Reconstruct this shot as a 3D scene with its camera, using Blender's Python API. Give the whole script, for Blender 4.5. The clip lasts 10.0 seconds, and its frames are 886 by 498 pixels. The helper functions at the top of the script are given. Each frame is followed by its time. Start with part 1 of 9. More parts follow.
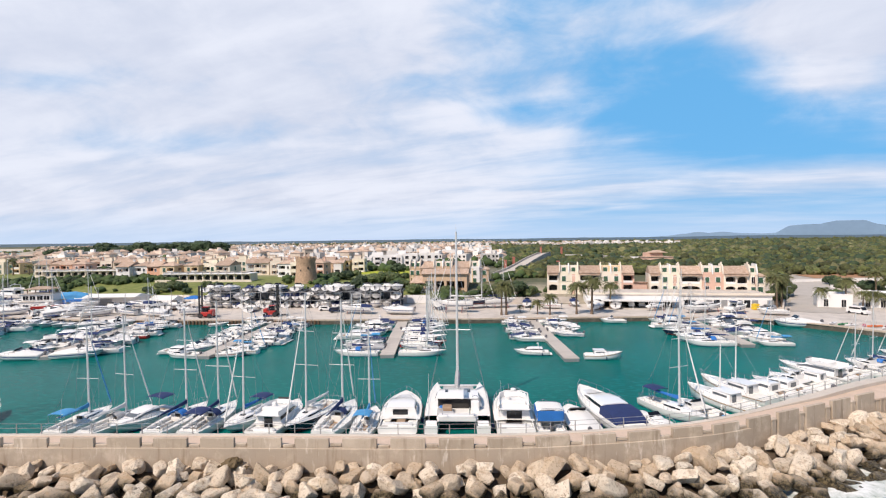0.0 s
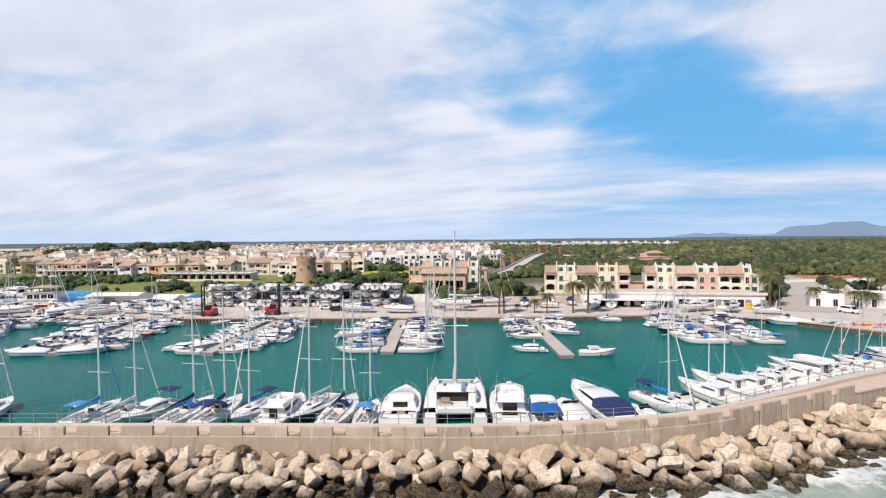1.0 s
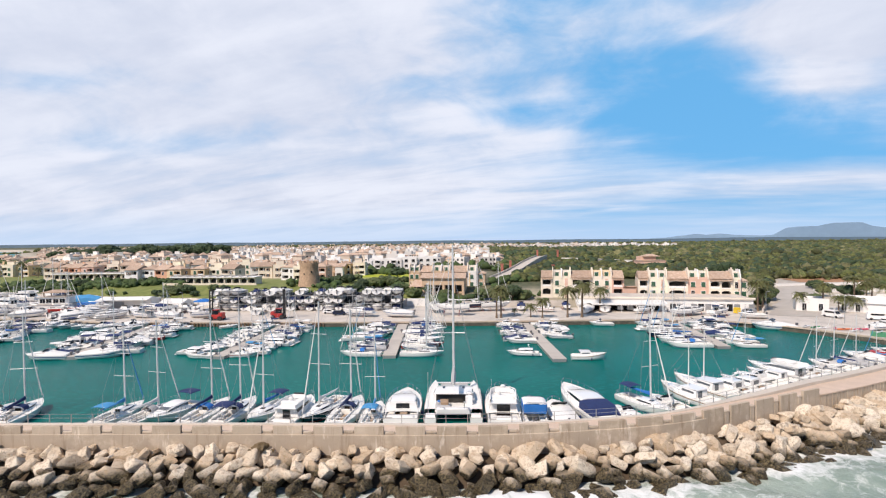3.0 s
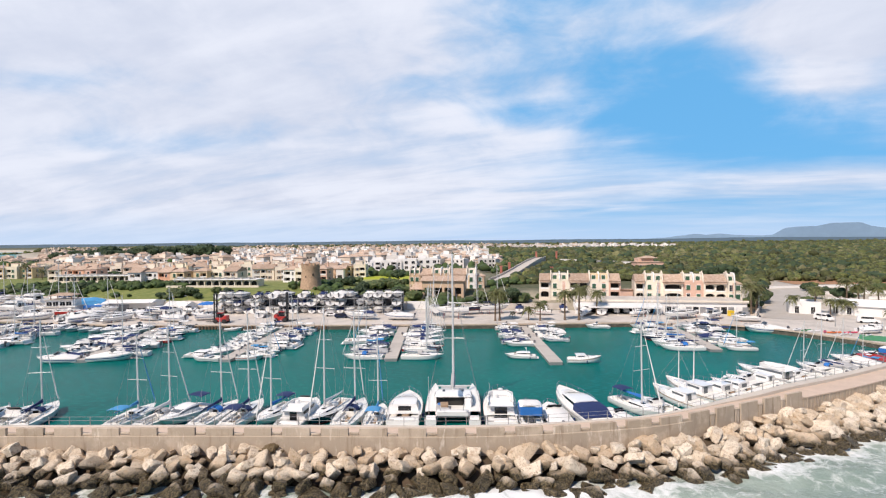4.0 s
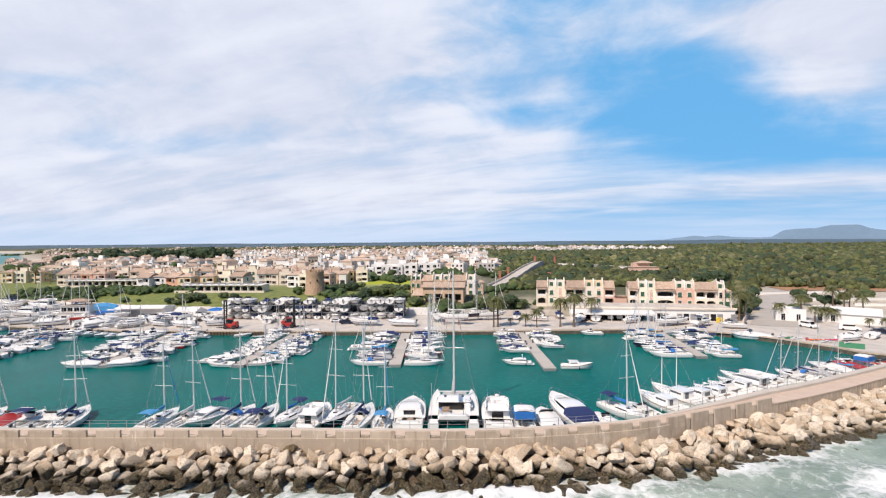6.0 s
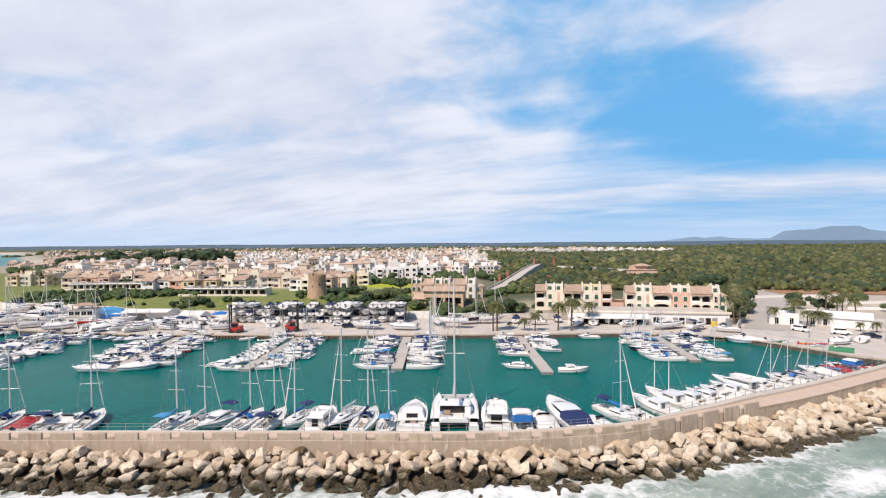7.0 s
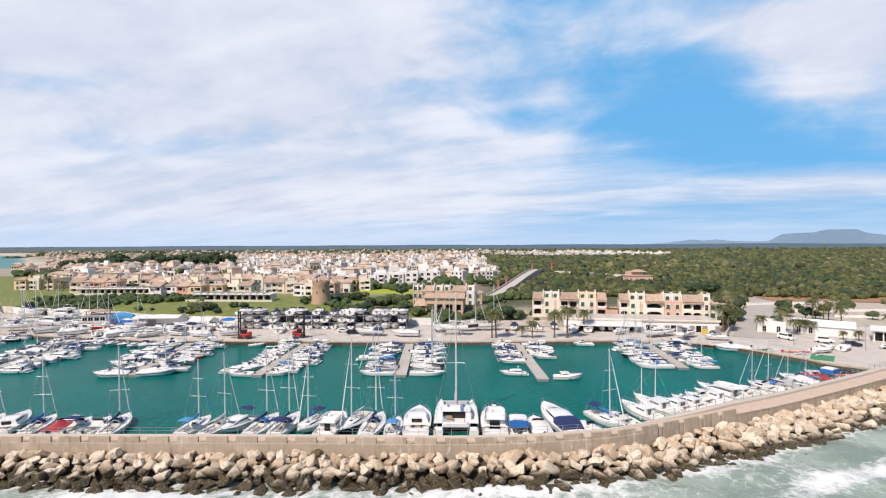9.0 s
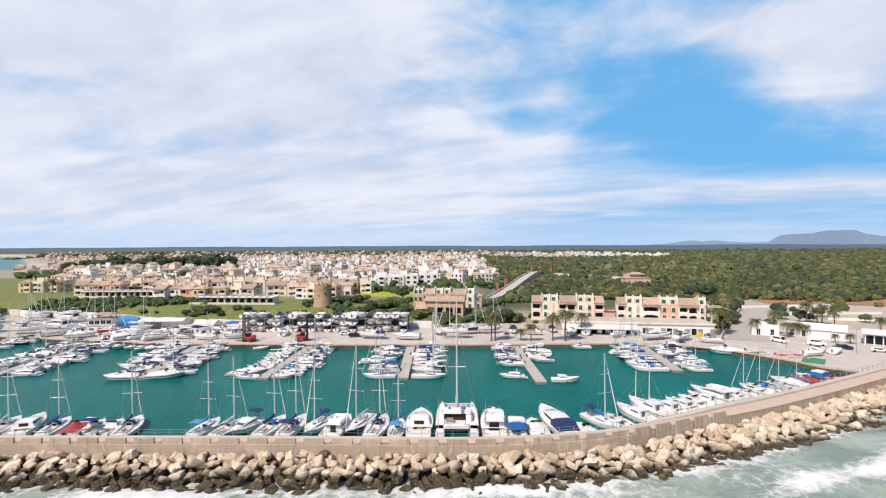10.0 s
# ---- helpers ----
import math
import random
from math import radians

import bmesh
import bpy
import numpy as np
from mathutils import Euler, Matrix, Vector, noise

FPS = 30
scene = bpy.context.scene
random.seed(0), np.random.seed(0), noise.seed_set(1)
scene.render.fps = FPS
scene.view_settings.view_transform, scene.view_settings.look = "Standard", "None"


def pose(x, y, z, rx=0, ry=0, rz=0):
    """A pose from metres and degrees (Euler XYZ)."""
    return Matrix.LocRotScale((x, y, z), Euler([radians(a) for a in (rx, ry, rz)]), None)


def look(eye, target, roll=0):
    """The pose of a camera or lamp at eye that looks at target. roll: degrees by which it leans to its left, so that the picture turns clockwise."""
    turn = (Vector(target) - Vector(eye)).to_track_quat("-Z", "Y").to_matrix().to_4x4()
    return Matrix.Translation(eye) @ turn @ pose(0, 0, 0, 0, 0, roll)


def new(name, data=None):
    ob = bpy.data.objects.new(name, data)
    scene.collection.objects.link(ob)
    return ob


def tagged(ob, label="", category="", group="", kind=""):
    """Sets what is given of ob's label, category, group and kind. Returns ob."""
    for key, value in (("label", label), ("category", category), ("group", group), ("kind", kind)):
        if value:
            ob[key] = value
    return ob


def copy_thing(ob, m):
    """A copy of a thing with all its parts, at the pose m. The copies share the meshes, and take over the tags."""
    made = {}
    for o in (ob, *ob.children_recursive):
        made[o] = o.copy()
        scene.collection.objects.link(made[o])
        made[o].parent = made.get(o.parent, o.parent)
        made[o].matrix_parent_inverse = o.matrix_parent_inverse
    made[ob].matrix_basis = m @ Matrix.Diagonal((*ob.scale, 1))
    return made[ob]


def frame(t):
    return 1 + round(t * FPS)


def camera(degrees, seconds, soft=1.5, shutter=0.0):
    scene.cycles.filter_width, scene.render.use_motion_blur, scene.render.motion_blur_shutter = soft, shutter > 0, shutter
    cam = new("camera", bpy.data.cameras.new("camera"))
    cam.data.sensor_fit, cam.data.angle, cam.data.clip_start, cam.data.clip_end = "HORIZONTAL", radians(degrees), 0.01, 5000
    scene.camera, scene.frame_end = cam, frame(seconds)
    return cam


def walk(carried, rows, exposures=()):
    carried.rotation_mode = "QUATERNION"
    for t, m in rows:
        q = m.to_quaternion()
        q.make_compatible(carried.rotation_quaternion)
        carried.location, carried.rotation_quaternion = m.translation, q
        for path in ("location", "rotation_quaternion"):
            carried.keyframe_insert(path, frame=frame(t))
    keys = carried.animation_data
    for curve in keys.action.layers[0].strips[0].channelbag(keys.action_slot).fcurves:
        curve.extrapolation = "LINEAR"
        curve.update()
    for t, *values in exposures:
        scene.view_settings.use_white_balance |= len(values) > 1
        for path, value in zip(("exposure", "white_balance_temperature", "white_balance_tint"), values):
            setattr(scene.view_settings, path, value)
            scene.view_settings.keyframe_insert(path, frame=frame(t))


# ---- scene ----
cam = camera(82.0, 10.0, 1.2)
PATH = [
    (0, (0.165, 2.64, 21.556), (0.086, 4.638, 21.518), -0.7),
    (0.5, (0.239, 1.519, 21.401), (0.163, 3.517, 21.364), -0.6),
    (1, (0.296, 0.333, 21.374), (0.221, 2.331, 21.338), -0.6),
    (1.5, (0.356, -0.933, 21.603), (0.281, 1.065, 21.567), -0.6),
    (2, (0.426, -2.213, 22.017), (0.352, -0.214, 21.983), -0.6),
    (2.5, (0.511, -3.539, 22.521), (0.437, -1.54, 22.488), -0.6),
    (4, (0.647, -7.897, 24.49), (0.575, -5.898, 24.456), -0.6),
    (4.5, (0.66, -9.462, 25.071), (0.588, -7.464, 25.039), -0.6),
    (5, (0.647, -11.057, 25.689), (0.576, -9.058, 25.657), -0.6),
    (5.5, (0.603, -12.637, 26.338), (0.532, -10.639, 26.307), -0.5),
    (7, (0.44, -17.603, 28.495), (0.371, -15.604, 28.469), -0.5),
    (7.5, (0.346, -19.205, 29.122), (0.278, -17.206, 29.099), -0.4),
    (8, (0.211, -20.851, 29.794), (0.144, -18.852, 29.773), -0.3),
    (8.5, (0.12, -22.505, 30.554), (0.054, -20.506, 30.533), -0.3),
    (9, (0.014, -24.183, 31.317), (-0.051, -22.184, 31.297), -0.3),
    (9.5, (-0.091, -25.852, 32.05), (-0.155, -23.853, 32.031), -0.3),
    (10, (-0.192, -27.529, 32.661), (-0.255, -25.53, 32.644), -0.3),
]
walk(cam, [(t, look(eye, target, roll)) for t, eye, target, roll in PATH], [(0.0, -0.05, 6500, 16), (10.0, -0.05, 6500, 16)])

# ---- sky, sun ----
SUN_AZ, SUN_EL = radians(217.0), radians(48.0)   # azimuth clockwise from +y
world = bpy.data.worlds.new("sky")
scene.world = world
world.use_nodes = True
wt = world.node_tree
wt.nodes.clear()


def wn(kind, **inputs):
    n = wt.nodes.new(kind)
    for k, v in inputs.items():
        n.inputs[int(k[1:])].default_value = v
    return n


def wm(op, a, b=None, c=None, clamp=False):
    """A math node of the world; arguments are numbers or sockets."""
    n = wt.nodes.new("ShaderNodeMath")
    n.operation, n.use_clamp = op, clamp
    for i, v in enumerate((a, b, c)):
        if v is None:
            continue
        if isinstance(v, (int, float)):
            n.inputs[i].default_value = v
        else:
            wt.links.new(v, n.inputs[i])
    return n.outputs[0]


def wstep(v, lo, hi):
    n = wt.nodes.new("ShaderNodeMapRange")
    n.interpolation_type = "SMOOTHSTEP"
    wt.links.new(v, n.inputs[0])
    for i, v in ((1, lo), (2, hi)):
        if isinstance(v, (int, float)):
            n.inputs[i].default_value = v
        else:
            wt.links.new(v, n.inputs[i])
    return n.outputs[0]


sky = wt.nodes.new("ShaderNodeTexSky")
sky.sky_type, sky.sun_disc = "NISHITA", False
sky.sun_elevation, sky.sun_rotation = SUN_EL, SUN_AZ
sky.air_density, sky.dust_density, sky.ozone_density = 1.0, 0.3, 1.5
tc = wt.nodes.new("ShaderNodeTexCoord")
sep = wt.nodes.new("ShaderNodeSeparateXYZ")
wt.links.new(tc.outputs["Generated"], sep.inputs[0])
dx, dy, dz = sep.outputs
# the cloud sheet, seen in plan: the direction cast on a plane overhead
up = wm("ADD", wm("MAXIMUM", dz, 0.0), 0.15)
pu, pv = wm("DIVIDE", dx, up), wm("DIVIDE", dy, up)
com = wt.nodes.new("ShaderNodeCombineXYZ")
wt.links.new(wm("MULTIPLY", pu, 0.42), com.inputs[0])
wt.links.new(wm("ADD", pv, wm("MULTIPLY", pu, 0.30)), com.inputs[1])


def wnoise(scale, detail, rough, dist, off):
    mp = wt.nodes.new("ShaderNodeMapping")
    wt.links.new(com.outputs[0], mp.inputs[0])
    mp.inputs[1].default_value = (off, off * 0.7, off * 0.3)
    n = wt.nodes.new("ShaderNodeTexNoise")
    wt.links.new(mp.outputs[0], n.inputs["Vector"])
    n.inputs["Scale"].default_value, n.inputs["Detail"].default_value = scale, detail
    n.inputs["Roughness"].default_value, n.inputs["Distortion"].default_value = rough, dist
    return n.outputs[0]


streak, puff, broad = wnoise(1.5, 6, 0.50, 0.5, 3.1), wnoise(3.0, 7, 0.55, 0.4, 7.7), wnoise(0.75, 3, 0.5, 0.3, 1.3)
gen = wt.nodes.new("ShaderNodeMapping")
wt.links.new(tc.outputs["Generated"], gen.inputs[0])
gen.inputs[3].default_value = (1.0, 1.0, 1.9)
lump_n = wt.nodes.new("ShaderNodeTexNoise")
wt.links.new(gen.outputs[0], lump_n.inputs["Vector"])
for key, val in (("Scale", 6.5), ("Detail", 9.0), ("Roughness", 0.56), ("Distortion", 0.30)):
    lump_n.inputs[key].default_value = val
lump = lump_n.outputs[0]
# cover by the compass: a = across / ahead, e = height / ahead
ahead = wm("MAXIMUM", wm("ABSOLUTE", dy), 0.12)
az, el = wm("DIVIDE", dx, ahead), wm("DIVIDE", wm("MAXIMUM", dz, 0.0), ahead)


def blob(a, e, ra, re, gain):
    q = wm("ADD", wm("POWER", wm("DIVIDE", wm("SUBTRACT", az, a), ra), 2.0), wm("POWER", wm("DIVIDE", wm("SUBTRACT", el, e), re), 2.0))
    return wm("MULTIPLY", wm("EXPONENT", wm("MULTIPLY", q, -1.0)), gain)


cover = wm("MULTIPLY", wstep(az, 0.30, -0.30), 0.42)
for row in ((0.76, 0.37, 0.24, 0.075, 0.34), (0.80, 0.44, 0.22, 0.07, 0.20), (0.58, 0.42, 0.14, 0.06, 0.20), (0.68, 0.29, 0.12, 0.03, 0.20), (0.14, 0.19, 0.20, 0.05, 0.20), (0.75, 0.11, 0.60, 0.035, 0.26), (0.25, 0.075, 0.6, 0.04, 0.20),
            (0.17, 0.30, 0.07, 0.045, 0.14), (0.26, 0.40, 0.07, 0.05, 0.13), (0.46, 0.24, 0.22, 0.10, -0.24), (0.10, 0.24, 0.12, 0.02, -0.10), (-0.50, 0.44, 0.40, 0.12, 0.10), (-0.80, 0.33, 0.12, 0.03, -0.20), (-0.60, 0.20, 0.28, 0.03, -0.16), (-0.05, 0.30, 0.10, 0.03, -0.10)):
    cover = wm("ADD", cover, blob(*row))
high = wstep(el, 0.10, 0.26)          # streaks low over the horizon, lumps higher up
lay = wm("ADD", wm("MULTIPLY", streak, wm("SUBTRACT", 0.58, wm("MULTIPLY", high, 0.34))), wm("MULTIPLY", puff, wm("SUBTRACT", 0.40, wm("MULTIPLY", high, 0.20))))
dens = wm("ADD", wm("ADD", lay, wm("MULTIPLY", lump, wm("MULTIPLY", high, 0.78))), wm("MULTIPLY", broad, 0.16))
cloud = wstep(wm("ADD", dens, cover), wm("ADD", 0.48, wm("MULTIPLY", high, 0.07)), wm("ADD", 1.02, wm("MULTIPLY", high, 0.07)))
cloud = wm("MULTIPLY", cloud, wm("MULTIPLY", wm("MULTIPLY", wstep(dy, -0.25, 0.15), wstep(dz, 0.72, 0.45)), 0.92))
# cloud colour: white with soft grey undersides
shade = wt.nodes.new("ShaderNodeMix")
shade.data_type = "RGBA"
wt.links.new(wstep(wm("ADD", wm("ADD", wm("MULTIPLY", puff, 0.35), wm("MULTIPLY", lump, 0.35)), wm("SUBTRACT", wm("MULTIPLY", streak, 0.4), blob(0.80, 0.38, 0.30, 0.16, 0.10))), 0.42, 0.66), shade.inputs[0])
shade.inputs[6].default_value, shade.inputs[7].default_value = (7.0, 7.6, 8.6, 1), (8.9, 9.35, 9.95, 1)
mixc = wt.nodes.new("ShaderNodeMix")
mixc.data_type = "RGBA"
tint = wt.nodes.new("ShaderNodeMix")
tint.data_type, tint.blend_type = "RGBA", "MULTIPLY"
tint.inputs[0].default_value = 1.0
tint.inputs[7].default_value = (0.66, 0.78, 0.88, 1)
azure = wt.nodes.new("ShaderNodeMix")
azure.data_type = "RGBA"
wt.links.new(wm("MULTIPLY", wstep(dy, 0.2, 0.7), 0.85), azure.inputs[0])
azure.inputs[7].default_value = (2.3, 6.7, 10.5, 1)
wt.links.new(sky.outputs[0], azure.inputs[6])
wt.links.new(azure.outputs[2], tint.inputs[6])
wt.links.new(cloud, mixc.inputs[0])
wt.links.new(tint.outputs[2], mixc.inputs[6])
wt.links.new(shade.outputs[2], mixc.inputs[7])
# haze low over the horizon
haze = wt.nodes.new("ShaderNodeMix")
haze.data_type = "RGBA"
wt.links.new(wm("MULTIPLY", wstep(el, 0.085, 0.0), 0.75), haze.inputs[0])
wt.links.new(mixc.outputs[2], haze.inputs[6])
haze.inputs[7].default_value = (5.7, 7.5, 9.6, 1)
bg = wn("ShaderNodeBackground", _1=0.1)
wt.links.new(haze.outputs[2], bg.inputs[0])
wo = wt.nodes.new("ShaderNodeOutputWorld")
wt.links.new(bg.outputs[0], wo.inputs[0])

sun_data = bpy.data.lights.new("sun", "SUN")
sun_data.energy, sun_data.angle, sun_data.color = 5.0, radians(0.6), (1.0, 0.885, 0.74)
sun = new("sun", sun_data)
sun_dir = Vector((math.sin(SUN_AZ) * math.cos(SUN_EL), math.cos(SUN_AZ) * math.cos(SUN_EL), math.sin(SUN_EL)))
sun.matrix_world = look(sun_dir * 300, (0, 0, 0))
scene.view_settings.exposure = 0.0


# ---- materials ----
def mat(name, color, rough=0.6, metal=0.0, vary=0.12, size=1.0, bump=0.0, bump_size=None, each=0.0, coat=0.0, second=None, amount=0.5, island=0.0):
    """A painted, mineral or metal surface: coarse stains and fine grain of about size metres, relief, and a small difference from object to object.
    second: another colour that shows in patches."""
    m = bpy.data.materials.new(name)
    m.use_nodes = True
    nt = m.node_tree
    b = nt.nodes["Principled BSDF"]
    t = nt.nodes.new("ShaderNodeTexCoord")

    def noise_tex(scale, detail, rough_):
        n = nt.nodes.new("ShaderNodeTexNoise")
        nt.links.new(t.outputs["Object"], n.inputs["Vector"])
        n.inputs["Scale"].default_value, n.inputs["Detail"].default_value, n.inputs["Roughness"].default_value = scale, detail, rough_
        return n.outputs[0]

    def math_(op, a, c):
        n = nt.nodes.new("ShaderNodeMath")
        n.operation = op
        for i, v in enumerate((a, c)):
            if isinstance(v, (int, float)):
                n.inputs[i].default_value = v
            else:
                nt.links.new(v, n.inputs[i])
        return n.outputs[0]
    fine, coarse = noise_tex(9.0 / size, 4, 0.6), noise_tex(0.9 / size, 3, 0.55)
    value = math_("ADD", math_("MULTIPLY", fine, 0.9), math_("MULTIPLY", coarse, 1.1))
    value = math_("ADD", math_("MULTIPLY", math_("SUBTRACT", value, 1.0), vary * 2.2), 1.0)
    if each:
        o = nt.nodes.new("ShaderNodeObjectInfo")
        value = math_("MULTIPLY", value, math_("ADD", math_("MULTIPLY", o.outputs["Random"], each), 1.0 - each * 0.5))
    if island:
        ge = nt.nodes.new("ShaderNodeNewGeometry")
        value = math_("MULTIPLY", value, math_("ADD", math_("MULTIPLY", ge.outputs["Random Per Island"], island), 1.0 - island * 0.5))
    base = nt.nodes.new("ShaderNodeMix")
    base.data_type = "RGBA"
    base.inputs[6].default_value = (*color, 1)
    base.inputs[7].default_value = (*(second or color), 1)
    if second:
        r = nt.nodes.new("ShaderNodeMapRange")
        nt.links.new(noise_tex(1.6 / size, 5, 0.65), r.inputs[0])
        r.inputs[1].default_value, r.inputs[2].default_value = 0.62 - amount * 0.3, 0.78 - amount * 0.3
        nt.links.new(r.outputs[0], base.inputs[0])
    mul = nt.nodes.new("ShaderNodeVectorMath")
    mul.operation = "SCALE"
    nt.links.new(base.outputs[2], mul.inputs[0])
    nt.links.new(value, mul.inputs[3])
    nt.links.new(mul.outputs[0], b.inputs["Base Color"])
    b.inputs["Roughness"].default_value, b.inputs["Metallic"].default_value = rough, metal
    b.inputs["Coat Weight"].default_value = coat
    if bump:
        bp = nt.nodes.new("ShaderNodeBump")
        bp.inputs["Strength"].default_value, bp.inputs["Distance"].default_value = min(1.0, bump * 4), (bump_size or size) * 0.12
        nt.links.new(noise_tex(5.0 / (bump_size or size), 6, 0.62), bp.inputs["Height"])
        nt.links.new(bp.outputs[0], b.inputs["Normal"])
    return m


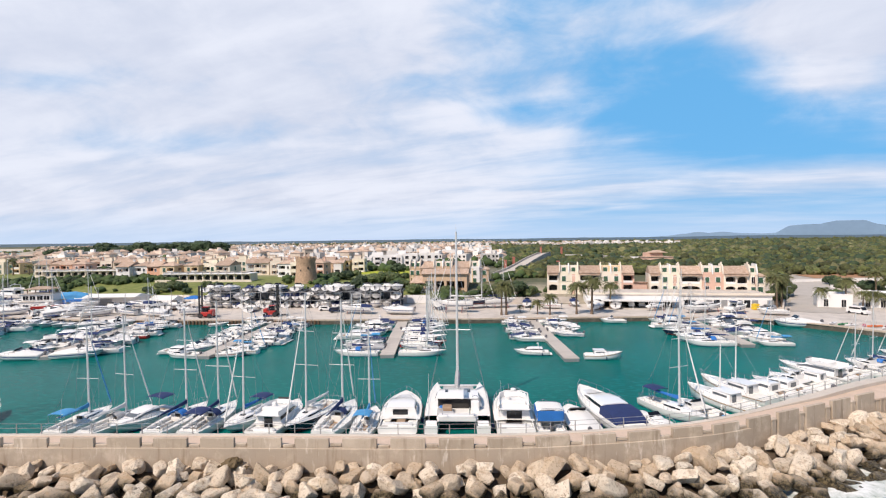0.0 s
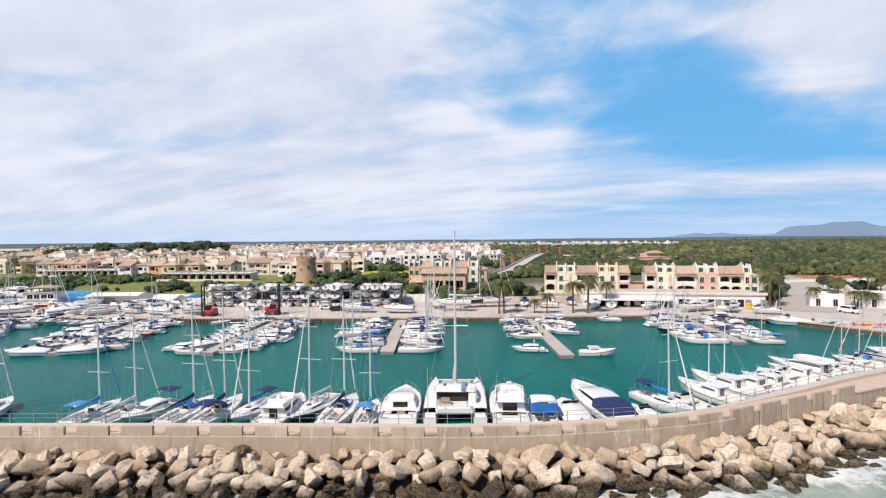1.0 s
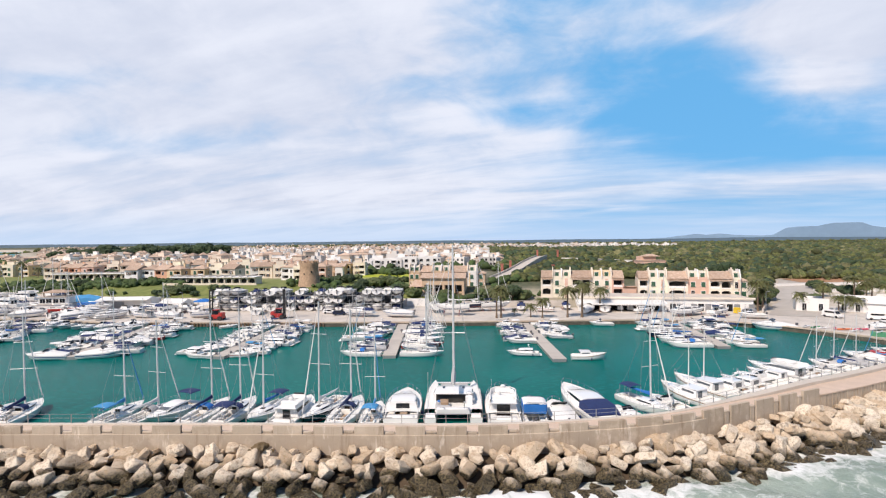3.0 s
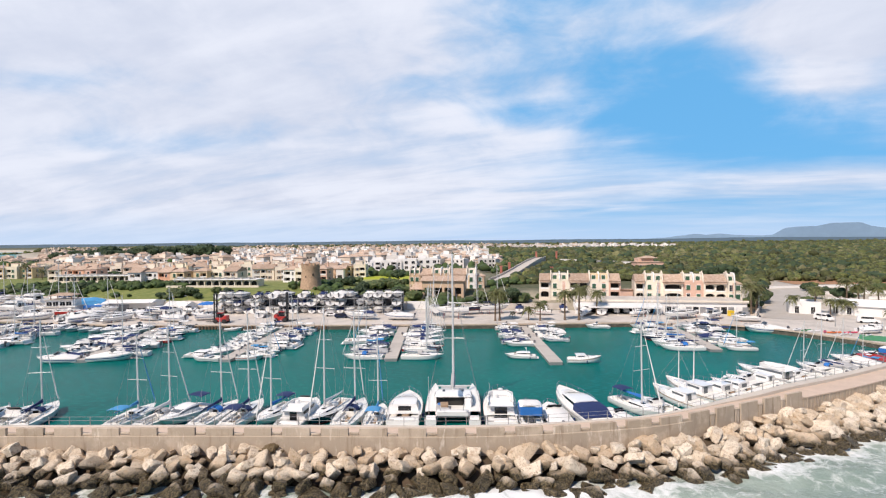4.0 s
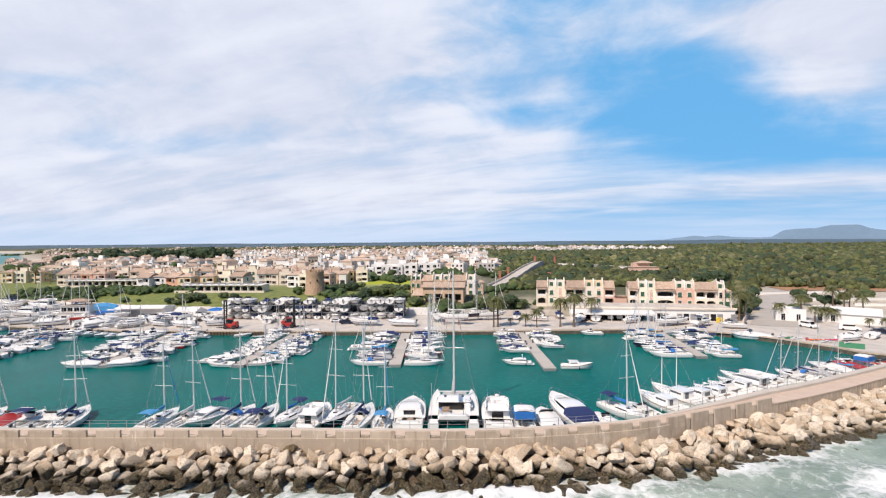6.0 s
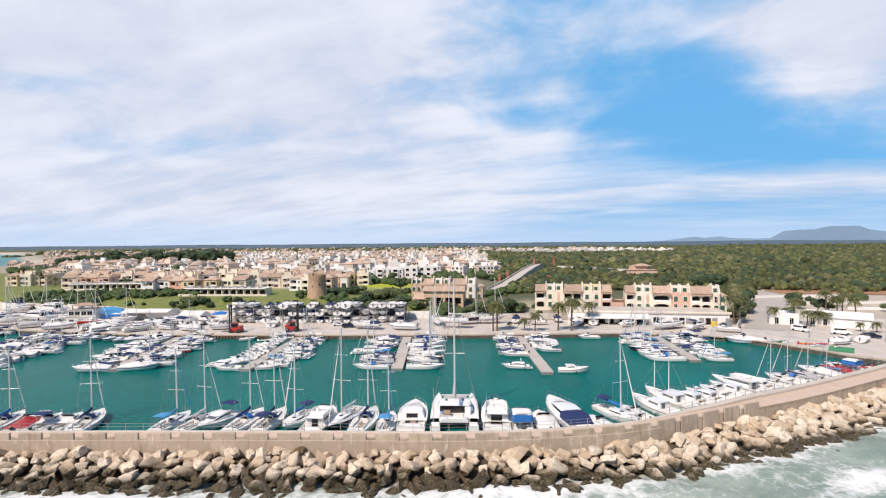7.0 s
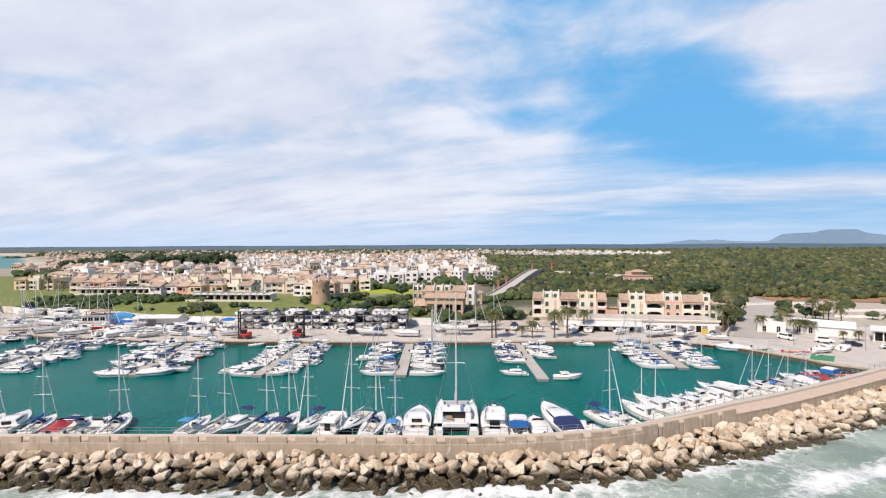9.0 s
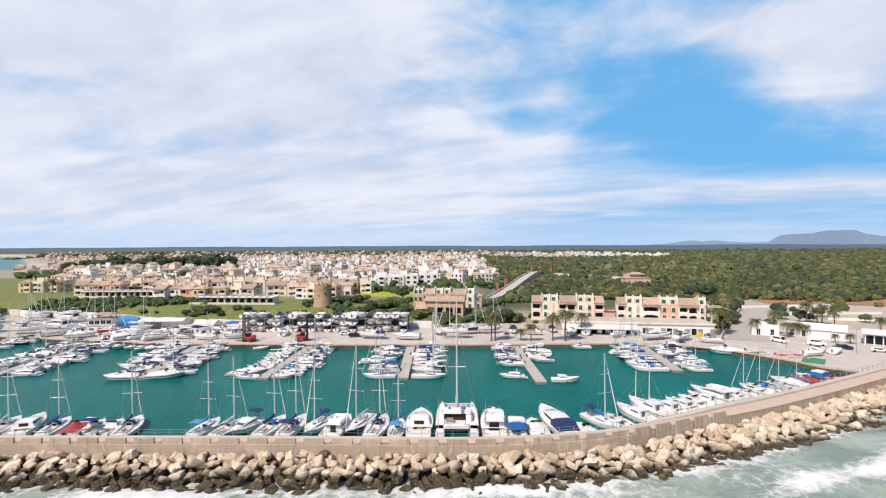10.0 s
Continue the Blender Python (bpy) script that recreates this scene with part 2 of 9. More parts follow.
M = {
    "gel": mat("white_gelcoat", (0.80, 0.80, 0.79), 0.22, vary=0.05, size=1.5, coat=0.3, each=0.10),
    "gel2": mat("cream_gelcoat", (0.76, 0.72, 0.64), 0.3, vary=0.06, size=1.5, each=0.1),
    "deck": mat("nonslip_deck", (0.74, 0.74, 0.71), 0.7, vary=0.08, size=0.6),
    "teak": mat("teak_deck", (0.36, 0.25, 0.16), 0.65, vary=0.18, size=0.4),
    "navyhull": mat("navy_hull", (0.012, 0.018, 0.05), 0.2, vary=0.1, coat=0.4),
    "glass": mat("dark_glass", (0.012, 0.014, 0.018), 0.08, vary=0.1),
    "smoke": mat("smoked_glass", (0.10, 0.115, 0.13), 0.10, vary=0.1),
    "navy": mat("navy_canvas", (0.015, 0.03, 0.11), 0.85, vary=0.2, size=0.7, bump=0.1),
    "blue": mat("blue_canvas", (0.02, 0.16, 0.50), 0.85, vary=0.2, size=0.7, bump=0.1),
    "sky": mat("light_blue_canvas", (0.06, 0.28, 0.55), 0.85, vary=0.2, size=0.7, bump=0.1),
    "grey": mat("grey_canvas", (0.42, 0.42, 0.42), 0.85, vary=0.15, size=0.7, bump=0.1),
    "whitec": mat("white_canvas", (0.74, 0.74, 0.72), 0.85, vary=0.1, size=0.7, bump=0.1),
    "alu": mat("mast_aluminium", (0.72, 0.72, 0.72), 0.35, 0.35, vary=0.08),
    "steel": mat("rail_steel", (0.62, 0.63, 0.65), 0.25, 0.9, vary=0.05),
    "rope": mat("rigging_wire", (0.33, 0.34, 0.36), 0.5, 0.4, vary=0.05),
    "black": mat("black_plastic", (0.018, 0.018, 0.02), 0.45, vary=0.2),
    "red": mat("red_paint", (0.40, 0.03, 0.025), 0.4, vary=0.12, each=0.1),
    "redbrick": mat("red_brick", (0.42, 0.15, 0.11), 0.85, vary=0.2, size=1.0),
    "redhull": mat("antifouling_red", (0.30, 0.05, 0.04), 0.7, vary=0.2),
    "bluehull": mat("antifouling_blue", (0.03, 0.07, 0.20), 0.7, vary=0.2),
    "conc": mat("breakwater_concrete", (0.50, 0.415, 0.325), 0.9, vary=0.2, size=2.0, bump=0.08, second=(0.40, 0.33, 0.26), amount=0.5, each=0.12),
    "kerb": mat("pale_kerb_concrete", (0.54, 0.49, 0.43), 0.9, vary=0.14, size=2.0, bump=0.06),
    "quayface": mat("algae_stained_concrete", (0.085, 0.078, 0.06), 0.8, vary=0.3, size=1.5, bump=0.1, second=(0.16, 0.145, 0.115), amount=0.4),
    "conc2": mat("quay_concrete", (0.57, 0.52, 0.465), 0.9, vary=0.14, size=5.0, bump=0.05, second=(0.48, 0.44, 0.395), amount=0.5),
    "path": mat("promenade_paving", (0.58, 0.455, 0.36), 0.9, vary=0.12, size=1.5, bump=0.06),
    "pont": mat("pontoon_decking", (0.47, 0.43, 0.385), 0.85, vary=0.14, size=1.0, bump=0.06, each=0.15),
    "asph": mat("worn_asphalt", (0.44, 0.405, 0.365), 0.9, vary=0.14, size=4.0, bump=0.05, second=(0.42, 0.385, 0.34), amount=0.6),
    "white": mat("white_render", (0.78, 0.77, 0.75), 0.85, vary=0.06, size=2.0, each=0.08),
    "cream": mat("cream_render", (0.74, 0.665, 0.56), 0.85, vary=0.12, size=2.5, each=0.12),
    "ochre": mat("ochre_render", (0.55, 0.40, 0.275), 0.85, vary=0.1, size=2.5, each=0.12),
    "sand": mat("pale_yellow_render", (0.76, 0.70, 0.57), 0.85, vary=0.12, size=2.5, each=0.1),
    "ochre2": mat("warm_ochre_render", (0.73, 0.56, 0.35), 0.85, vary=0.12, size=2.5, each=0.1),
    "apricot": mat("apricot_render", (0.76, 0.43, 0.28), 0.85, vary=0.1, size=2.5, each=0.1),
    "pink": mat("terracotta_render", (0.66, 0.44, 0.345), 0.85, vary=0.1, size=2.5, each=0.12),
    "tile": mat("roof_tile", (0.40, 0.285, 0.21), 0.9, vary=0.2, size=1.2, bump=0.25, bump_size=0.6, second=(0.50, 0.385, 0.30), amount=0.6, each=0.35),
    "tower": mat("tower_masonry", (0.50, 0.345, 0.235), 0.95, vary=0.28, size=1.5, bump=0.4, bump_size=1.2, second=(0.40, 0.28, 0.19), amount=0.6),
    "shut": mat("green_shutter", (0.035, 0.10, 0.06), 0.6, vary=0.15),
    "brown": mat("brown_timber", (0.16, 0.09, 0.05), 0.7, vary=0.2),
    # near-black for openings; the shade inside them is put into the colour
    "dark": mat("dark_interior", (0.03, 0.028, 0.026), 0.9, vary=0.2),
    "gals": mat("galvanised_steel", (0.40, 0.40, 0.40), 0.5, 0.6, vary=0.15),
    "leaf": mat("leaf_green", (0.060, 0.095, 0.030), 0.7, vary=0.5, size=0.8, bump=0.2, each=0.4, second=(0.095, 0.11, 0.04), amount=0.6),
    "pine": mat("pine_green", (0.030, 0.055, 0.022), 0.8, vary=0.5, size=1.2, each=0.3, second=(0.05, 0.075, 0.03), amount=0.5),
    "palm": mat("palm_frond", (0.12, 0.135, 0.045), 0.7, vary=0.3, size=0.5, each=0.2, second=(0.16, 0.13, 0.06), amount=0.4),
    "bark": mat("palm_bark", (0.16, 0.115, 0.08), 0.95, vary=0.3, size=0.4, bump=0.3),
    "yellow": mat("yellow_paint", (0.75, 0.52, 0.03), 0.5, vary=0.1),
    "greenmat": mat("green_matting", (0.06, 0.25, 0.11), 0.8, vary=0.15),
    # colour dropped to stand for the shade in gaps between boulders
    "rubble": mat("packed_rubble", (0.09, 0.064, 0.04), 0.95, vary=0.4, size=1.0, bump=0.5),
    "engine": mat("engine_cowl", (0.10, 0.10, 0.11), 0.35, vary=0.2, each=0.6),
    "rubber": mat("rubber", (0.025, 0.025, 0.027), 0.8, vary=0.2),
    "orange": mat("orange_plastic", (0.70, 0.16, 0.03), 0.5, vary=0.1),
    "magenta": mat("pink_plastic", (0.65, 0.06, 0.13), 0.5, vary=0.1),
    "far_white": mat("far_white_walls", (0.72, 0.70, 0.67), 0.9, vary=0.08, size=6.0, island=0.5),
    "far_cream": mat("far_cream_walls", (0.68, 0.59, 0.49), 0.9, vary=0.12, size=6.0, island=0.4, second=(0.66, 0.51, 0.42), amount=0.5),
    "far_tile": mat("far_roof_tiles", (0.47, 0.35, 0.27), 0.9, vary=0.2, size=4.0, island=0.5),
    "scrub": mat("scrub_foliage", (0.064, 0.080, 0.022), 0.85, vary=1.0, size=0.9, bump=1.0, bump_size=1.4, island=1.0, second=(0.115, 0.115, 0.04), amount=0.5),
    "scrub2": mat("olive_foliage", (0.130, 0.133, 0.058), 0.85, vary=0.8, size=1.6, bump=0.9, bump_size=2.2, island=0.8, second=(0.17, 0.14, 0.07), amount=0.4),
    "hedge": mat("hedge_foliage", (0.050, 0.085, 0.024), 0.85, vary=0.5, size=1.0, bump=0.5, bump_size=0.8, island=0.5),
    "bay": mat("bay_water", (0.03, 0.20, 0.20), 0.45, vary=0.3, size=30.0),
    "yardwall": mat("weathered_cream_render", (0.68, 0.62, 0.545), 0.9, vary=0.16, size=3.0, second=(0.55, 0.49, 0.42), amount=0.4, each=0.2),
    "dryleaf": mat("dry_brush", (0.16, 0.115, 0.06), 0.9, vary=0.4, size=0.6, bump=0.2),
    "dirt": mat("red_earth", (0.36, 0.20, 0.11), 0.95, vary=0.2, size=6.0),
    # distance haze is mixed into the base colour of these two
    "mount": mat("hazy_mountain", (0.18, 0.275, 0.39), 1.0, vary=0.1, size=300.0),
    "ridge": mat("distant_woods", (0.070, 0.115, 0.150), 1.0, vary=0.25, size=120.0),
}


def shader(name):
    m = bpy.data.materials.new(name)
    m.use_nodes = True
    return m, m.node_tree, m.node_tree.nodes["Principled BSDF"]


def tex(nt, kind, vec, **vals):
    n = nt.nodes.new(kind)
    if vec is not None:
        nt.links.new(vec, n.inputs["Vector"])
    for k, v in vals.items():
        n.inputs[k].default_value = v
    return n


def ramp(nt, src, lo, hi, a=0.0, b=1.0, smooth=True):
    n = nt.nodes.new("ShaderNodeMapRange")
    n.interpolation_type = "SMOOTHSTEP" if smooth else "LINEAR"
    nt.links.new(src, n.inputs[0])
    for i, v in enumerate((lo, hi, a, b)):
        n.inputs[i + 1].default_value = v
    return n.outputs[0]


def blend(nt, fac, a, b):
    n = nt.nodes.new("ShaderNodeMix")
    n.data_type = "RGBA"
    for i, v in ((0, fac), (6, a), (7, b)):
        if isinstance(v, tuple):
            n.inputs[i].default_value = (*v, 1)
        elif isinstance(v, (int, float)):
            n.inputs[i].default_value = v
        else:
            nt.links.new(v, n.inputs[i])
    return n.outputs[2]


def basin_material():
    m, nt, b = shader("harbour_water")
    p = nt.nodes.new("ShaderNodeTexCoord").outputs["Object"]
    mp = tex(nt, "ShaderNodeMapping", p)
    mp.inputs["Scale"].default_value = (0.5, 1.0, 1.0)
    big = tex(nt, "ShaderNodeTexNoise", p, Scale=0.035, Detail=3).outputs[0]
    small = tex(nt, "ShaderNodeTexNoise", mp.outputs[0], Scale=1.6, Detail=4, Roughness=0.6).outputs[0]
    c = blend(nt, ramp(nt, big, 0.35, 0.7), (0.000, 0.106, 0.096), (0.000, 0.140, 0.126))
    c = blend(nt, ramp(nt, small, 0.48, 0.66, 0.0, 0.75), c, (0.003, 0.176, 0.160))
    nt.links.new(c, b.inputs["Base Color"])
    b.inputs["Roughness"].default_value, b.inputs["IOR"].default_value = 0.16, 1.33
    b.inputs["Specular IOR Level"].default_value = 0.03
    bp = nt.nodes.new("ShaderNodeBump")
    bp.inputs["Strength"].default_value, bp.inputs["Distance"].default_value = 0.55, 0.12
    nt.links.new(small, bp.inputs["Height"])
    nt.links.new(bp.outputs[0], b.inputs["Normal"])
    return m


def sea_material():
    """Grey-green shallow sea; the attribute foam holds how broken the water is."""
    m, nt, b = shader("open_sea")
    p = nt.nodes.new("ShaderNodeTexCoord").outputs["Object"]
    at = nt.nodes.new("ShaderNodeAttribute")
    at.attribute_name = "foam"
    web = tex(nt, "ShaderNodeTexNoise", p, Scale=0.9, Detail=10, Roughness=0.74, Distortion=0.8).outputs[0]
    cell = tex(nt, "ShaderNodeTexVoronoi", p, Scale=0.42)
    cell.feature = "DISTANCE_TO_EDGE"
    mix = nt.nodes.new("ShaderNodeMath")
    mix.operation = "MULTIPLY_ADD"
    nt.links.new(at.outputs["Fac"], mix.inputs[0])
    mix.inputs[1].default_value = 0.70
    nt.links.new(web, mix.inputs[2])
    sub = nt.nodes.new("ShaderNodeMath")
    sub.operation = "MULTIPLY_ADD"
    nt.links.new(cell.outputs["Distance"], sub.inputs[0])
    sub.inputs[1].default_value = -0.45
    nt.links.new(mix.outputs[0], sub.inputs[2])
    f = ramp(nt, sub.outputs[0], 0.56, 1.02)
    tone = tex(nt, "ShaderNodeTexNoise", p, Scale=0.11, Detail=5, Roughness=0.6).outputs[0]
    c = blend(nt, ramp(nt, tone, 0.35, 0.68), (0.20, 0.265, 0.22), (0.34, 0.41, 0.35))
    c = blend(nt, f, c, (0.80, 0.82, 0.81))
    nt.links.new(c, b.inputs["Base Color"])
    nt.links.new(ramp(nt, f, 0.0, 1.0, 0.14, 0.9), b.inputs["Roughness"])
    b.inputs["IOR"].default_value, b.inputs["Specular IOR Level"].default_value = 1.33, 0.3
    rip = tex(nt, "ShaderNodeTexNoise", p, Scale=1.3, Detail=6, Roughness=0.65).outputs[0]
    bp = nt.nodes.new("ShaderNodeBump")
    bp.inputs["Strength"].default_value, bp.inputs["Distance"].default_value = 0.7, 0.25
    nt.links.new(rip, bp.inputs["Height"])
    nt.links.new(bp.outputs[0], b.inputs["Normal"])
    return m


def rock_material():
    m, nt, b = shader("limestone_boulder")
    t = nt.nodes.new("ShaderNodeTexCoord")
    p = t.outputs["Object"]
    o = nt.nodes.new("ShaderNodeObjectInfo")
    g = nt.nodes.new("ShaderNodeNewGeometry")
    sp = nt.nodes.new("ShaderNodeSeparateXYZ")
    nt.links.new(g.outputs["Position"], sp.inputs[0])
    isl = nt.nodes.new("ShaderNodeMath")
    isl.operation = "ADD"
    nt.links.new(o.outputs["Random"], isl.inputs[0])
    nt.links.new(g.outputs["Random Per Island"], isl.inputs[1])
    fr = nt.nodes.new("ShaderNodeMath")
    fr.operation = "FRACT"
    nt.links.new(isl.outputs[0], fr.inputs[0])
    c = blend(nt, fr.outputs[0], (0.62, 0.485, 0.34), (0.92, 0.825, 0.68))
    n1 = tex(nt, "ShaderNodeTexNoise", g.outputs["Position"], Scale=1.9, Detail=8, Roughness=0.68).outputs[0]
    n2 = tex(nt, "ShaderNodeTexNoise", g.outputs["Position"], Scale=5.5, Detail=7, Roughness=0.72).outputs[0]
    c = blend(nt, ramp(nt, n1, 0.48, 0.66, 0.0, 0.60), c, (0.47, 0.31, 0.175))
    c = blend(nt, ramp(nt, n2, 0.53, 0.64, 0.0, 0.70), c, (0.29, 0.20, 0.11))
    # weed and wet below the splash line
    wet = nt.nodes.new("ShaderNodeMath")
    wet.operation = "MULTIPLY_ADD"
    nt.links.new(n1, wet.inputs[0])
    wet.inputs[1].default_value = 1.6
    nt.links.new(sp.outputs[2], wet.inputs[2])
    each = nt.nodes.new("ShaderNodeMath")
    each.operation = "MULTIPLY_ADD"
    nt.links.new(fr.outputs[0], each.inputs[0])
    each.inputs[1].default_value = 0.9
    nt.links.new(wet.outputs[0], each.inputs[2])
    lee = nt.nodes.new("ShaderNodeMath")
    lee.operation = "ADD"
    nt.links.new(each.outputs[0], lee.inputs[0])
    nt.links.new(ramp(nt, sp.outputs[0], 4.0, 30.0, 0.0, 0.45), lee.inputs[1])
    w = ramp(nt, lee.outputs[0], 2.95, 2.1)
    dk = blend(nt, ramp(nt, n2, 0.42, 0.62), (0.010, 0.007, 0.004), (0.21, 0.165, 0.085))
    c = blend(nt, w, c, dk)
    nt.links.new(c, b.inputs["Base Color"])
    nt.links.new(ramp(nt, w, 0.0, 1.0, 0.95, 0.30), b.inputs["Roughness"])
    bp = nt.nodes.new("ShaderNodeBump")
    bp.inputs["Strength"].default_value, bp.inputs["Distance"].default_value = 1.0, 0.32
    nt.links.new(tex(nt, "ShaderNodeTexNoise", g.outputs["Position"], Scale=3.2, Detail=10, Roughness=0.74).outputs[0], bp.inputs["Height"])
    nt.links.new(bp.outputs[0], b.inputs["Normal"])
    return m


def wall_material():
    """Old cast concrete: pale, with rain streaks that run down and blotches of dirt."""
    m, nt, b = shader("sea_wall_concrete")
    g = nt.nodes.new("ShaderNodeNewGeometry").outputs["Position"]
    mp = tex(nt, "ShaderNodeMapping", g)
    mp.inputs["Scale"].default_value = (1.6, 1.6, 0.16)
    run = tex(nt, "ShaderNodeTexNoise", mp.outputs[0], Scale=1.0, Detail=6, Roughness=0.65).outputs[0]
    blot = tex(nt, "ShaderNodeTexNoise", g, Scale=0.55, Detail=6, Roughness=0.62).outputs[0]
    fine = tex(nt, "ShaderNodeTexNoise", g, Scale=9.0, Detail=4, Roughness=0.6).outputs[0]
    o = nt.nodes.new("ShaderNodeObjectInfo")
    c = blend(nt, o.outputs["Random"], (0.39, 0.32, 0.245), (0.48, 0.40, 0.315))
    c = blend(nt, ramp(nt, blot, 0.48, 0.68, 0.0, 0.7), c, (0.58, 0.49, 0.39))
    c = blend(nt, ramp(nt, run, 0.52, 0.72, 0.0, 0.75), c, (0.27, 0.205, 0.145))
    lime = tex(nt, "ShaderNodeMapping", g)
    lime.inputs["Location"].default_value = (31.0, 17.0, 5.0)
    lime.inputs["Scale"].default_value = (1.1, 1.1, 0.22)
    drip = tex(nt, "ShaderNodeTexNoise", lime.outputs[0], Scale=1.3, Detail=7, Roughness=0.7).outputs[0]
    c = blend(nt, ramp(nt, drip, 0.57, 0.70, 0.0, 0.7), c, (0.76, 0.69, 0.60))
    c = blend(nt, ramp(nt, fine, 0.55, 0.75, 0.0, 0.35), c, (0.30, 0.24, 0.18))
    nt.links.new(c, b.inputs["Base Color"])
    b.inputs["Roughness"].default_value = 0.92
    bp = nt.nodes.new("ShaderNodeBump")
    bp.inputs["Strength"].default_value, bp.inputs["Distance"].default_value = 0.4, 0.05
    nt.links.new(fine, bp.inputs["Height"])
    nt.links.new(bp.outputs[0], b.inputs["Normal"])
    return m


def ground_material():
    """Dry scrub, sandy tracks, grass near the town."""
    m, nt, b = shader("scrub_ground")
    p = nt.nodes.new("ShaderNodeTexCoord").outputs["Object"]
    a = tex(nt, "ShaderNodeTexNoise", p, Scale=0.02, Detail=6, Roughness=0.6).outputs[0]
    s = tex(nt, "ShaderNodeTexNoise", p, Scale=0.35, Detail=6, Roughness=0.65).outputs[0]
    at = nt.nodes.new("ShaderNodeAttribute")
    at.attribute_name = "cover"
    sepc = nt.nodes.new("ShaderNodeSeparateColor")
    nt.links.new(at.outputs["Color"], sepc.inputs[0])
    scrub = blend(nt, ramp(nt, s, 0.38, 0.62), (0.055, 0.07, 0.03), (0.12, 0.115, 0.055))
    scrub = blend(nt, ramp(nt, a, 0.56, 0.68), scrub, (0.20, 0.16, 0.10))
    grass = blend(nt, ramp(nt, s, 0.35, 0.65), (0.125, 0.165, 0.035), (0.21, 0.225, 0.065))
    sand = blend(nt, ramp(nt, s, 0.35, 0.65), (0.48, 0.42, 0.345), (0.58, 0.515, 0.435))
    c = blend(nt, sepc.outputs[0], scrub, grass)
    c = blend(nt, sepc.outputs[1], c, sand)
    c = blend(nt, sepc.outputs[2], c, (0.36, 0.40, 0.02))
    nt.links.new(c, b.inputs["Base Color"])
    b.inputs["Roughness"].default_value = 0.95
    return m


M["basin"], M["sea"], M["rock"], M["ground"] = basin_material(), sea_material(), rock_material(), ground_material()
M["seawall"] = wall_material()


# ---- mesh tools ----
class Geo:
    """Collects vertices and faces of one mesh."""

    def __init__(self):
        self.v, self.f = [], []

    def add(self, verts, faces):
        k = len(self.v)
        self.v += [tuple(p) for p in verts]
        self.f += [tuple(i + k for i in q) for q in faces]
        return self

    def box(self, x, y, z, sx, sy, sz, turn=0.0, bevel=0.0):
        """A box on its base centre (x, y, z); bevel chamfers the upright and top edges."""
        ca, sa = math.cos(radians(turn)), math.sin(radians(turn))
        hx, hy = sx / 2, sy / 2
        if bevel:
            b = min(bevel, hx * 0.9, hy * 0.9, sz * 0.9)
            ring = [(-hx + b, -hy), (hx - b, -hy), (hx, -hy + b), (hx, hy - b), (hx - b, hy), (-hx + b, hy), (-hx, hy - b), (-hx, -hy + b)]
            levels = [(ring, 0), (ring, sz - b), ([(px * (1 - b / hx), py * (1 - b / hy)) for px, py in ring], sz)]
        else:
            ring = [(-hx, -hy), (hx, -hy), (hx, hy), (-hx, hy)]
            levels = [(ring, 0), (ring, sz)]
        vs = [(x + px * ca - py * sa, y + px * sa + py * ca, z + h) for r, h in levels for px, py in r]
        return self.rings(vs, len(ring), True, True)

    def rings(self, vs, n, cap0=True, cap1=True, closed=True):
        """Faces between rows of n vertices each."""
        rows = len(vs) // n
        fs = []
        for r in range(rows - 1):
            for i in range(n if closed else n - 1):
                a, b = r * n + i, r * n + (i + 1) % n
                fs.append((a, b, b + n, a + n))
        if cap0:
            fs.append(tuple(range(n - 1, -1, -1)))
        if cap1:
            fs.append(tuple(range((rows - 1) * n, rows * n)))
        return self.add(vs, fs)

    def tube(self, a, b, r0, r1=None, n=6):
        a, b = Vector(a), Vector(b)
        q = (b - a).to_track_quat("Z", "Y")
        vs = []
        for p, r in ((a, r0), (b, r0 if r1 is None else r1)):
            for i in range(n):
                w = 2 * math.pi * i / n
                vs.append(p + q @ Vector((r * math.cos(w), r * math.sin(w), 0)))
        return self.rings(vs, n)

    def pipe(self, pts, r, n=5):
        for a, b in zip(pts, pts[1:]):
            self.tube(a, b, r, r, n)
        return self

    def lathe(self, x, y, profile, n=16):
        vs = [(x + r * math.cos(2 * math.pi * i / n), y + r * math.sin(2 * math.pi * i / n), z) for r, z in profile for i in range(n)]
        return self.rings(vs, n)

    def prism(self, pts, z0, z1):
        """A polygon in plan, counter-clockwise, drawn up from z0 to z1."""
        n = len(pts)
        return self.rings([(px, py, z0) for px, py in pts] + [(px, py, z1) for px, py in pts], n)

    def mesh(self, name, material, smooth=False):
        me = bpy.data.meshes.new(name)
        me.from_pydata(self.v, [], self.f)
        me.materials.append(material)
        if smooth:
            me.polygons.foreach_set("use_smooth", [True] * len(me.polygons))
            me.set_sharp_from_angle(angle=radians(38))
        me.update()
        return me


def thing(name, label, category, group="", kind="", at=None):
    ob = new(name)
    ob.empty_display_size = 0.2
    if at is not None:
        ob.matrix_basis = at
    return tagged(ob, label, category, group, kind)


def part(name, geo, material, parent=None, label="", smooth=False):
    me = geo.mesh(name, material, smooth) if isinstance(geo, Geo) else geo
    ob = new(name, me)
    if parent is not None:
        ob.parent = parent
    return tagged(ob, label)


def shared(name, me, parent, m):
    """One more object on a mesh that exists."""
    ob = new(name, me)
    ob.parent = parent
    ob.matrix_basis = m
    return ob


def place(x, y, z, turn=0.0, sx=1.0, sy=None, sz=None):
    return pose(x, y, z, 0, 0, turn) @ Matrix.Diagonal((sx, sx if sy is None else sy, sx if sz is None else sz, 1))


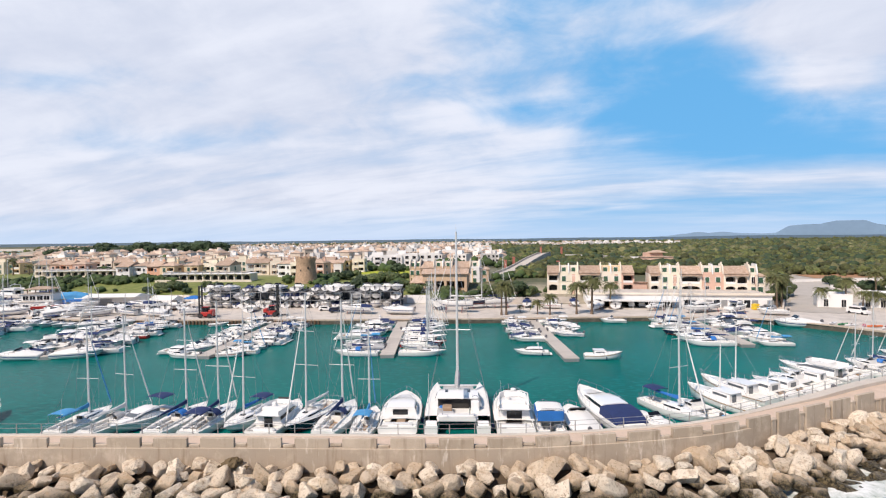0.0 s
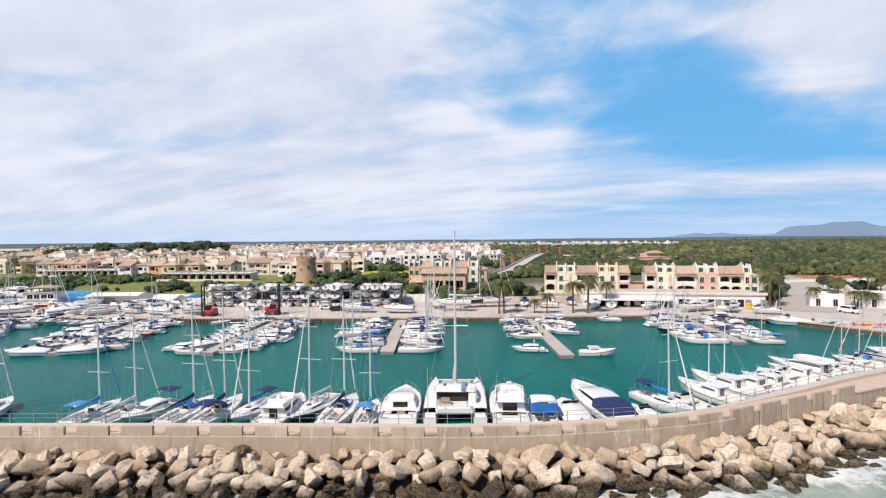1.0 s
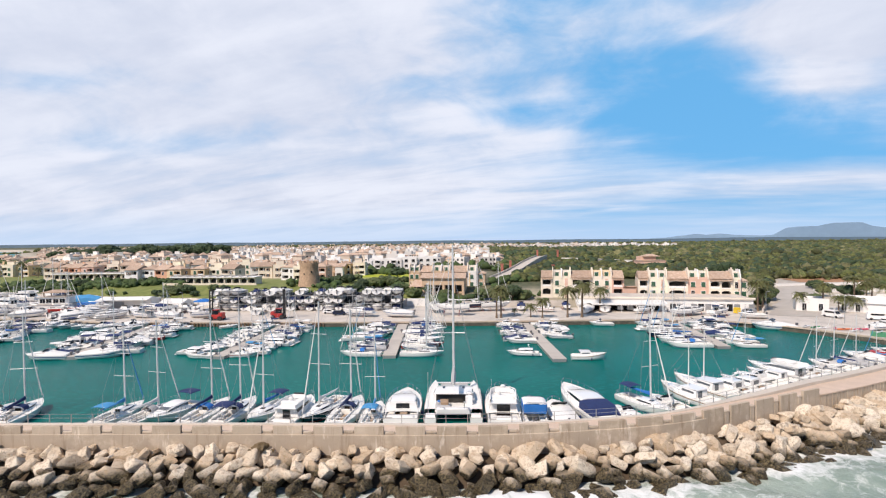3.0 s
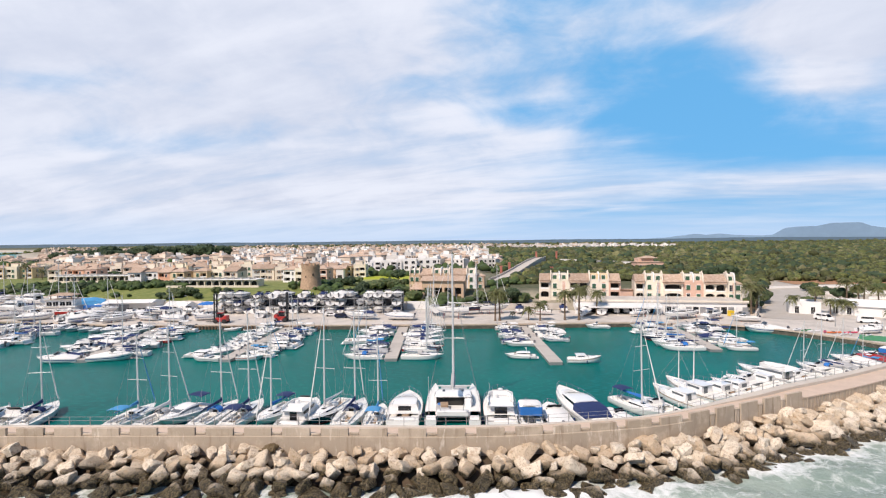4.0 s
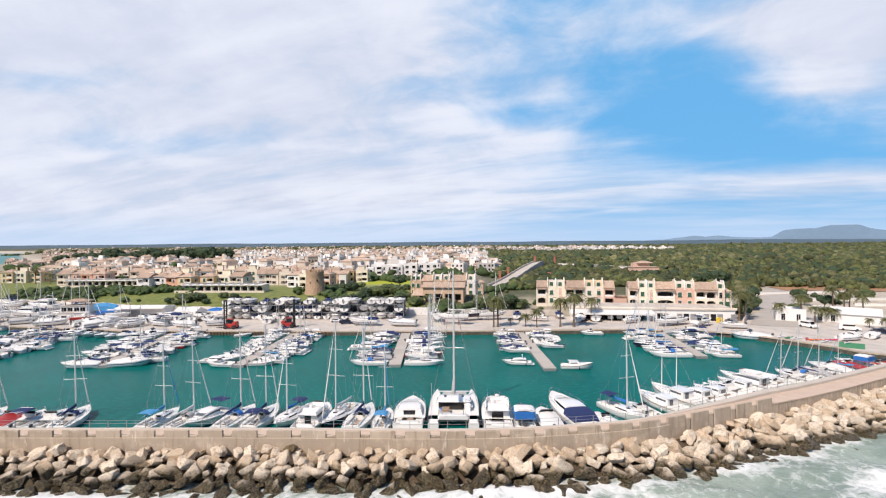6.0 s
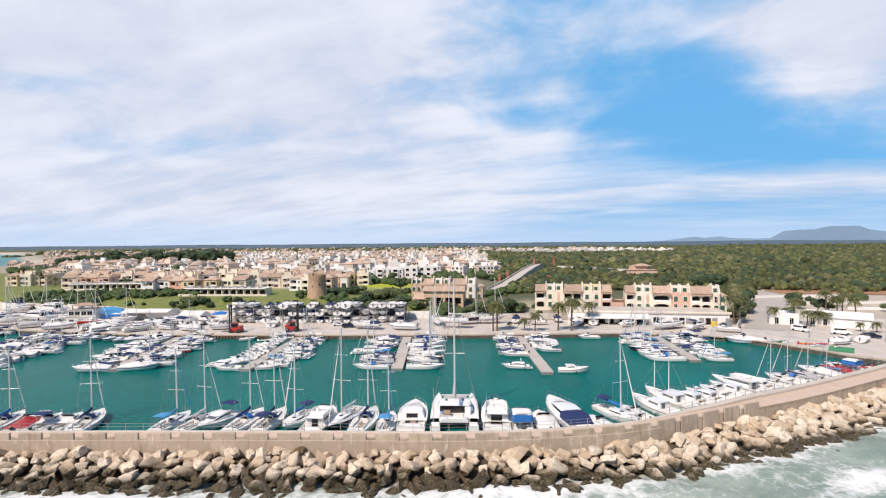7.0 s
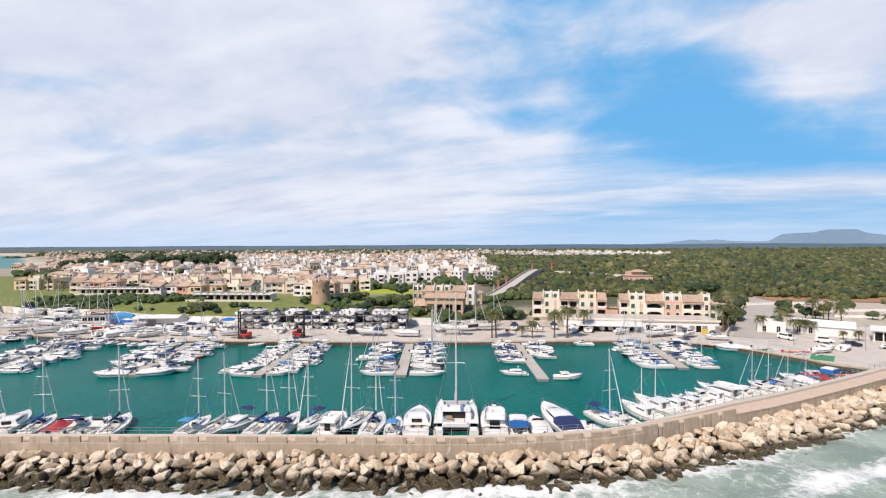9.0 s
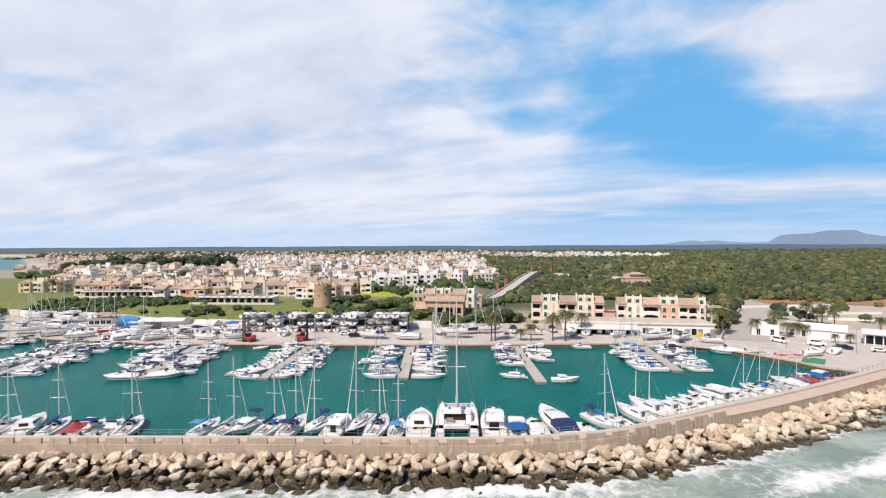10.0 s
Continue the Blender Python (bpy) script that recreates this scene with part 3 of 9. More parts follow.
def lerp_line(pts, x):
    """y at x on a broken line given by its corners."""
    for (x0, y0), (x1, y1) in zip(pts, pts[1:]):
        if x <= x1:
            return y0 + (y1 - y0) * (x - x0) / (x1 - x0)
    (x0, y0), (x1, y1) = pts[-2:]
    return y0 + (y1 - y0) * (x - x0) / (x1 - x0)


def sstep(a, b, v):
    t = min(1.0, max(0.0, (v - a) / (b - a)))
    return t * t * (3 - 2 * t)


# ---- ground, water, quay ----
QUAY = [(-400, 156), (-160, 146), (-125, 139), (-99, 133.8), (-75.5, 133), (-35, 132.2), (0, 132.4), (46.8, 134.5), (71.8, 130.0), (79.8, 123.1), (84.0, 117.8), (89.2, 110.0), (91.0, 104.4), (99.5, 97.2), (160, 131), (900, 500)]
SHORE = [(-400, 33), (-45, 37.2), (-9, 39.5), (25.7, 43.2), (40.5, 50.3), (47.5, 53.6), (59, 58.6), (68, 64.0), (78, 69.8), (110, 88.5), (200, 138), (900, 476)]


def coast(x, y):
    """How far inland of the bay west of the town, 0 to 1."""
    edge = -0.845 * y - 24 + 22 * noise.noise((x * 0.004, y * 0.004, 2.0))
    return 1.0 if y < 560 or y > 1900 else max(sstep(-10, 12, x - edge), sstep(1600, 1760, y))


YARD = [(-900, 222), (-230, 206), (-150, 186), (-112, 170), (-80, 168), (-10, 165), (40, 160), (900, 160)]


def yard_back(x):
    """How far back the yard reaches."""
    return lerp_line(YARD, x)


def ground_z(x, y):
    """Height of the land."""
    back = yard_back(x)
    z = 1.1 + (4.2 * sstep(back + 1, back + 34, y) if x < 92 else 3.4 * sstep(150, 300, y))
    if 92 <= x < 112:
        k = (x - 92) / 20
        z = 1.1 + (1 - k) * 4.2 * sstep(back + 1, back + 34, y) + k * 3.4 * sstep(150, 300, y)
    z += 12 * sstep(900, 4800, y) + 0.5 * noise.noise((x * 0.012, y * 0.012, 0)) * sstep(230, 300, y)
    return z * coast(x, y) - 2.0 * (1 - coast(x, y))


def grid_mesh(name, xs, rows, zfun, material, attr=None, fun=None):
    """A sheet over columns xs; rows(x) gives the y of each row."""
    vs, n = [], 0
    for x in xs:
        ys = rows(x)
        n = len(ys)
        vs += [(x, y, zfun(x, y)) for y in ys]
    fs = [(i * n + j, (i + 1) * n + j, (i + 1) * n + j + 1, i * n + j + 1) for i in range(len(xs) - 1) for j in range(n - 1)]
    me = bpy.data.meshes.new(name)
    me.from_pydata(vs, [], fs)
    me.materials.append(material)
    me.polygons.foreach_set("use_smooth", [True] * len(fs))
    if attr:
        vals = [fun(*v) for v in vs]
        if isinstance(vals[0], float):
            me.attributes.new(attr, "FLOAT", "POINT").data.foreach_set("value", vals)
        else:
            me.attributes.new(attr, "FLOAT_COLOR", "POINT").data.foreach_set("color", [c for v in vals for c in (*v, 1.0)])
    me.update()
    return new(name, me)


def ground_cover(x, y, z):
    """red: grass, green: bare sand or paving, blue: mustard in flower."""
    fields = max(sstep(yard_back(x) + 1, yard_back(x) + 5, y) * sstep(262, 240, y) * sstep(-2, -20, x) * sstep(-330, -240, x),
                 sstep(180, 240, y) * sstep(415, 385, y) * sstep(-0.60 * y - 30, -0.66 * y - 50, x))
    sand = max(sstep(yard_back(x) + 1, yard_back(x) - 2, y), 0.85 * sstep(92, 100, x) * sstep(262, 236, y))
    west = sstep(180, 240, y) * sstep(415, 385, y) * sstep(-0.60 * y - 30, -0.66 * y - 50, x)
    town = (1.0 - west) * 0.55 * sstep(20, -10, x - 0.02 * y) * sstep(225, 260, y) * sstep(1500, 900, y)
    beach = sstep(1.0, 0.9, coast(x, y)) if coast(x, y) < 1 else 0.0
    must = sstep(-62, -56, x) * sstep(-24, -28, x) * sstep(240, 246, y) * sstep(276, 268, y)
    return (fields, max(sand, town, beach, 0.5 * sstep(0, 12, x) * sstep(95, 85, x) * sstep(196, 180, y)), must)


def spread(lo, hi, first, growth):
    out, step = [lo], first
    while out[-1] < hi:
        out.append(out[-1] + step)
        step *= growth
    out[-1] = hi
    return out


side = spread(0, 4700, 5.0, 1.045)
columns = sorted([-s for s in side[1:]] + side)
steps = spread(0, 4700, 3.0, 1.035)
ground = grid_mesh("ground", columns, lambda x: [lerp_line(QUAY, x) + s for s in steps], ground_z, M["ground"], "cover", ground_cover)
tagged(ground, "dry scrubland plain with grass, sand and a far coast", "ground", kind="structure")

basin_edge = [(-400, 52), (12, 50), (30, 54), (46, 62), (66, 72.5), (92, 87), (112, 99), (112, 112), (95, 125), (60, 140), (-60, 140), (-150, 172), (-400, 172)]
basin = part("water", Geo().add([(x, y, 0.02) for x, y in basin_edge], [tuple(range(len(basin_edge)))]), M["basin"], None, "calm teal harbour water with small ripples")
tagged(basin, category="water", kind="structure")


def wave(x, y):
    d = lerp_line(SHORE, x) - y
    surf = 0.95 * math.exp(-((x - 5) / 7) ** 2 - ((d - 1.0) / 1.6) ** 2) * (0.6 + 0.9 * noise.noise((x * 0.6, y * 0.6, 8)) + 0.5 * noise.noise((x * 1.9, y * 1.9, 2)))
    surf += 0.8 * math.exp(-((x + 41) / 7) ** 2 - ((d - 1.0) / 1.6) ** 2) * (0.6 + 0.9 * noise.noise((x * 0.6, y * 0.6, 8)))
    w = 0.22 * math.sin(0.55 * y + 0.16 * x + 2.2 * noise.noise((x * 0.05, y * 0.05, 0))) + 0.5 * noise.noise((x * 0.13, y * 0.2, 3.0)) + 0.22 * noise.noise((x * 0.45, y * 0.5, 1.0))
    return surf + w * sstep(46, 20, d) * (0.35 + 0.65 * sstep(-1, 6, d)) * sstep(160, 110, abs(x)) - 0.25 * sstep(0, -4, d) - 0.05 * sstep(20, 46, d)


def foam(x, y, z):
    d = lerp_line(SHORE, x) - y
    near = (0.52 + 0.26 * sstep(18, 40, x)) * math.exp(-max(0.0, d - 0.5) / 4.0) if d > -6 else 0.2
    band = 0.75 * math.exp(-((d - 11 - 3 * noise.noise((x * 0.05, 0, 5))) / 2.6) ** 2) * sstep(20, 60, x + 14 * noise.noise((x * 0.09, y * 0.05, 9)))
    burst = 0.62 * math.exp(-((x - 5) / 9) ** 2 - ((d - 1.5) / 2.6) ** 2) + 0.6 * math.exp(-((x + 41) / 8) ** 2 - ((d - 1.5) / 2.6) ** 2)
    return float(min(1.0, burst + near * (0.62 + 0.75 * noise.noise((x * 0.13, y * 0.22, 0)) + 0.3 * noise.noise((x * 0.5, y * 0.6, 6))) + band + 0.08 * sstep(60, 40, d) + 0.32 * sstep(120, 50, d) * noise.noise((x * 0.06, y * 0.06, 4))))


sea_out = [7 - 0.75 * j for j in range(72)] + [-46.25 - q for q in spread(0, 1400, 1.0, 1.14)[1:]]
sea_x = [-160 + 0.8 * i for i in range(401)]
sea_x = [-160 - q for q in spread(0, 640, 2.0, 1.12)[:0:-1]] + sea_x + [160 + q for q in spread(0, 640, 2.0, 1.12)[1:]]
sea = grid_mesh("sea", sea_x, lambda x: [lerp_line(SHORE, x) + q for q in sea_out][::-1], lambda x, y: wave(x, y) - 0.02, M["sea"], "foam", foam)
tagged(sea, "grey-green choppy sea with white surf", "sea", kind="structure")
far = [(-4800, -3000), (4800, -3000), (4800, 4800), (-4800, 4800)]
sea2 = part("water", Geo().add([(x, y, -0.6) for x, y in far], [(0, 1, 2, 3)]), M["bay"], None, "open sea round the coast")
tagged(sea2, category="sea", kind="structure")

# quay: a concrete apron with a kerb edge, 30 m deep
apron = Geo()
for (x0, y0), (x1, y1) in zip(QUAY[:13], QUAY[1:14]):
    apron.prism([(x0, y0), (x1, y1), (x1, max(y1 + 3, 159, yard_back(x1) - 1)), (x0, max(y0 + 3, 159, yard_back(x0) - 1))], -1.5, 1.16)
apron.prism([(91.0, 104.4), (99.5, 97.2), (190, 146), (190, 165), (91.0, 159)], -1.5, 1.15)
part("quay", apron, M["conc2"], None, "pale sandy concrete quay apron")
tagged(bpy.data.objects["quay"], category="quay", kind="structure")
kerb, face = Geo(), Geo()
for (x0, y0), (x1, y1) in zip(QUAY[:14], QUAY[1:14]):
    n = Vector((y1 - y0, x0 - x1)).normalized() * 0.25
    w = -n * 2.6
    kerb.prism([(x0 + n.x, y0 + n.y), (x1 + n.x, y1 + n.y), (x1 + w.x, y1 + w.y), (x0 + w.x, y0 + w.y)], 0.96, 1.28)
    n = n * 0.8
    # face below the coping, in a darker mottled concrete
    face.prism([(x0 + n.x, y0 + n.y), (x1 + n.x, y1 + n.y), (x1 + w.x, y1 + w.y), (x0 + w.x, y0 + w.y)], -1.6, 0.958)
tagged(part("quay_face", face, M["quayface"], None, "dark mottled concrete quay face"), category="quay wall", kind="structure")
part("quay_edge", kerb, M["conc"], None, "worn concrete quay coping")
tagged(bpy.data.objects["quay_edge"], category="kerb", kind="structure")

fend = Geo()
for i in range(64):
    x = -97 + 0.95 * i
    fend.box(x, lerp_line(QUAY, x) - 0.36, 0.1, 0.34, 0.26, 1.0, 0, 0.04)
tagged(part("quay_fenders", fend, M["brown"], None, "row of dark timber fenders on the quay wall"), category="fender", kind="stuff")

# far woods on the skyline and the mountains behind, haze blue in their colour
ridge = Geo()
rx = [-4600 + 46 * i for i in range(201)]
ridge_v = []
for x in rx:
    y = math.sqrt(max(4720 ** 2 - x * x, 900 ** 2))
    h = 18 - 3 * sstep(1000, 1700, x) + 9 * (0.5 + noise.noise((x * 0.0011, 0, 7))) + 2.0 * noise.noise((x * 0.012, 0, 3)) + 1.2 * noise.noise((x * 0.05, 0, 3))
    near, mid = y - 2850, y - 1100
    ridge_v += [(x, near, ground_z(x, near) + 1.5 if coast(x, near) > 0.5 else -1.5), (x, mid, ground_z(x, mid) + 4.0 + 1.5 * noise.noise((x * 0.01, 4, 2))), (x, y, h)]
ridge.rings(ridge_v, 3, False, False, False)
tagged(part("backdrop", ridge, M["ridge"], None, "dark wooded skyline far inland, haze blue in its colour"), category="woods", kind="structure")
MOUNT = [(0.36, -2), (0.40, 8), (0.43, 24), (0.455, 36), (0.475, 27), (0.50, 36), (0.53, 22), (0.575, 16), (0.60, 18), (0.625, 74), (0.655, 82), (0.685, 84), (0.712, 104), (0.768, 105), (0.785, 78), (0.82, 58), (0.87, 38), (1.0, 10), (1.3, 0)]   # bearing, height over the plain
hills = Geo()
hv = []
for i in range(121):
    x = 1500 + 20 * i
    a = x / math.sqrt(4850 ** 2 - min(x, 4000) ** 2)
    peak = lerp_line(MOUNT, a)
    hv += [(x, math.sqrt(4850 ** 2 - x * x), -5), (x, math.sqrt(4850 ** 2 - x * x) + 20, 22 + peak + 2.2 * noise.noise((x * 0.02, 0, 1)))]
hills.rings(hv, 2, False, False, False)
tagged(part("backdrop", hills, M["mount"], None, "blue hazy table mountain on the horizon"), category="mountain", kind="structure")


# ---- breakwater ----
WALL = [(-130, 45.2), (-75, 45.5), (-34.6, 46.1), (-18, 46.2), (-1, 46.1), (7, 46.6), (15.3, 47.9), (22.3, 49.4), (26.7, 51.1), (31.0, 53.1), (36.8, 55.9), (43.3, 58.9), (52.9, 63.3), (60.2, 67.1), (68.5, 71.7), (77.3, 76.6), (88, 82.8), (101, 90.4), (140, 113)]


def along(pts):
    """Arc length table of a broken line."""
    out, s = [], 0.0
    for i, p in enumerate(pts):
        if i:
            s += math.dist(p, pts[i - 1])
        out.append(s)
    return out


WALL_S = along(WALL)


def wall_at(s):
    """Place, heading (radians) and outward normal of the sea wall at arc length s, smoothed over the corners."""
    def at(q):
        q = min(max(q, 0.0), WALL_S[-1] - 1e-6)
        i = max(k for k in range(len(WALL) - 1) if WALL_S[k] <= q)
        f = (q - WALL_S[i]) / (WALL_S[i + 1] - WALL_S[i])
        return Vector((WALL[i][0] + f * (WALL[i + 1][0] - WALL[i][0]), WALL[i][1] + f * (WALL[i + 1][1] - WALL[i][1])))
    a, b = at(s - 2.5), at(s + 2.5)
    d = (b - a).normalized()
    p = (a + b + 2 * at(s)) / 4
    return p, math.atan2(d.y, d.x), Vector((d.y, -d.x))


S_END = WALL_S[11] + 0.6          # where the parapet panels stop
PATH_Z, PARAPET_Z = 3.60, 4.35


def path_wide(x):
    """Outer face to the inner edge of the kerb."""
    return 2.7 + 0.5 * sstep(24, 38, x) + 0.7 * sstep(38, 50, x)


def kerb_high(x):
    return 0.12 + 0.33 * sstep(30, 44, x)


FACE_Z, S_FACE = 3.52, [q for q in range(60, 250) if wall_at(q)[0].x >= 27.5][0]
face = []
core, pathg, dockg, kerbg = [], [], [], []
for i in range(0, 181):
    s = WALL_S[-1] * i / 180
    p, _, n = wall_at(s)
    wide = path_wide(p.x)
    kw = 0.35 + 0.65 * sstep(26, 42, p.x)
    back = 0.42 * sstep(S_END + 1.0, S_END - 0.5, s)
    q = lambda o, z: (p.x + n.x * o, p.y + n.y * o, z)
    core += [q(-back, -1.5), q(-back, PATH_Z - 0.15), q(-wide, PATH_Z - 0.15), q(-wide, -1.5)]
    pathg += [q(0.10 - back, PATH_Z - 0.15), q(0.10 - back, PATH_Z + 0.02), q(-wide + 0.1, PATH_Z + 0.02), q(-wide + 0.1, PATH_Z - 0.15)]
    kz = PATH_Z + kerb_high(p.x)
    kerbg += [q(-wide + kw, PATH_Z), q(-wide + kw, kz - 0.05), q(-wide + kw - 0.06, kz), q(-wide - 0.10, kz), q(-wide - 0.16, kz - 0.05), q(-wide - 0.16, PATH_Z)]
    face += [q(-0.3, -1.5), q(0.11, -1.5), q(0.11, FACE_Z - 0.05), q(0.06, FACE_Z), q(-0.3, FACE_Z)] if s < S_FACE else []
    dockg += [q(-wide - 0.02, -1.5), q(-wide - 0.02, 1.05), q(-wide - 3.4, 1.05), q(-wide - 3.4, -1.5)]
breakwater = thing("sea_wall", "long curved concrete breakwater wall with parapet panels", "sea wall", kind="structure")
part("wall_core", Geo().rings(core, 4), M["seawall"], breakwater, "stained concrete wall face")
part("wall_face", Geo().rings(face, 5), M["seawall"], breakwater, "continuous stained lower wall face")
part("walkway", Geo().rings(pathg, 4), M["path"], breakwater, "pinkish paved walkway on top")
part("kerb", Geo().rings(kerbg, 6), M["kerb"], breakwater, "pale concrete kerb under the rail")
part("mooring_dock", Geo().rings(dockg, 4), M["conc2"], breakwater, "low concrete mooring dock")
PITCH = 4.2
panel_me = Geo().box(0, 0, 0, 3.02, 0.34, PARAPET_Z - 1.2, 0, 0.025).mesh("panel", M["seawall"])
fill_me = Geo().box(0, 0, 0, 1.16, 0.30, 2.30).box(0, 0.02, 2.36, 1.0, 0.26, 0.22, 0, 0.04).mesh("notch_block", M["seawall"])
post_lo = Geo().box(0, 0, 0, 0.66, 0.34, 2.50, 0, 0.04).box(0, 0.02, 2.5, 0.86, 0.42, 0.16, 0, 0.05).mesh("notch_block", M["seawall"])
s0 = [q for q in range(0, 2000) if wall_at(q * 0.1)[0].x >= -4.88][0] * 0.1
k, s = 0, s0 % PITCH
while s < S_END:
    p, a, n = wall_at(s)
    shared("parapet_panel", panel_me, breakwater, pose(p.x - n.x * 0.14, p.y - n.y * 0.14, 1.2 + 0.02 * (k % 3), 0, 0, math.degrees(a)))
    if s + PITCH / 2 < S_END:
        p, a, n = wall_at(s + PITCH / 2)
        if p.x > 27:
            shared("notch_block", post_lo, breakwater, pose(p.x - n.x * 0.20, p.y - n.y * 0.20, 1.2, 0, 0, math.degrees(a)))
        else:
            shared("notch_block", fill_me, breakwater, pose(p.x - n.x * 0.19, p.y - n.y * 0.19, 1.2 + 0.1 * (k % 2), 0, 0, math.degrees(a)))
    s += PITCH
    k += 1
# upright ribs on the wall past the parapet
rib_me = Geo().box(0, 0, 0, 0.16, 0.06, 2.35, 0, 0.015).mesh("rib", M["seawall"])
s = S_END + 1.2
while wall_at(s)[0].x < 104:
    p, a, n = wall_at(s)
    shared("rib", rib_me, breakwater, pose(p.x + n.x * 0.06, p.y + n.y * 0.06, 1.06, 0, 0, math.degrees(a)))
    s += 0.75
# rail on the inner edge
rail = thing("railing", "low galvanised handrail along the breakwater walkway", "railing", kind="structure")
post_me = Geo().box(0, 0, 0, 0.075, 0.075, 0.97, 0, 0.01).mesh("rail_post", M["gals"])
bars = Geo()
s, last = 4.0, None
while s < WALL_S[-1] - 2:
    p, a, n = wall_at(s)
    wide = path_wide(p.x) - 0.02
    zt = PATH_Z + kerb_high(p.x) - 0.01
    e = Vector((p.x - n.x * wide, p.y - n.y * wide, zt))
    if -72 < e.x < 112:
        shared("rail_post", post_me, rail, pose(*e, 0, 0, math.degrees(a)))
        if last is not None:
            for h in (0.97, 0.55):
                bars.tube(last + Vector((0, 0, h)), e + Vector((0, 0, h)), 0.022, 0.022, 5)
    last = e
    s += 2.4
part("handrail", bars, M["gals"], rail)
# service pedestals on the dock
pedestal = thing("service_pedestal", "white shore-power pedestal on the mooring dock", "pedestal", "pedestals on the dock")
part("post", Geo().box(0, 0, 0, 0.34, 0.3, 1.25, 0, 0.05), M["white"], pedestal)
part("cap", Geo().box(0, 0, 1.25, 0.42, 0.38, 0.16, 0, 0.06), M["sky"], pedestal, "blue lamp cap")
for j, x in enumerate(range(-60, 100, 9)):
    s = [q for q in range(0, int(WALL_S[-1])) if wall_at(q)[0].x >= x][0]
    p, a, n = wall_at(s)
    m = pose(p.x - n.x * (path_wide(p.x) + 2.6), p.y - n.y * (path_wide(p.x) + 2.6), 1.05, 0, 0, math.degrees(a))
    if j:
        copy_thing(pedestal, m)
    else:
        pedestal.matrix_basis = m


# boulders of the outer slope
def split_block(bm, r):
    """A block with clean quarry splits: a skewed box, some corners knocked off, narrow chipped edges."""
    sx, sy, sz = r.uniform(0.85, 1.25), r.uniform(0.66, 0.90), r.uniform(0.52, 0.76)
    lean, twist = r.uniform(-0.4, 0.4), r.uniform(-0.35, 0.35)
    for a in (-1, 1):
        for b in (-1, 1):
            for c in (-1, 1):
                k = [r.uniform(0.66, 0.96) for _ in range(3)]
                for ax in (range(3) if r.random() < 0.45 else (3,)):
                    q = [f * (r.uniform(0.4, 0.65) if j == ax else 1.0) for j, f in enumerate(k)]
                    bm.verts.new((sx * a * q[0] + lean * c * sz, sy * b * q[1] + twist * a * sx * 0.4, sz * c * q[2]))
    for _ in range(5):
        d = Vector((r.gauss(0, 1), r.gauss(0, 1), r.gauss(0, 1))).normalized()
        bm.verts.new((d.x * sx, d.y * sy, d.z * sz))
    out = bmesh.ops.convex_hull(bm, input=bm.verts)
    bmesh.ops.delete(bm, geom=list({g for g in out["geom_interior"] + out["geom_unused"] if isinstance(g, bmesh.types.BMVert)}), context="VERTS")
    bmesh.ops.bevel(bm, geom=list(bm.edges), offset=0.05, segments=1, affect="EDGES", clamp_overlap=True)
    for v in bm.verts:
        v.co *= 1 + 0.06 * noise.noise(v.co * 3.0 + Vector((lean * 40, 0, 0)))
    me = bpy.data.meshes.new("boulder")
    bm.to_mesh(me)
    bm.free()
    me.materials.append(M["rock"])
    return me


def boulder(seed):
    """A quarried limestone block: a lump split along a few planes, with worn edges and pitted faces."""
    r = random.Random(seed)
    bm = bmesh.new()
    if seed % 2:
        return split_block(bm, r)
    bmesh.ops.create_icosphere(bm, subdivisions=3, radius=1.0)
    sx, sy, sz = r.uniform(1.0, 1.45), r.uniform(0.75, 1.0), r.uniform(0.60, 0.85)
    planes = []
    for base in ((1, 0, 0), (-1, 0, 0), (0, 1, 0), (0, -1, 0), (0, 0, 1), (0, 0, -1)):
        planes.append(((Vector(base) + Vector((r.gauss(0, 0.26), r.gauss(0, 0.26), r.gauss(0, 0.26)))).normalized(), r.uniform(0.64, 0.86)))
    for _ in range(r.choice((3, 4, 5, 6))):
        planes.append((Vector((r.gauss(0, 1), r.gauss(0, 1), r.gauss(0, 0.8))).normalized(), r.uniform(0.74, 0.92)))
    off = Vector((seed * 3.7, seed * 1.3, 0))
    for v in bm.verts:
        d = v.co.normalized()
        cut = 1 / max(d.dot(n) / h for n, h in planes)
        k = min(1.12, cut) * (1 + 0.05 * noise.noise(d * 1.8 + off) + 0.028 * noise.noise(d * 4.5 + off))
        v.co = (d.x * k * sx, d.y * k * sy, d.z * k * sz)
    me = bpy.data.meshes.new("boulder")
    bm.to_mesh(me)
    bm.free()
    me.materials.append(M["rock"])
    return me


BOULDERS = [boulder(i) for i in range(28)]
rocks = thing("rock_armour", "slope of pale limestone boulders against the sea wall", "breakwater rocks", kind="structure")
# sheet under the boulders, its dark colour standing for gap shade
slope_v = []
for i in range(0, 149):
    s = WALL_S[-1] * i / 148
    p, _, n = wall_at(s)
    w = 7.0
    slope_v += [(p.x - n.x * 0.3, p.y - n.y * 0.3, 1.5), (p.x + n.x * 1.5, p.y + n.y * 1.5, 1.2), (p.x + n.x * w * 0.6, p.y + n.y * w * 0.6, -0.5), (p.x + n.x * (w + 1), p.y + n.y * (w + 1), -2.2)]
part("rubble_core", Geo().rings(slope_v, 4, False, False, False), M["rubble"], rocks, "rubble sheet, coloured dark for the shade between the boulders")
rr = random.Random(5)
rest_v, rest_f, singles = [], [], 0
s = 40.0
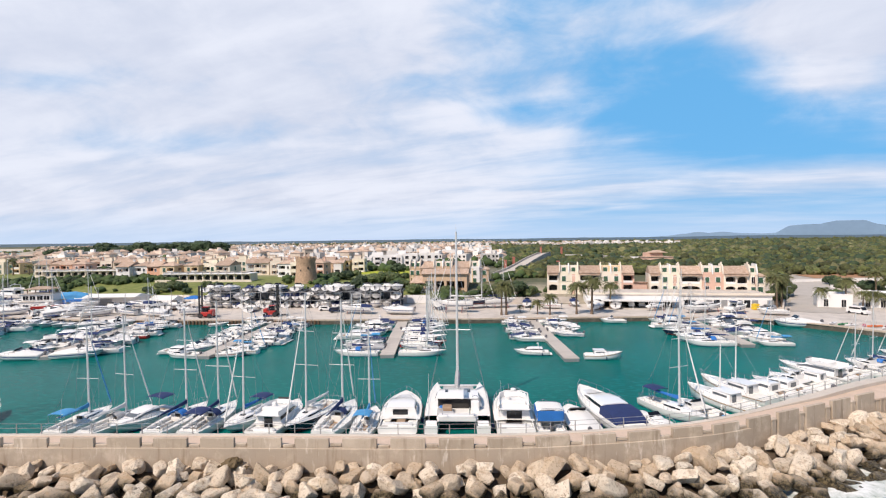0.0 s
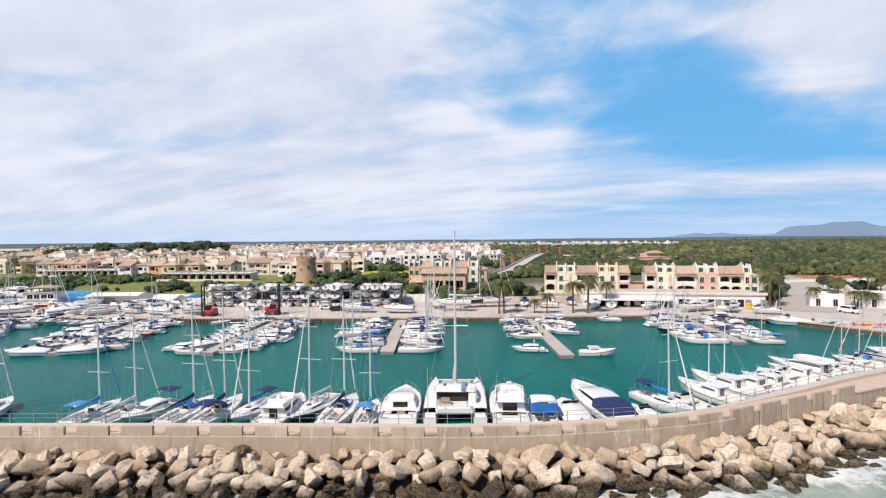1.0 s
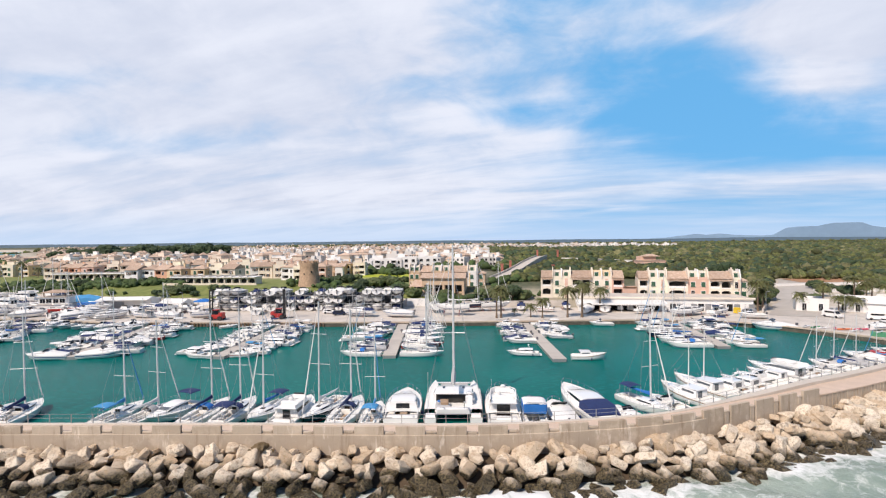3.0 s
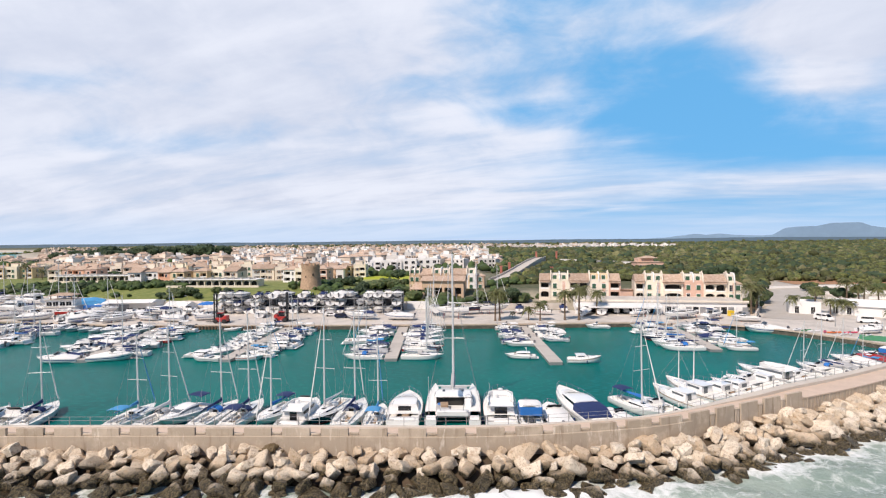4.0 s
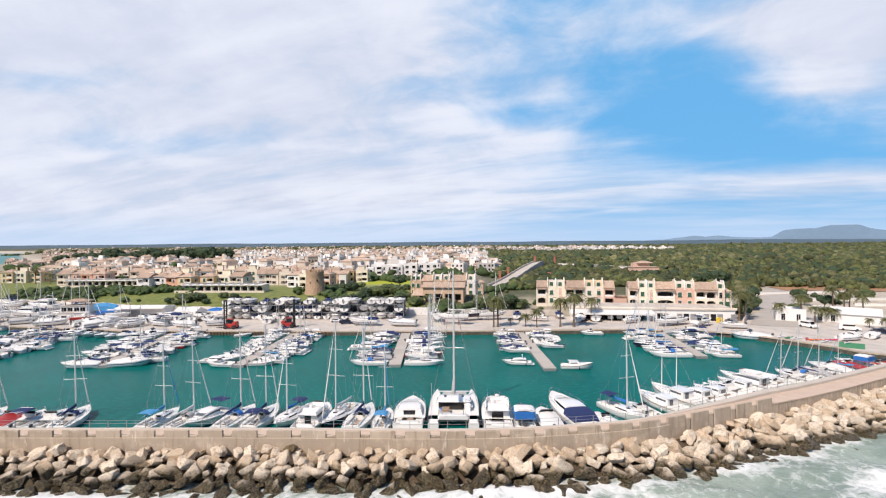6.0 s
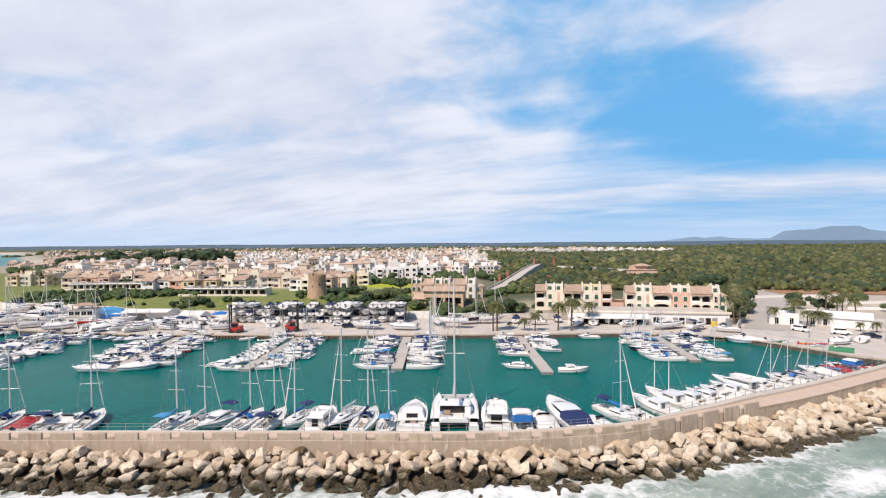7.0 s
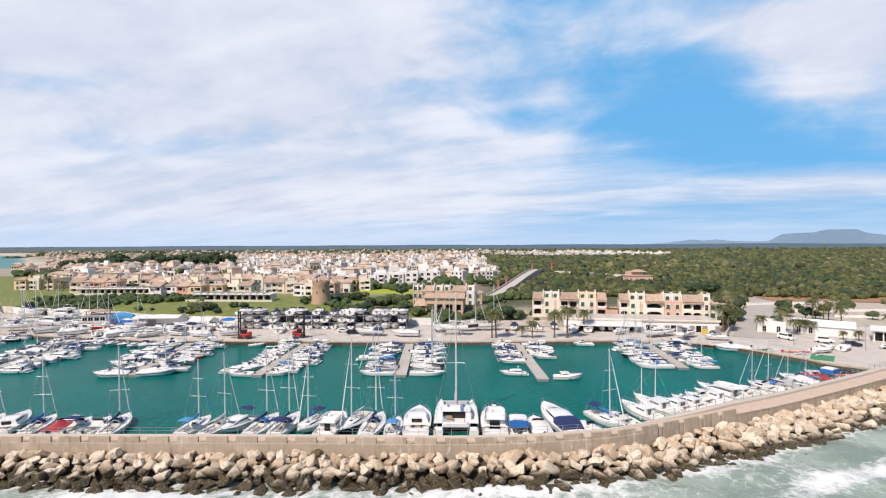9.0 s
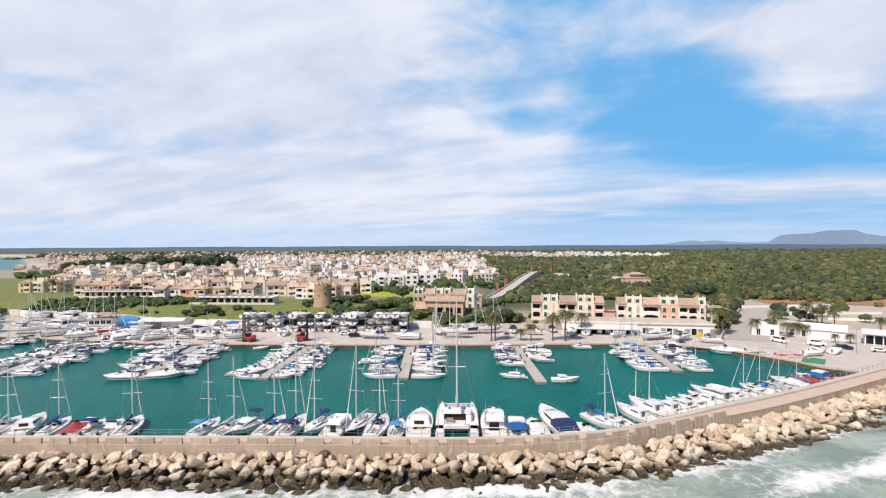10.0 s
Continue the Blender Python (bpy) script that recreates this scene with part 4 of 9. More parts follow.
while s < WALL_S[-1] - 1:
    p0, a0, n0 = wall_at(s)
    w = 7.2 + 0.9 * noise.noise((s * 0.2, 0, 0)) + 0.8 * sstep(30, 50, p0.x)
    o = 0.70 + rr.uniform(0, 0.3)
    while o < w + 1.2:
        p, a, n = wall_at(s + rr.uniform(-0.7, 0.7))
        low = o / w
        size = rr.uniform(0.46, 0.95) * (1.0 + 0.10 * low)
        if rr.random() < 0.18:
            size *= 1.15
        z = 2.12 - 0.35 * low - 2.75 * low ** 1.4 + rr.uniform(-0.40, 0.36) + (0.35 if rr.random() < 0.10 and o > 1.6 else 0)
        m = pose(p.x + n.x * o, p.y + n.y * o, z, rr.uniform(-38, 38), rr.uniform(-38, 38), rr.uniform(0, 360)) @ Matrix.Diagonal((size * rr.uniform(0.9, 1.3), size, size * rr.uniform(0.85, 1.15), 1))
        me = rr.choice(BOULDERS)
        if singles < 300 and abs(p.x - 5) < 45 and size > 0.60 and rr.random() < 0.8 and low < 0.95:
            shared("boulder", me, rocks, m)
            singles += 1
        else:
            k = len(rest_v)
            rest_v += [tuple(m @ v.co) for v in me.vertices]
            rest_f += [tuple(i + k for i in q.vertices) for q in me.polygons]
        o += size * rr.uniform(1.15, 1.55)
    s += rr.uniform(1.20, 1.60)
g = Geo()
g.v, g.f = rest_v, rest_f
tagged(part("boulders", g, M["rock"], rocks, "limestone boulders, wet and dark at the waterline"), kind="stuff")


# ---- boats: bow towards local +x, waterline at z = 0, origin amidships ----
def half_beam(u, B, stern, p=2.3):
    b = B / 2 * (stern + (1 - stern) * math.sin(min(u / 0.45, 1) * math.pi / 2))
    return b * (1 - max(0.0, (u - 0.45) / 0.55) ** p * 0.985)


def sheer(u, fs, fb):
    return fs + (fb - fs) * u ** 1.7


US = (0, 0.08, 0.2, 0.35, 0.5, 0.62, 0.74, 0.84, 0.92, 0.97, 1.0)


def hull(L, B, fs, fb, stern=0.8, rake=0.9, draft=0.35, p=2.3, lo=0.0, hi=1.0, grow=0.0):
    """The shell between two fractions of its height."""
    g, vs = Geo(), []
    prof = [(1.0, 1.0), (0.62, 0.97), (0.38, 0.86), (0.16, 0.55), (0.0, 0.0)]
    full = lo == 0.0 and hi == 1.0
    for u in US:
        b, zs = half_beam(u, B, stern, p) + grow, sheer(u, fs, fb)
        zk = -draft + (draft + 0.15) * max(0, (u - 0.7) / 0.3) ** 2
        if full:
            side = [(h, w) for h, w in prof]
        else:
            side = [(hi, 0), (lo, 0)]
            side = [(h, 0.97 + 0.03 * (h - 0.62) / 0.38 if h > 0.62 else 0.86 + 0.11 * (h - 0.38) / 0.24) for h, _ in side]
        row = []
        for h, w in side:
            x = -L / 2 + u * L - rake * (1 - h) * max(0, (u - 0.55) / 0.45)
            row.append((x, b * w, zk + (zs - zk) * h))
        vs.append(row)
    if full:
        rows = [p_ for row in vs for p_ in ([(x, y, z) for x, y, z in row] + [(x, -y, z) for x, y, z in row[-2::-1]])]
        g.rings(rows, 9, True, False, False)
    else:
        for sgn in (1, -1):
            g.rings([(x, sgn * y, z) for row in vs for x, y, z in row], 2, False, False, False)
    return g


def deck(L, B, fs, fb, stern=0.8, p=2.3, drop=0.05, u0=0.0, camber=0.06, hole=None):
    """The deck; hole: (from, to, half width) of the cockpit cut out of it, in fractions of the length."""
    us = [u for u in US if u >= u0]
    if hole:
        us = sorted({*us, hole[0], hole[1] - 1e-4, hole[1]})
    vs, fs_ = [], []
    for u in us:
        b, z = half_beam(u, B, stern, p) * 0.985, sheer(u, fs, fb) - drop
        x = -L / 2 + u * L
        inner = hole[2] if hole and hole[0] <= u < hole[1] else b * 0.5
        c = 0.0 if hole and hole[0] <= u < hole[1] else camber * b
        vs += [(x, b, z), (x, inner, z + c), (x, -inner, z + c), (x, -b, z)]
    for r in range(len(us) - 1):
        for i in range(3):
            if i == 1 and hole and hole[0] <= us[r] < hole[1] - 2e-4:
                continue
            a = r * 4 + i
            fs_.append((a, a + 1, a + 5, a + 4))
    return Geo().add(vs, fs_)


def shell(stations, inset=0.12, grow=0.0, lo=0.0, hi=1.0, caps=True):
    """A house lofted over stations (x, half width, base z, top z): sides lean in by inset, the roof edge is rounded. lo, hi: a band of it."""
    rows = []
    for x, w, z0, z1 in stations:
        h = z1 - z0
        if lo == 0 and hi == 1:
            prof = [(w, 0), (w - inset * h * 0.9, 0.86), (w - inset * h - 0.07, 0.97), ((w - inset * h) * 0.6, 1.0)]
        else:
            prof = [(w - inset * h * lo + grow, lo), (w - inset * h * hi + grow, hi)]
        rows.append([(x, a, z0 + h * b) for a, b in prof])
    g = Geo()
    if lo == 0 and hi == 1:
        vs = [q for row in rows for q in (row + [(x, -y, z) for x, y, z in row[::-1]])]
        return g.rings(vs, 8, caps, caps, True)
    for sgn in (1, -1):
        g.rings([(x, sgn * y, z) for row in rows for x, y, z in row], 2, False, False, False)
    return g


def screen(x0, w0, z0, x1, w1, z1, grow=0.012):
    """A raked windscreen pane across the house, with its thickness."""
    t = 0.03
    return Geo().add([(x0 + grow, w0, z0), (x0 + grow, -w0, z0), (x1 + grow, -w1, z1), (x1 + grow, w1, z1), (x0 - t, w0, z0), (x0 - t, -w0, z0), (x1 - t, -w1, z1), (x1 - t, w1, z1)],
                     [(0, 1, 2, 3), (7, 6, 5, 4), (0, 4, 5, 1), (1, 5, 6, 2), (2, 6, 7, 3), (3, 7, 4, 0)])


def rail_line(L, B, fs, fb, stern, p, u0, u1, h, n=6, r=0.022):
    """Pulpit or side rail on both sheers, joined round the bow when u1 is 1."""
    g = Geo()
    for sgn in (1, -1):
        pts = []
        for i in range(n + 1):
            u = u0 + (u1 - u0) * i / n
            pts.append(Vector((-L / 2 + u * L - 0.05, sgn * half_beam(u, B, stern, p) * 0.95, sheer(u, fs, fb))))
        g.pipe([q + Vector((0, 0, h)) for q in pts], r, 4)
        for q in pts:
            g.tube(q, q + Vector((0, 0, h)), r * 0.8, r * 0.8, 4)
    return g


def canopy(x0, x1, w, z, arch=0.25, t=0.05):
    """A stretched awning: a shallow arch with thickness."""
    n, vs = 8, []
    for x in (x0, (x0 * 3 + x1) / 4, (x0 + x1) / 2, (x0 + x1 * 3) / 4, x1):
        sag = -0.05 if x in (x0, x1) else 0
        top = [(x, w * math.cos(math.pi * i / n), z + sag + arch * math.sin(math.pi * i / n)) for i in range(n + 1)]
        vs += top + [(a, b * 0.97, c - t) for a, b, c in top[::-1]]
    return Geo().rings(vs, 2 * n + 2)


def hoops(xs, w, z0, z1, r=0.02):
    g = Geo()
    for x in xs:
        g.pipe([(x, w, z0), (x, w, z1), (x, w * 0.7, z1 + 0.15), (x, -w * 0.7, z1 + 0.15), (x, -w, z1), (x, -w, z0)], r, 4)
    return g


def well(x0, x1, w, z, h, floor, t=0.12):
    """Cockpit: a raised coaming round a sunken sole."""
    g = Geo()
    for y in (w, -w):
        g.box((x0 + x1) / 2, y, floor, x1 - x0, t, z + h - floor, 0, 0.04)
    g.box(x1 - t / 2, 0, floor, t, 2 * w - t, z + h - floor, 0, 0.04)
    g.box(x0 + t / 2, 0, floor, t, 2 * w - t, z + h * 0.4 - floor, 0, 0.04)
    for y in (w * 0.72, -w * 0.72):
        g.box((x0 + x1) / 2, y, floor, (x1 - x0) * 0.9, w * 0.45, (z - floor) * 0.75, 0, 0.05)
    return g


def outboard(x, y, z):
    g = Geo().box(x - 0.18, y, z + 0.05, 0.42, 0.32, 0.38, 0, 0.1)
    g.box(x - 0.16, y, z - 0.55, 0.15, 0.12, 0.65)
    return g


def sail_yacht(name, L, B, mast=1.28, cover="navy", hood="navy", bimini=None, hullm="gel", stripe="bluehull", jib="whitec", label="", nav=0.62, dark=False):
    fs, fb = 0.09 * L * 0.95 + 0.1, 0.125 * L * 0.9 + 0.15
    st, p = 0.72, 2.0
    t = thing(name, label, "sailing boat")
    part("hull", hull(L, B, fs, fb, st, 1.3, 0.5, p), M[hullm], t, "", True)
    part("waterline_stripe", hull(L, B, fs, fb, st, 1.3, 0.5, p, 0.33, 0.40, 0.012), M[stripe], t)
    part("deck", deck(L, B, fs, fb, st, p, hole=(0.06, 0.43, 0.25 * B)), M["deck"], t)
    za = sheer(0.5, fs, fb) - 0.02
    cab = [(-0.06 * L, 0.30 * B, za, za + 0.50), (0.06 * L, 0.29 * B, za, za + 0.50), (0.18 * L, 0.22 * B, za + 0.03, za + 0.42), (0.29 * L, 0.10 * B, za + 0.10, za + 0.24)]
    part("coachroof", shell(cab, 0.35), M["gel"], t, "", True)
    part("cabin_window", shell(cab[:3], 0.35, 0.014, 0.35, 0.75), M["glass"], t, "dark tinted cabin windows")
    part("hatch", Geo().box(0.12 * L, 0, za + 0.47, 0.55, 0.55, 0.06, 0, 0.03), M["glass"], t)
    part("cockpit", well(-0.44 * L, -0.07 * L, 0.25 * B, fs, 0.22, fs - 0.5), M["deck"], t, "pale moulded cockpit with side benches")
    # brown floor makes the cockpit look deeper and shaded
    part("cockpit_sole", Geo().box(-0.255 * L, 0, fs - 0.56, 0.37 * L, 0.5 * B, 0.06), M["teak"], t, "teak-brown cockpit floor, darkened to read as a shaded recess")
    part("companionway", Geo().box(-0.062 * L, 0, za - 0.1, 0.03, 0.62, 0.58), M["dark"], t, "dark companionway")
    wheel = Geo()
    for i in range(12):
        a, b = 2 * math.pi * i / 12, 2 * math.pi * (i + 1) / 12
        wheel.tube((-0.36 * L, 0.42 * math.cos(a), fs + 0.55 + 0.42 * math.sin(a)), (-0.36 * L, 0.42 * math.cos(b), fs + 0.55 + 0.42 * math.sin(b)), 0.02, 0.02, 4)
    wheel.box(-0.345 * L, 0, fs - 0.3, 0.2, 0.2, 0.9, 0, 0.04)
    part("steering_wheel", wheel, M["steel"], t)
    H, mx = mast * L, 0.10 * L
    md = part("mast", Geo().tube((mx, 0, za), (mx - 0.012 * H, 0, za + H), 0.125, 0.085, 8), M["alu"], t, "tall pale aluminium mast")
    sp = Geo()
    for f, w in ((0.42, 0.42), (0.70, 0.30)):
        sp.tube((mx - 0.15, w * B, za + f * H), (mx - 0.15, -w * B, za + f * H), 0.035, 0.035, 4)
    sp.box(mx - 0.012 * H, 0, za + H, 0.5, 0.06, 0.04)
    sp.tube((mx - 0.2, 0, za + H), (mx - 0.2, 0, za + H + 0.8), 0.014, 0.008, 4)
    part("spreader", sp, M["alu"], md)
    rg = Geo()
    for sgn in (1, -1):
        ch = (mx - 0.3, sgn * 0.46 * B, za)
        rg.pipe([ch, (mx - 0.15, sgn * 0.42 * B, za + 0.42 * H), (mx - 0.15, sgn * 0.30 * B, za + 0.70 * H), (mx, 0, za + 0.96 * H)], 0.014, 3)
        rg.tube((mx - 0.4, sgn * 0.45 * B, za), (mx, 0, za + 0.42 * H), 0.012, 0.012, 3)
        rg.tube((-L / 2 + 0.1, sgn * 0.3 * B, fs), (-L / 2 + 1.6, 0, fs + 0.3 * H), 0.012, 0.012, 3)
    rg.tube((-L / 2 + 1.6, 0, fs + 0.3 * H), (mx - 0.02 * H, 0, za + H), 0.012, 0.012, 3)
    part("rigging", rg, M["rope"], t)
    bow = (L / 2 - 0.15, 0, fb)
    top = Vector((mx + 0.1, 0, za + 0.94 * H))
    b0 = Vector(bow) + Vector((0, 0, 0.4))
    part("furled_jib", Geo().tube(b0, b0.lerp(top, 0.08), 0.05, 0.10, 6).tube(b0.lerp(top, 0.08), b0.lerp(top, 0.85), 0.10, 0.045, 6).tube(b0.lerp(top, 0.85), top, 0.02, 0.02, 4), M[jib], t, "furled headsail on the forestay")
    zb = za + 1.25
    bl = mx + 0.40 * L
    part("boom", Geo().tube((mx, 0, zb), (mx - bl, 0, zb + 0.12), 0.06, 0.06, 6), M["alu"], t)
    sc = []
    for f, hh, ww in ((0, 0.55, 0.12), (0.06, 0.40, 0.15), (0.35, 0.26, 0.15), (0.8, 0.18, 0.12), (1, 0.10, 0.07)):
        x = mx - 0.08 - (bl - 0.3) * f
        sc += [(x, ww * 0.5, zb - 0.08), (x, ww, zb + 0.08), (x, ww * 0.4, zb + hh), (x, -ww * 0.4, zb + hh), (x, -ww, zb + 0.08), (x, -ww * 0.5, zb - 0.08)]
    part("sail_cover", Geo().rings(sc, 6), M[cover], t, "canvas cover over the stowed mainsail", True)
    pul = rail_line(L, B, fs, fb, st, p, 0.86, 1.0, 0.62, 3)
    part("pulpit", pul, M["steel"], t)
    part("lifeline", rail_line(L, B, fs, fb, st, p, 0.05, 0.86, 0.6, 7, 0.012), M["steel"], t)
    push = Geo().pipe([(-L / 2 + 0.9, 0.34 * B, fs + 0.62), (-L / 2 + 0.1, 0.30 * B, fs + 0.62), (-L / 2 + 0.1, -0.30 * B, fs + 0.62), (-L / 2 + 0.9, -0.34 * B, fs + 0.62)], 0.022, 4)
    for y in (0.30 * B, -0.30 * B):
        push.tube((-L / 2 + 0.1, y, fs), (-L / 2 + 0.1, y, fs + 0.62), 0.022, 0.022, 4)
    part("pushpit", push, M["steel"], t)
    if hood:
        part("sprayhood", canopy(-0.11 * L, 0.0 * L, 0.27 * B, za + 0.35, 0.68, 0.05), M[hood], t, "canvas sprayhood over the companionway", True)
    if bimini:
        part("bimini", canopy(-0.42 * L, -0.19 * L, 0.30 * B, fs + 1.75, 0.22), M[bimini], t, "canvas bimini awning over the cockpit", True)
        part("bimini_frame", hoops((-0.41 * L, -0.30 * L, -0.2 * L), 0.30 * B, fs, fs + 1.72), M["steel"], t)
    return t


def motor_cruiser(name, L, B, fly=True, cover=None, arch=True, hullm="gel", glassm="glass", label="", bimini=None, aft=0.20):
    fs, fb = 0.10 * L + 0.05, 0.155 * L
    st, p = 0.9, 2.6
    t = thing(name, label, "motor boat")
    part("hull", hull(L, B, fs, fb, st, 1.5, 0.4, p), M[hullm], t, "", True)
    part("rub_strake", hull(L, B, fs, fb, st, 1.5, 0.4, p, 0.80, 0.85, 0.02), M["gals"], t)
    part("waterline_stripe", hull(L, B, fs, fb, st, 1.5, 0.4, p, 0.30, 0.37, 0.012), M["bluehull"], t)
    part("deck", deck(L, B, fs, fb, st, p, 0.04, 0.2), M["deck"], t)
    part("cockpit", well(-0.48 * L, (0.02 - aft) * L, 0.42 * B, fs - 0.05, 0.12, fs - 0.5), M["deck"], t, "open aft cockpit with benches")
    # shade of the cockpit well is put into this brown floor colour
    part("cockpit_sole", Geo().box(-0.33 * L, 0, fs - 0.56, 0.30 * L, 0.8 * B, 0.06), M["teak"], t, "teak-brown cockpit floor, darkened to read as a shaded recess")
    part("sunpad", Geo().box(-0.43 * L, 0, fs - 0.5, 0.09 * L, 0.66 * B, 0.62, 0, 0.12), M["whitec"], t, "cushioned stern seat", True)
    part("transom_gate", Geo().box(-0.475 * L, 0.30 * B, 0.4, 0.10, 0.16 * B, fs - 0.3, 0, 0.03), M["grey"], t)
    if aft < 0.25:
        part("cockpit_cushion", Geo().box(-0.26 * L, 0.27 * B, fs - 0.12, 0.12 * L, 0.16 * B, 0.14, 0, 0.05), M["gel2"], t, "cream cockpit cushion", True)
    if aft < 0.25:
        part("cockpit_table", Geo().box(-0.33 * L, -0.05 * B, fs - 0.5, 0.07 * L, 0.2 * B, 0.55, 0, 0.04), M["teak"], t)
    for y, xx in ((0.5 * B + 0.06, -0.3), (-0.5 * B - 0.07, -0.15)):
        part("fender", Geo().lathe(xx * L, y, [(0.02, 0.15), (0.13, 0.28), (0.14, 0.72), (0.10, 0.84), (0.02, 0.92)], 8), M["navy"], t, "", True)
    part("swim_platform", Geo().box(-L / 2 - 0.35, 0, 0.32, 0.9, B * 0.8, 0.10, 0, 0.04), M["deck"], t, "pale bathing platform")
    za = sheer(0.45, fs, fb) - 0.05
    hh = 1.15 if fly else 1.0
    cab = [(-aft * L, 0.40 * B, za - 0.1, za + hh), (-0.05 * L, 0.40 * B, za - 0.05, za + hh + 0.05), (0.08 * L, 0.36 * B, za, za + hh - 0.05), (0.20 * L, 0.28 * B, za + 0.1, za + 0.55), (0.36 * L, 0.13 * B, za + 0.25, za + 0.42)]
    part("superstructure", shell(cab, 0.22), M["gel"], t, "white moulded deckhouse", True)
    part("side_window", shell(cab[:4], 0.22, 0.016, 0.50, 0.80), M[glassm], t, "dark side windows")
    part("windscreen", screen(0.195 * L, 0.20 * B, za + 0.60, 0.095 * L, 0.26 * B, za + hh - 0.14, 0.06), M[glassm], t, "dark raked windscreen")
    part("saloon_door", Geo().box(-aft * L - 0.015, 0, fs - 0.4, 0.04, (0.36 if aft < 0.3 else 0.24) * B, za + hh * 0.72 - fs + 0.4), M[glassm], t, "dark glazed saloon door")
    zr = za + hh
    if fly:
        g = Geo()
        fl = [(-(aft + 0.04) * L, 0.36 * B), (-0.1 * L, 0.37 * B), (0.02 * L, 0.33 * B), (0.09 * L, 0.20 * B)]
        for sgn in (1, -1):
            for (xa, wa), (xb, wb) in zip(fl, fl[1:]):
                g.add([(xa, sgn * wa, zr - 0.02), (xb, sgn * wb, zr - 0.02), (xb, sgn * wb, zr + 0.5), (xa, sgn * wa, zr + 0.45), (xa, sgn * (wa - 0.08), zr - 0.02), (xb, sgn * (wb - 0.08), zr - 0.02), (xb, sgn * (wb - 0.08), zr + 0.5), (xa, sgn * (wa - 0.08), zr + 0.45)],
                      [(0, 1, 2, 3), (7, 6, 5, 4), (3, 2, 6, 7)])
        g.box(0.085 * L, 0, zr - 0.02, 0.10, 0.40 * B, 0.52, 0, 0.03)
        g.box(0.01 * L - aft * 0.7 * L, 0, zr - 0.03, (aft + 0.02) * L, 0.74 * B, 0.06)
        part("flybridge", g, M["gel"], t, "white flybridge coaming", True)
        part("helm_seat", Geo().box(-0.05 * L, 0.12 * B, zr, 0.5, 0.5, 0.55, 0, 0.1).box(-0.18 * L, 0, zr, 0.6, 0.6 * B, 0.42, 0, 0.08), M["whitec"], t, "white cushioned flybridge seats")
        part("flybridge_screen", screen(0.10 * L, 0.18 * B, zr + 0.48, 0.08 * L, 0.16 * B, zr + 0.75), M[glassm], t)
        zr += 0.5
    if arch:
        x = -0.19 * L
        part("radar_arch", Geo().pipe([(x - 0.3, 0.37 * B, zr - 0.5), (x, 0.34 * B, zr + 0.75), (x + 0.1, 0.2 * B, zr + 0.95), (x + 0.1, -0.2 * B, zr + 0.95), (x, -0.34 * B, zr + 0.75), (x - 0.3, -0.37 * B, zr - 0.5)], 0.07, 6), M["gel"], t)
        part("radar_dome", Geo().lathe(x + 0.1, 0, [(0.02, zr + 0.98), (0.27, zr + 1.0), (0.28, zr + 1.15), (0.16, zr + 1.24), (0.02, zr + 1.25)], 12), M["gel"], t, "", True)
        part("antenna", Geo().tube((x, 0.3 * B, zr + 0.7), (x - 0.3, 0.32 * B, zr + 2.2), 0.014, 0.008, 4), M["whitec"], t)
    part("bow_rail", rail_line(L, B, fs, fb, st, p, 0.45, 1.0, 0.65, 7), M["steel"], t, "stainless bow rail")
    if cover:
        part("cockpit_cover", Geo().rings([q for x, z in ((-0.47 * L, fs + 0.25), (-0.36 * L, fs + 0.95), (-0.20 * L, za + hh - 0.1)) for q in ((x, 0.43 * B, fs - 0.02), (x, 0.40 * B, z - 0.1), (x, 0.2 * B, z), (x, -0.2 * B, z), (x, -0.40 * B, z - 0.1), (x, -0.43 * B, fs - 0.02))], 6), M[cover], t, "taut canvas cockpit cover", True)
    if bimini:
        part("bimini", canopy(-0.42 * L, -0.2 * L, 0.38 * B, fs + 1.9, 0.18), M[bimini], t, "canvas awning over the cockpit", True)
        part("bimini_frame", hoops((-0.41 * L, -0.3 * L), 0.38 * B, fs, fs + 1.85), M["steel"], t)
    return t


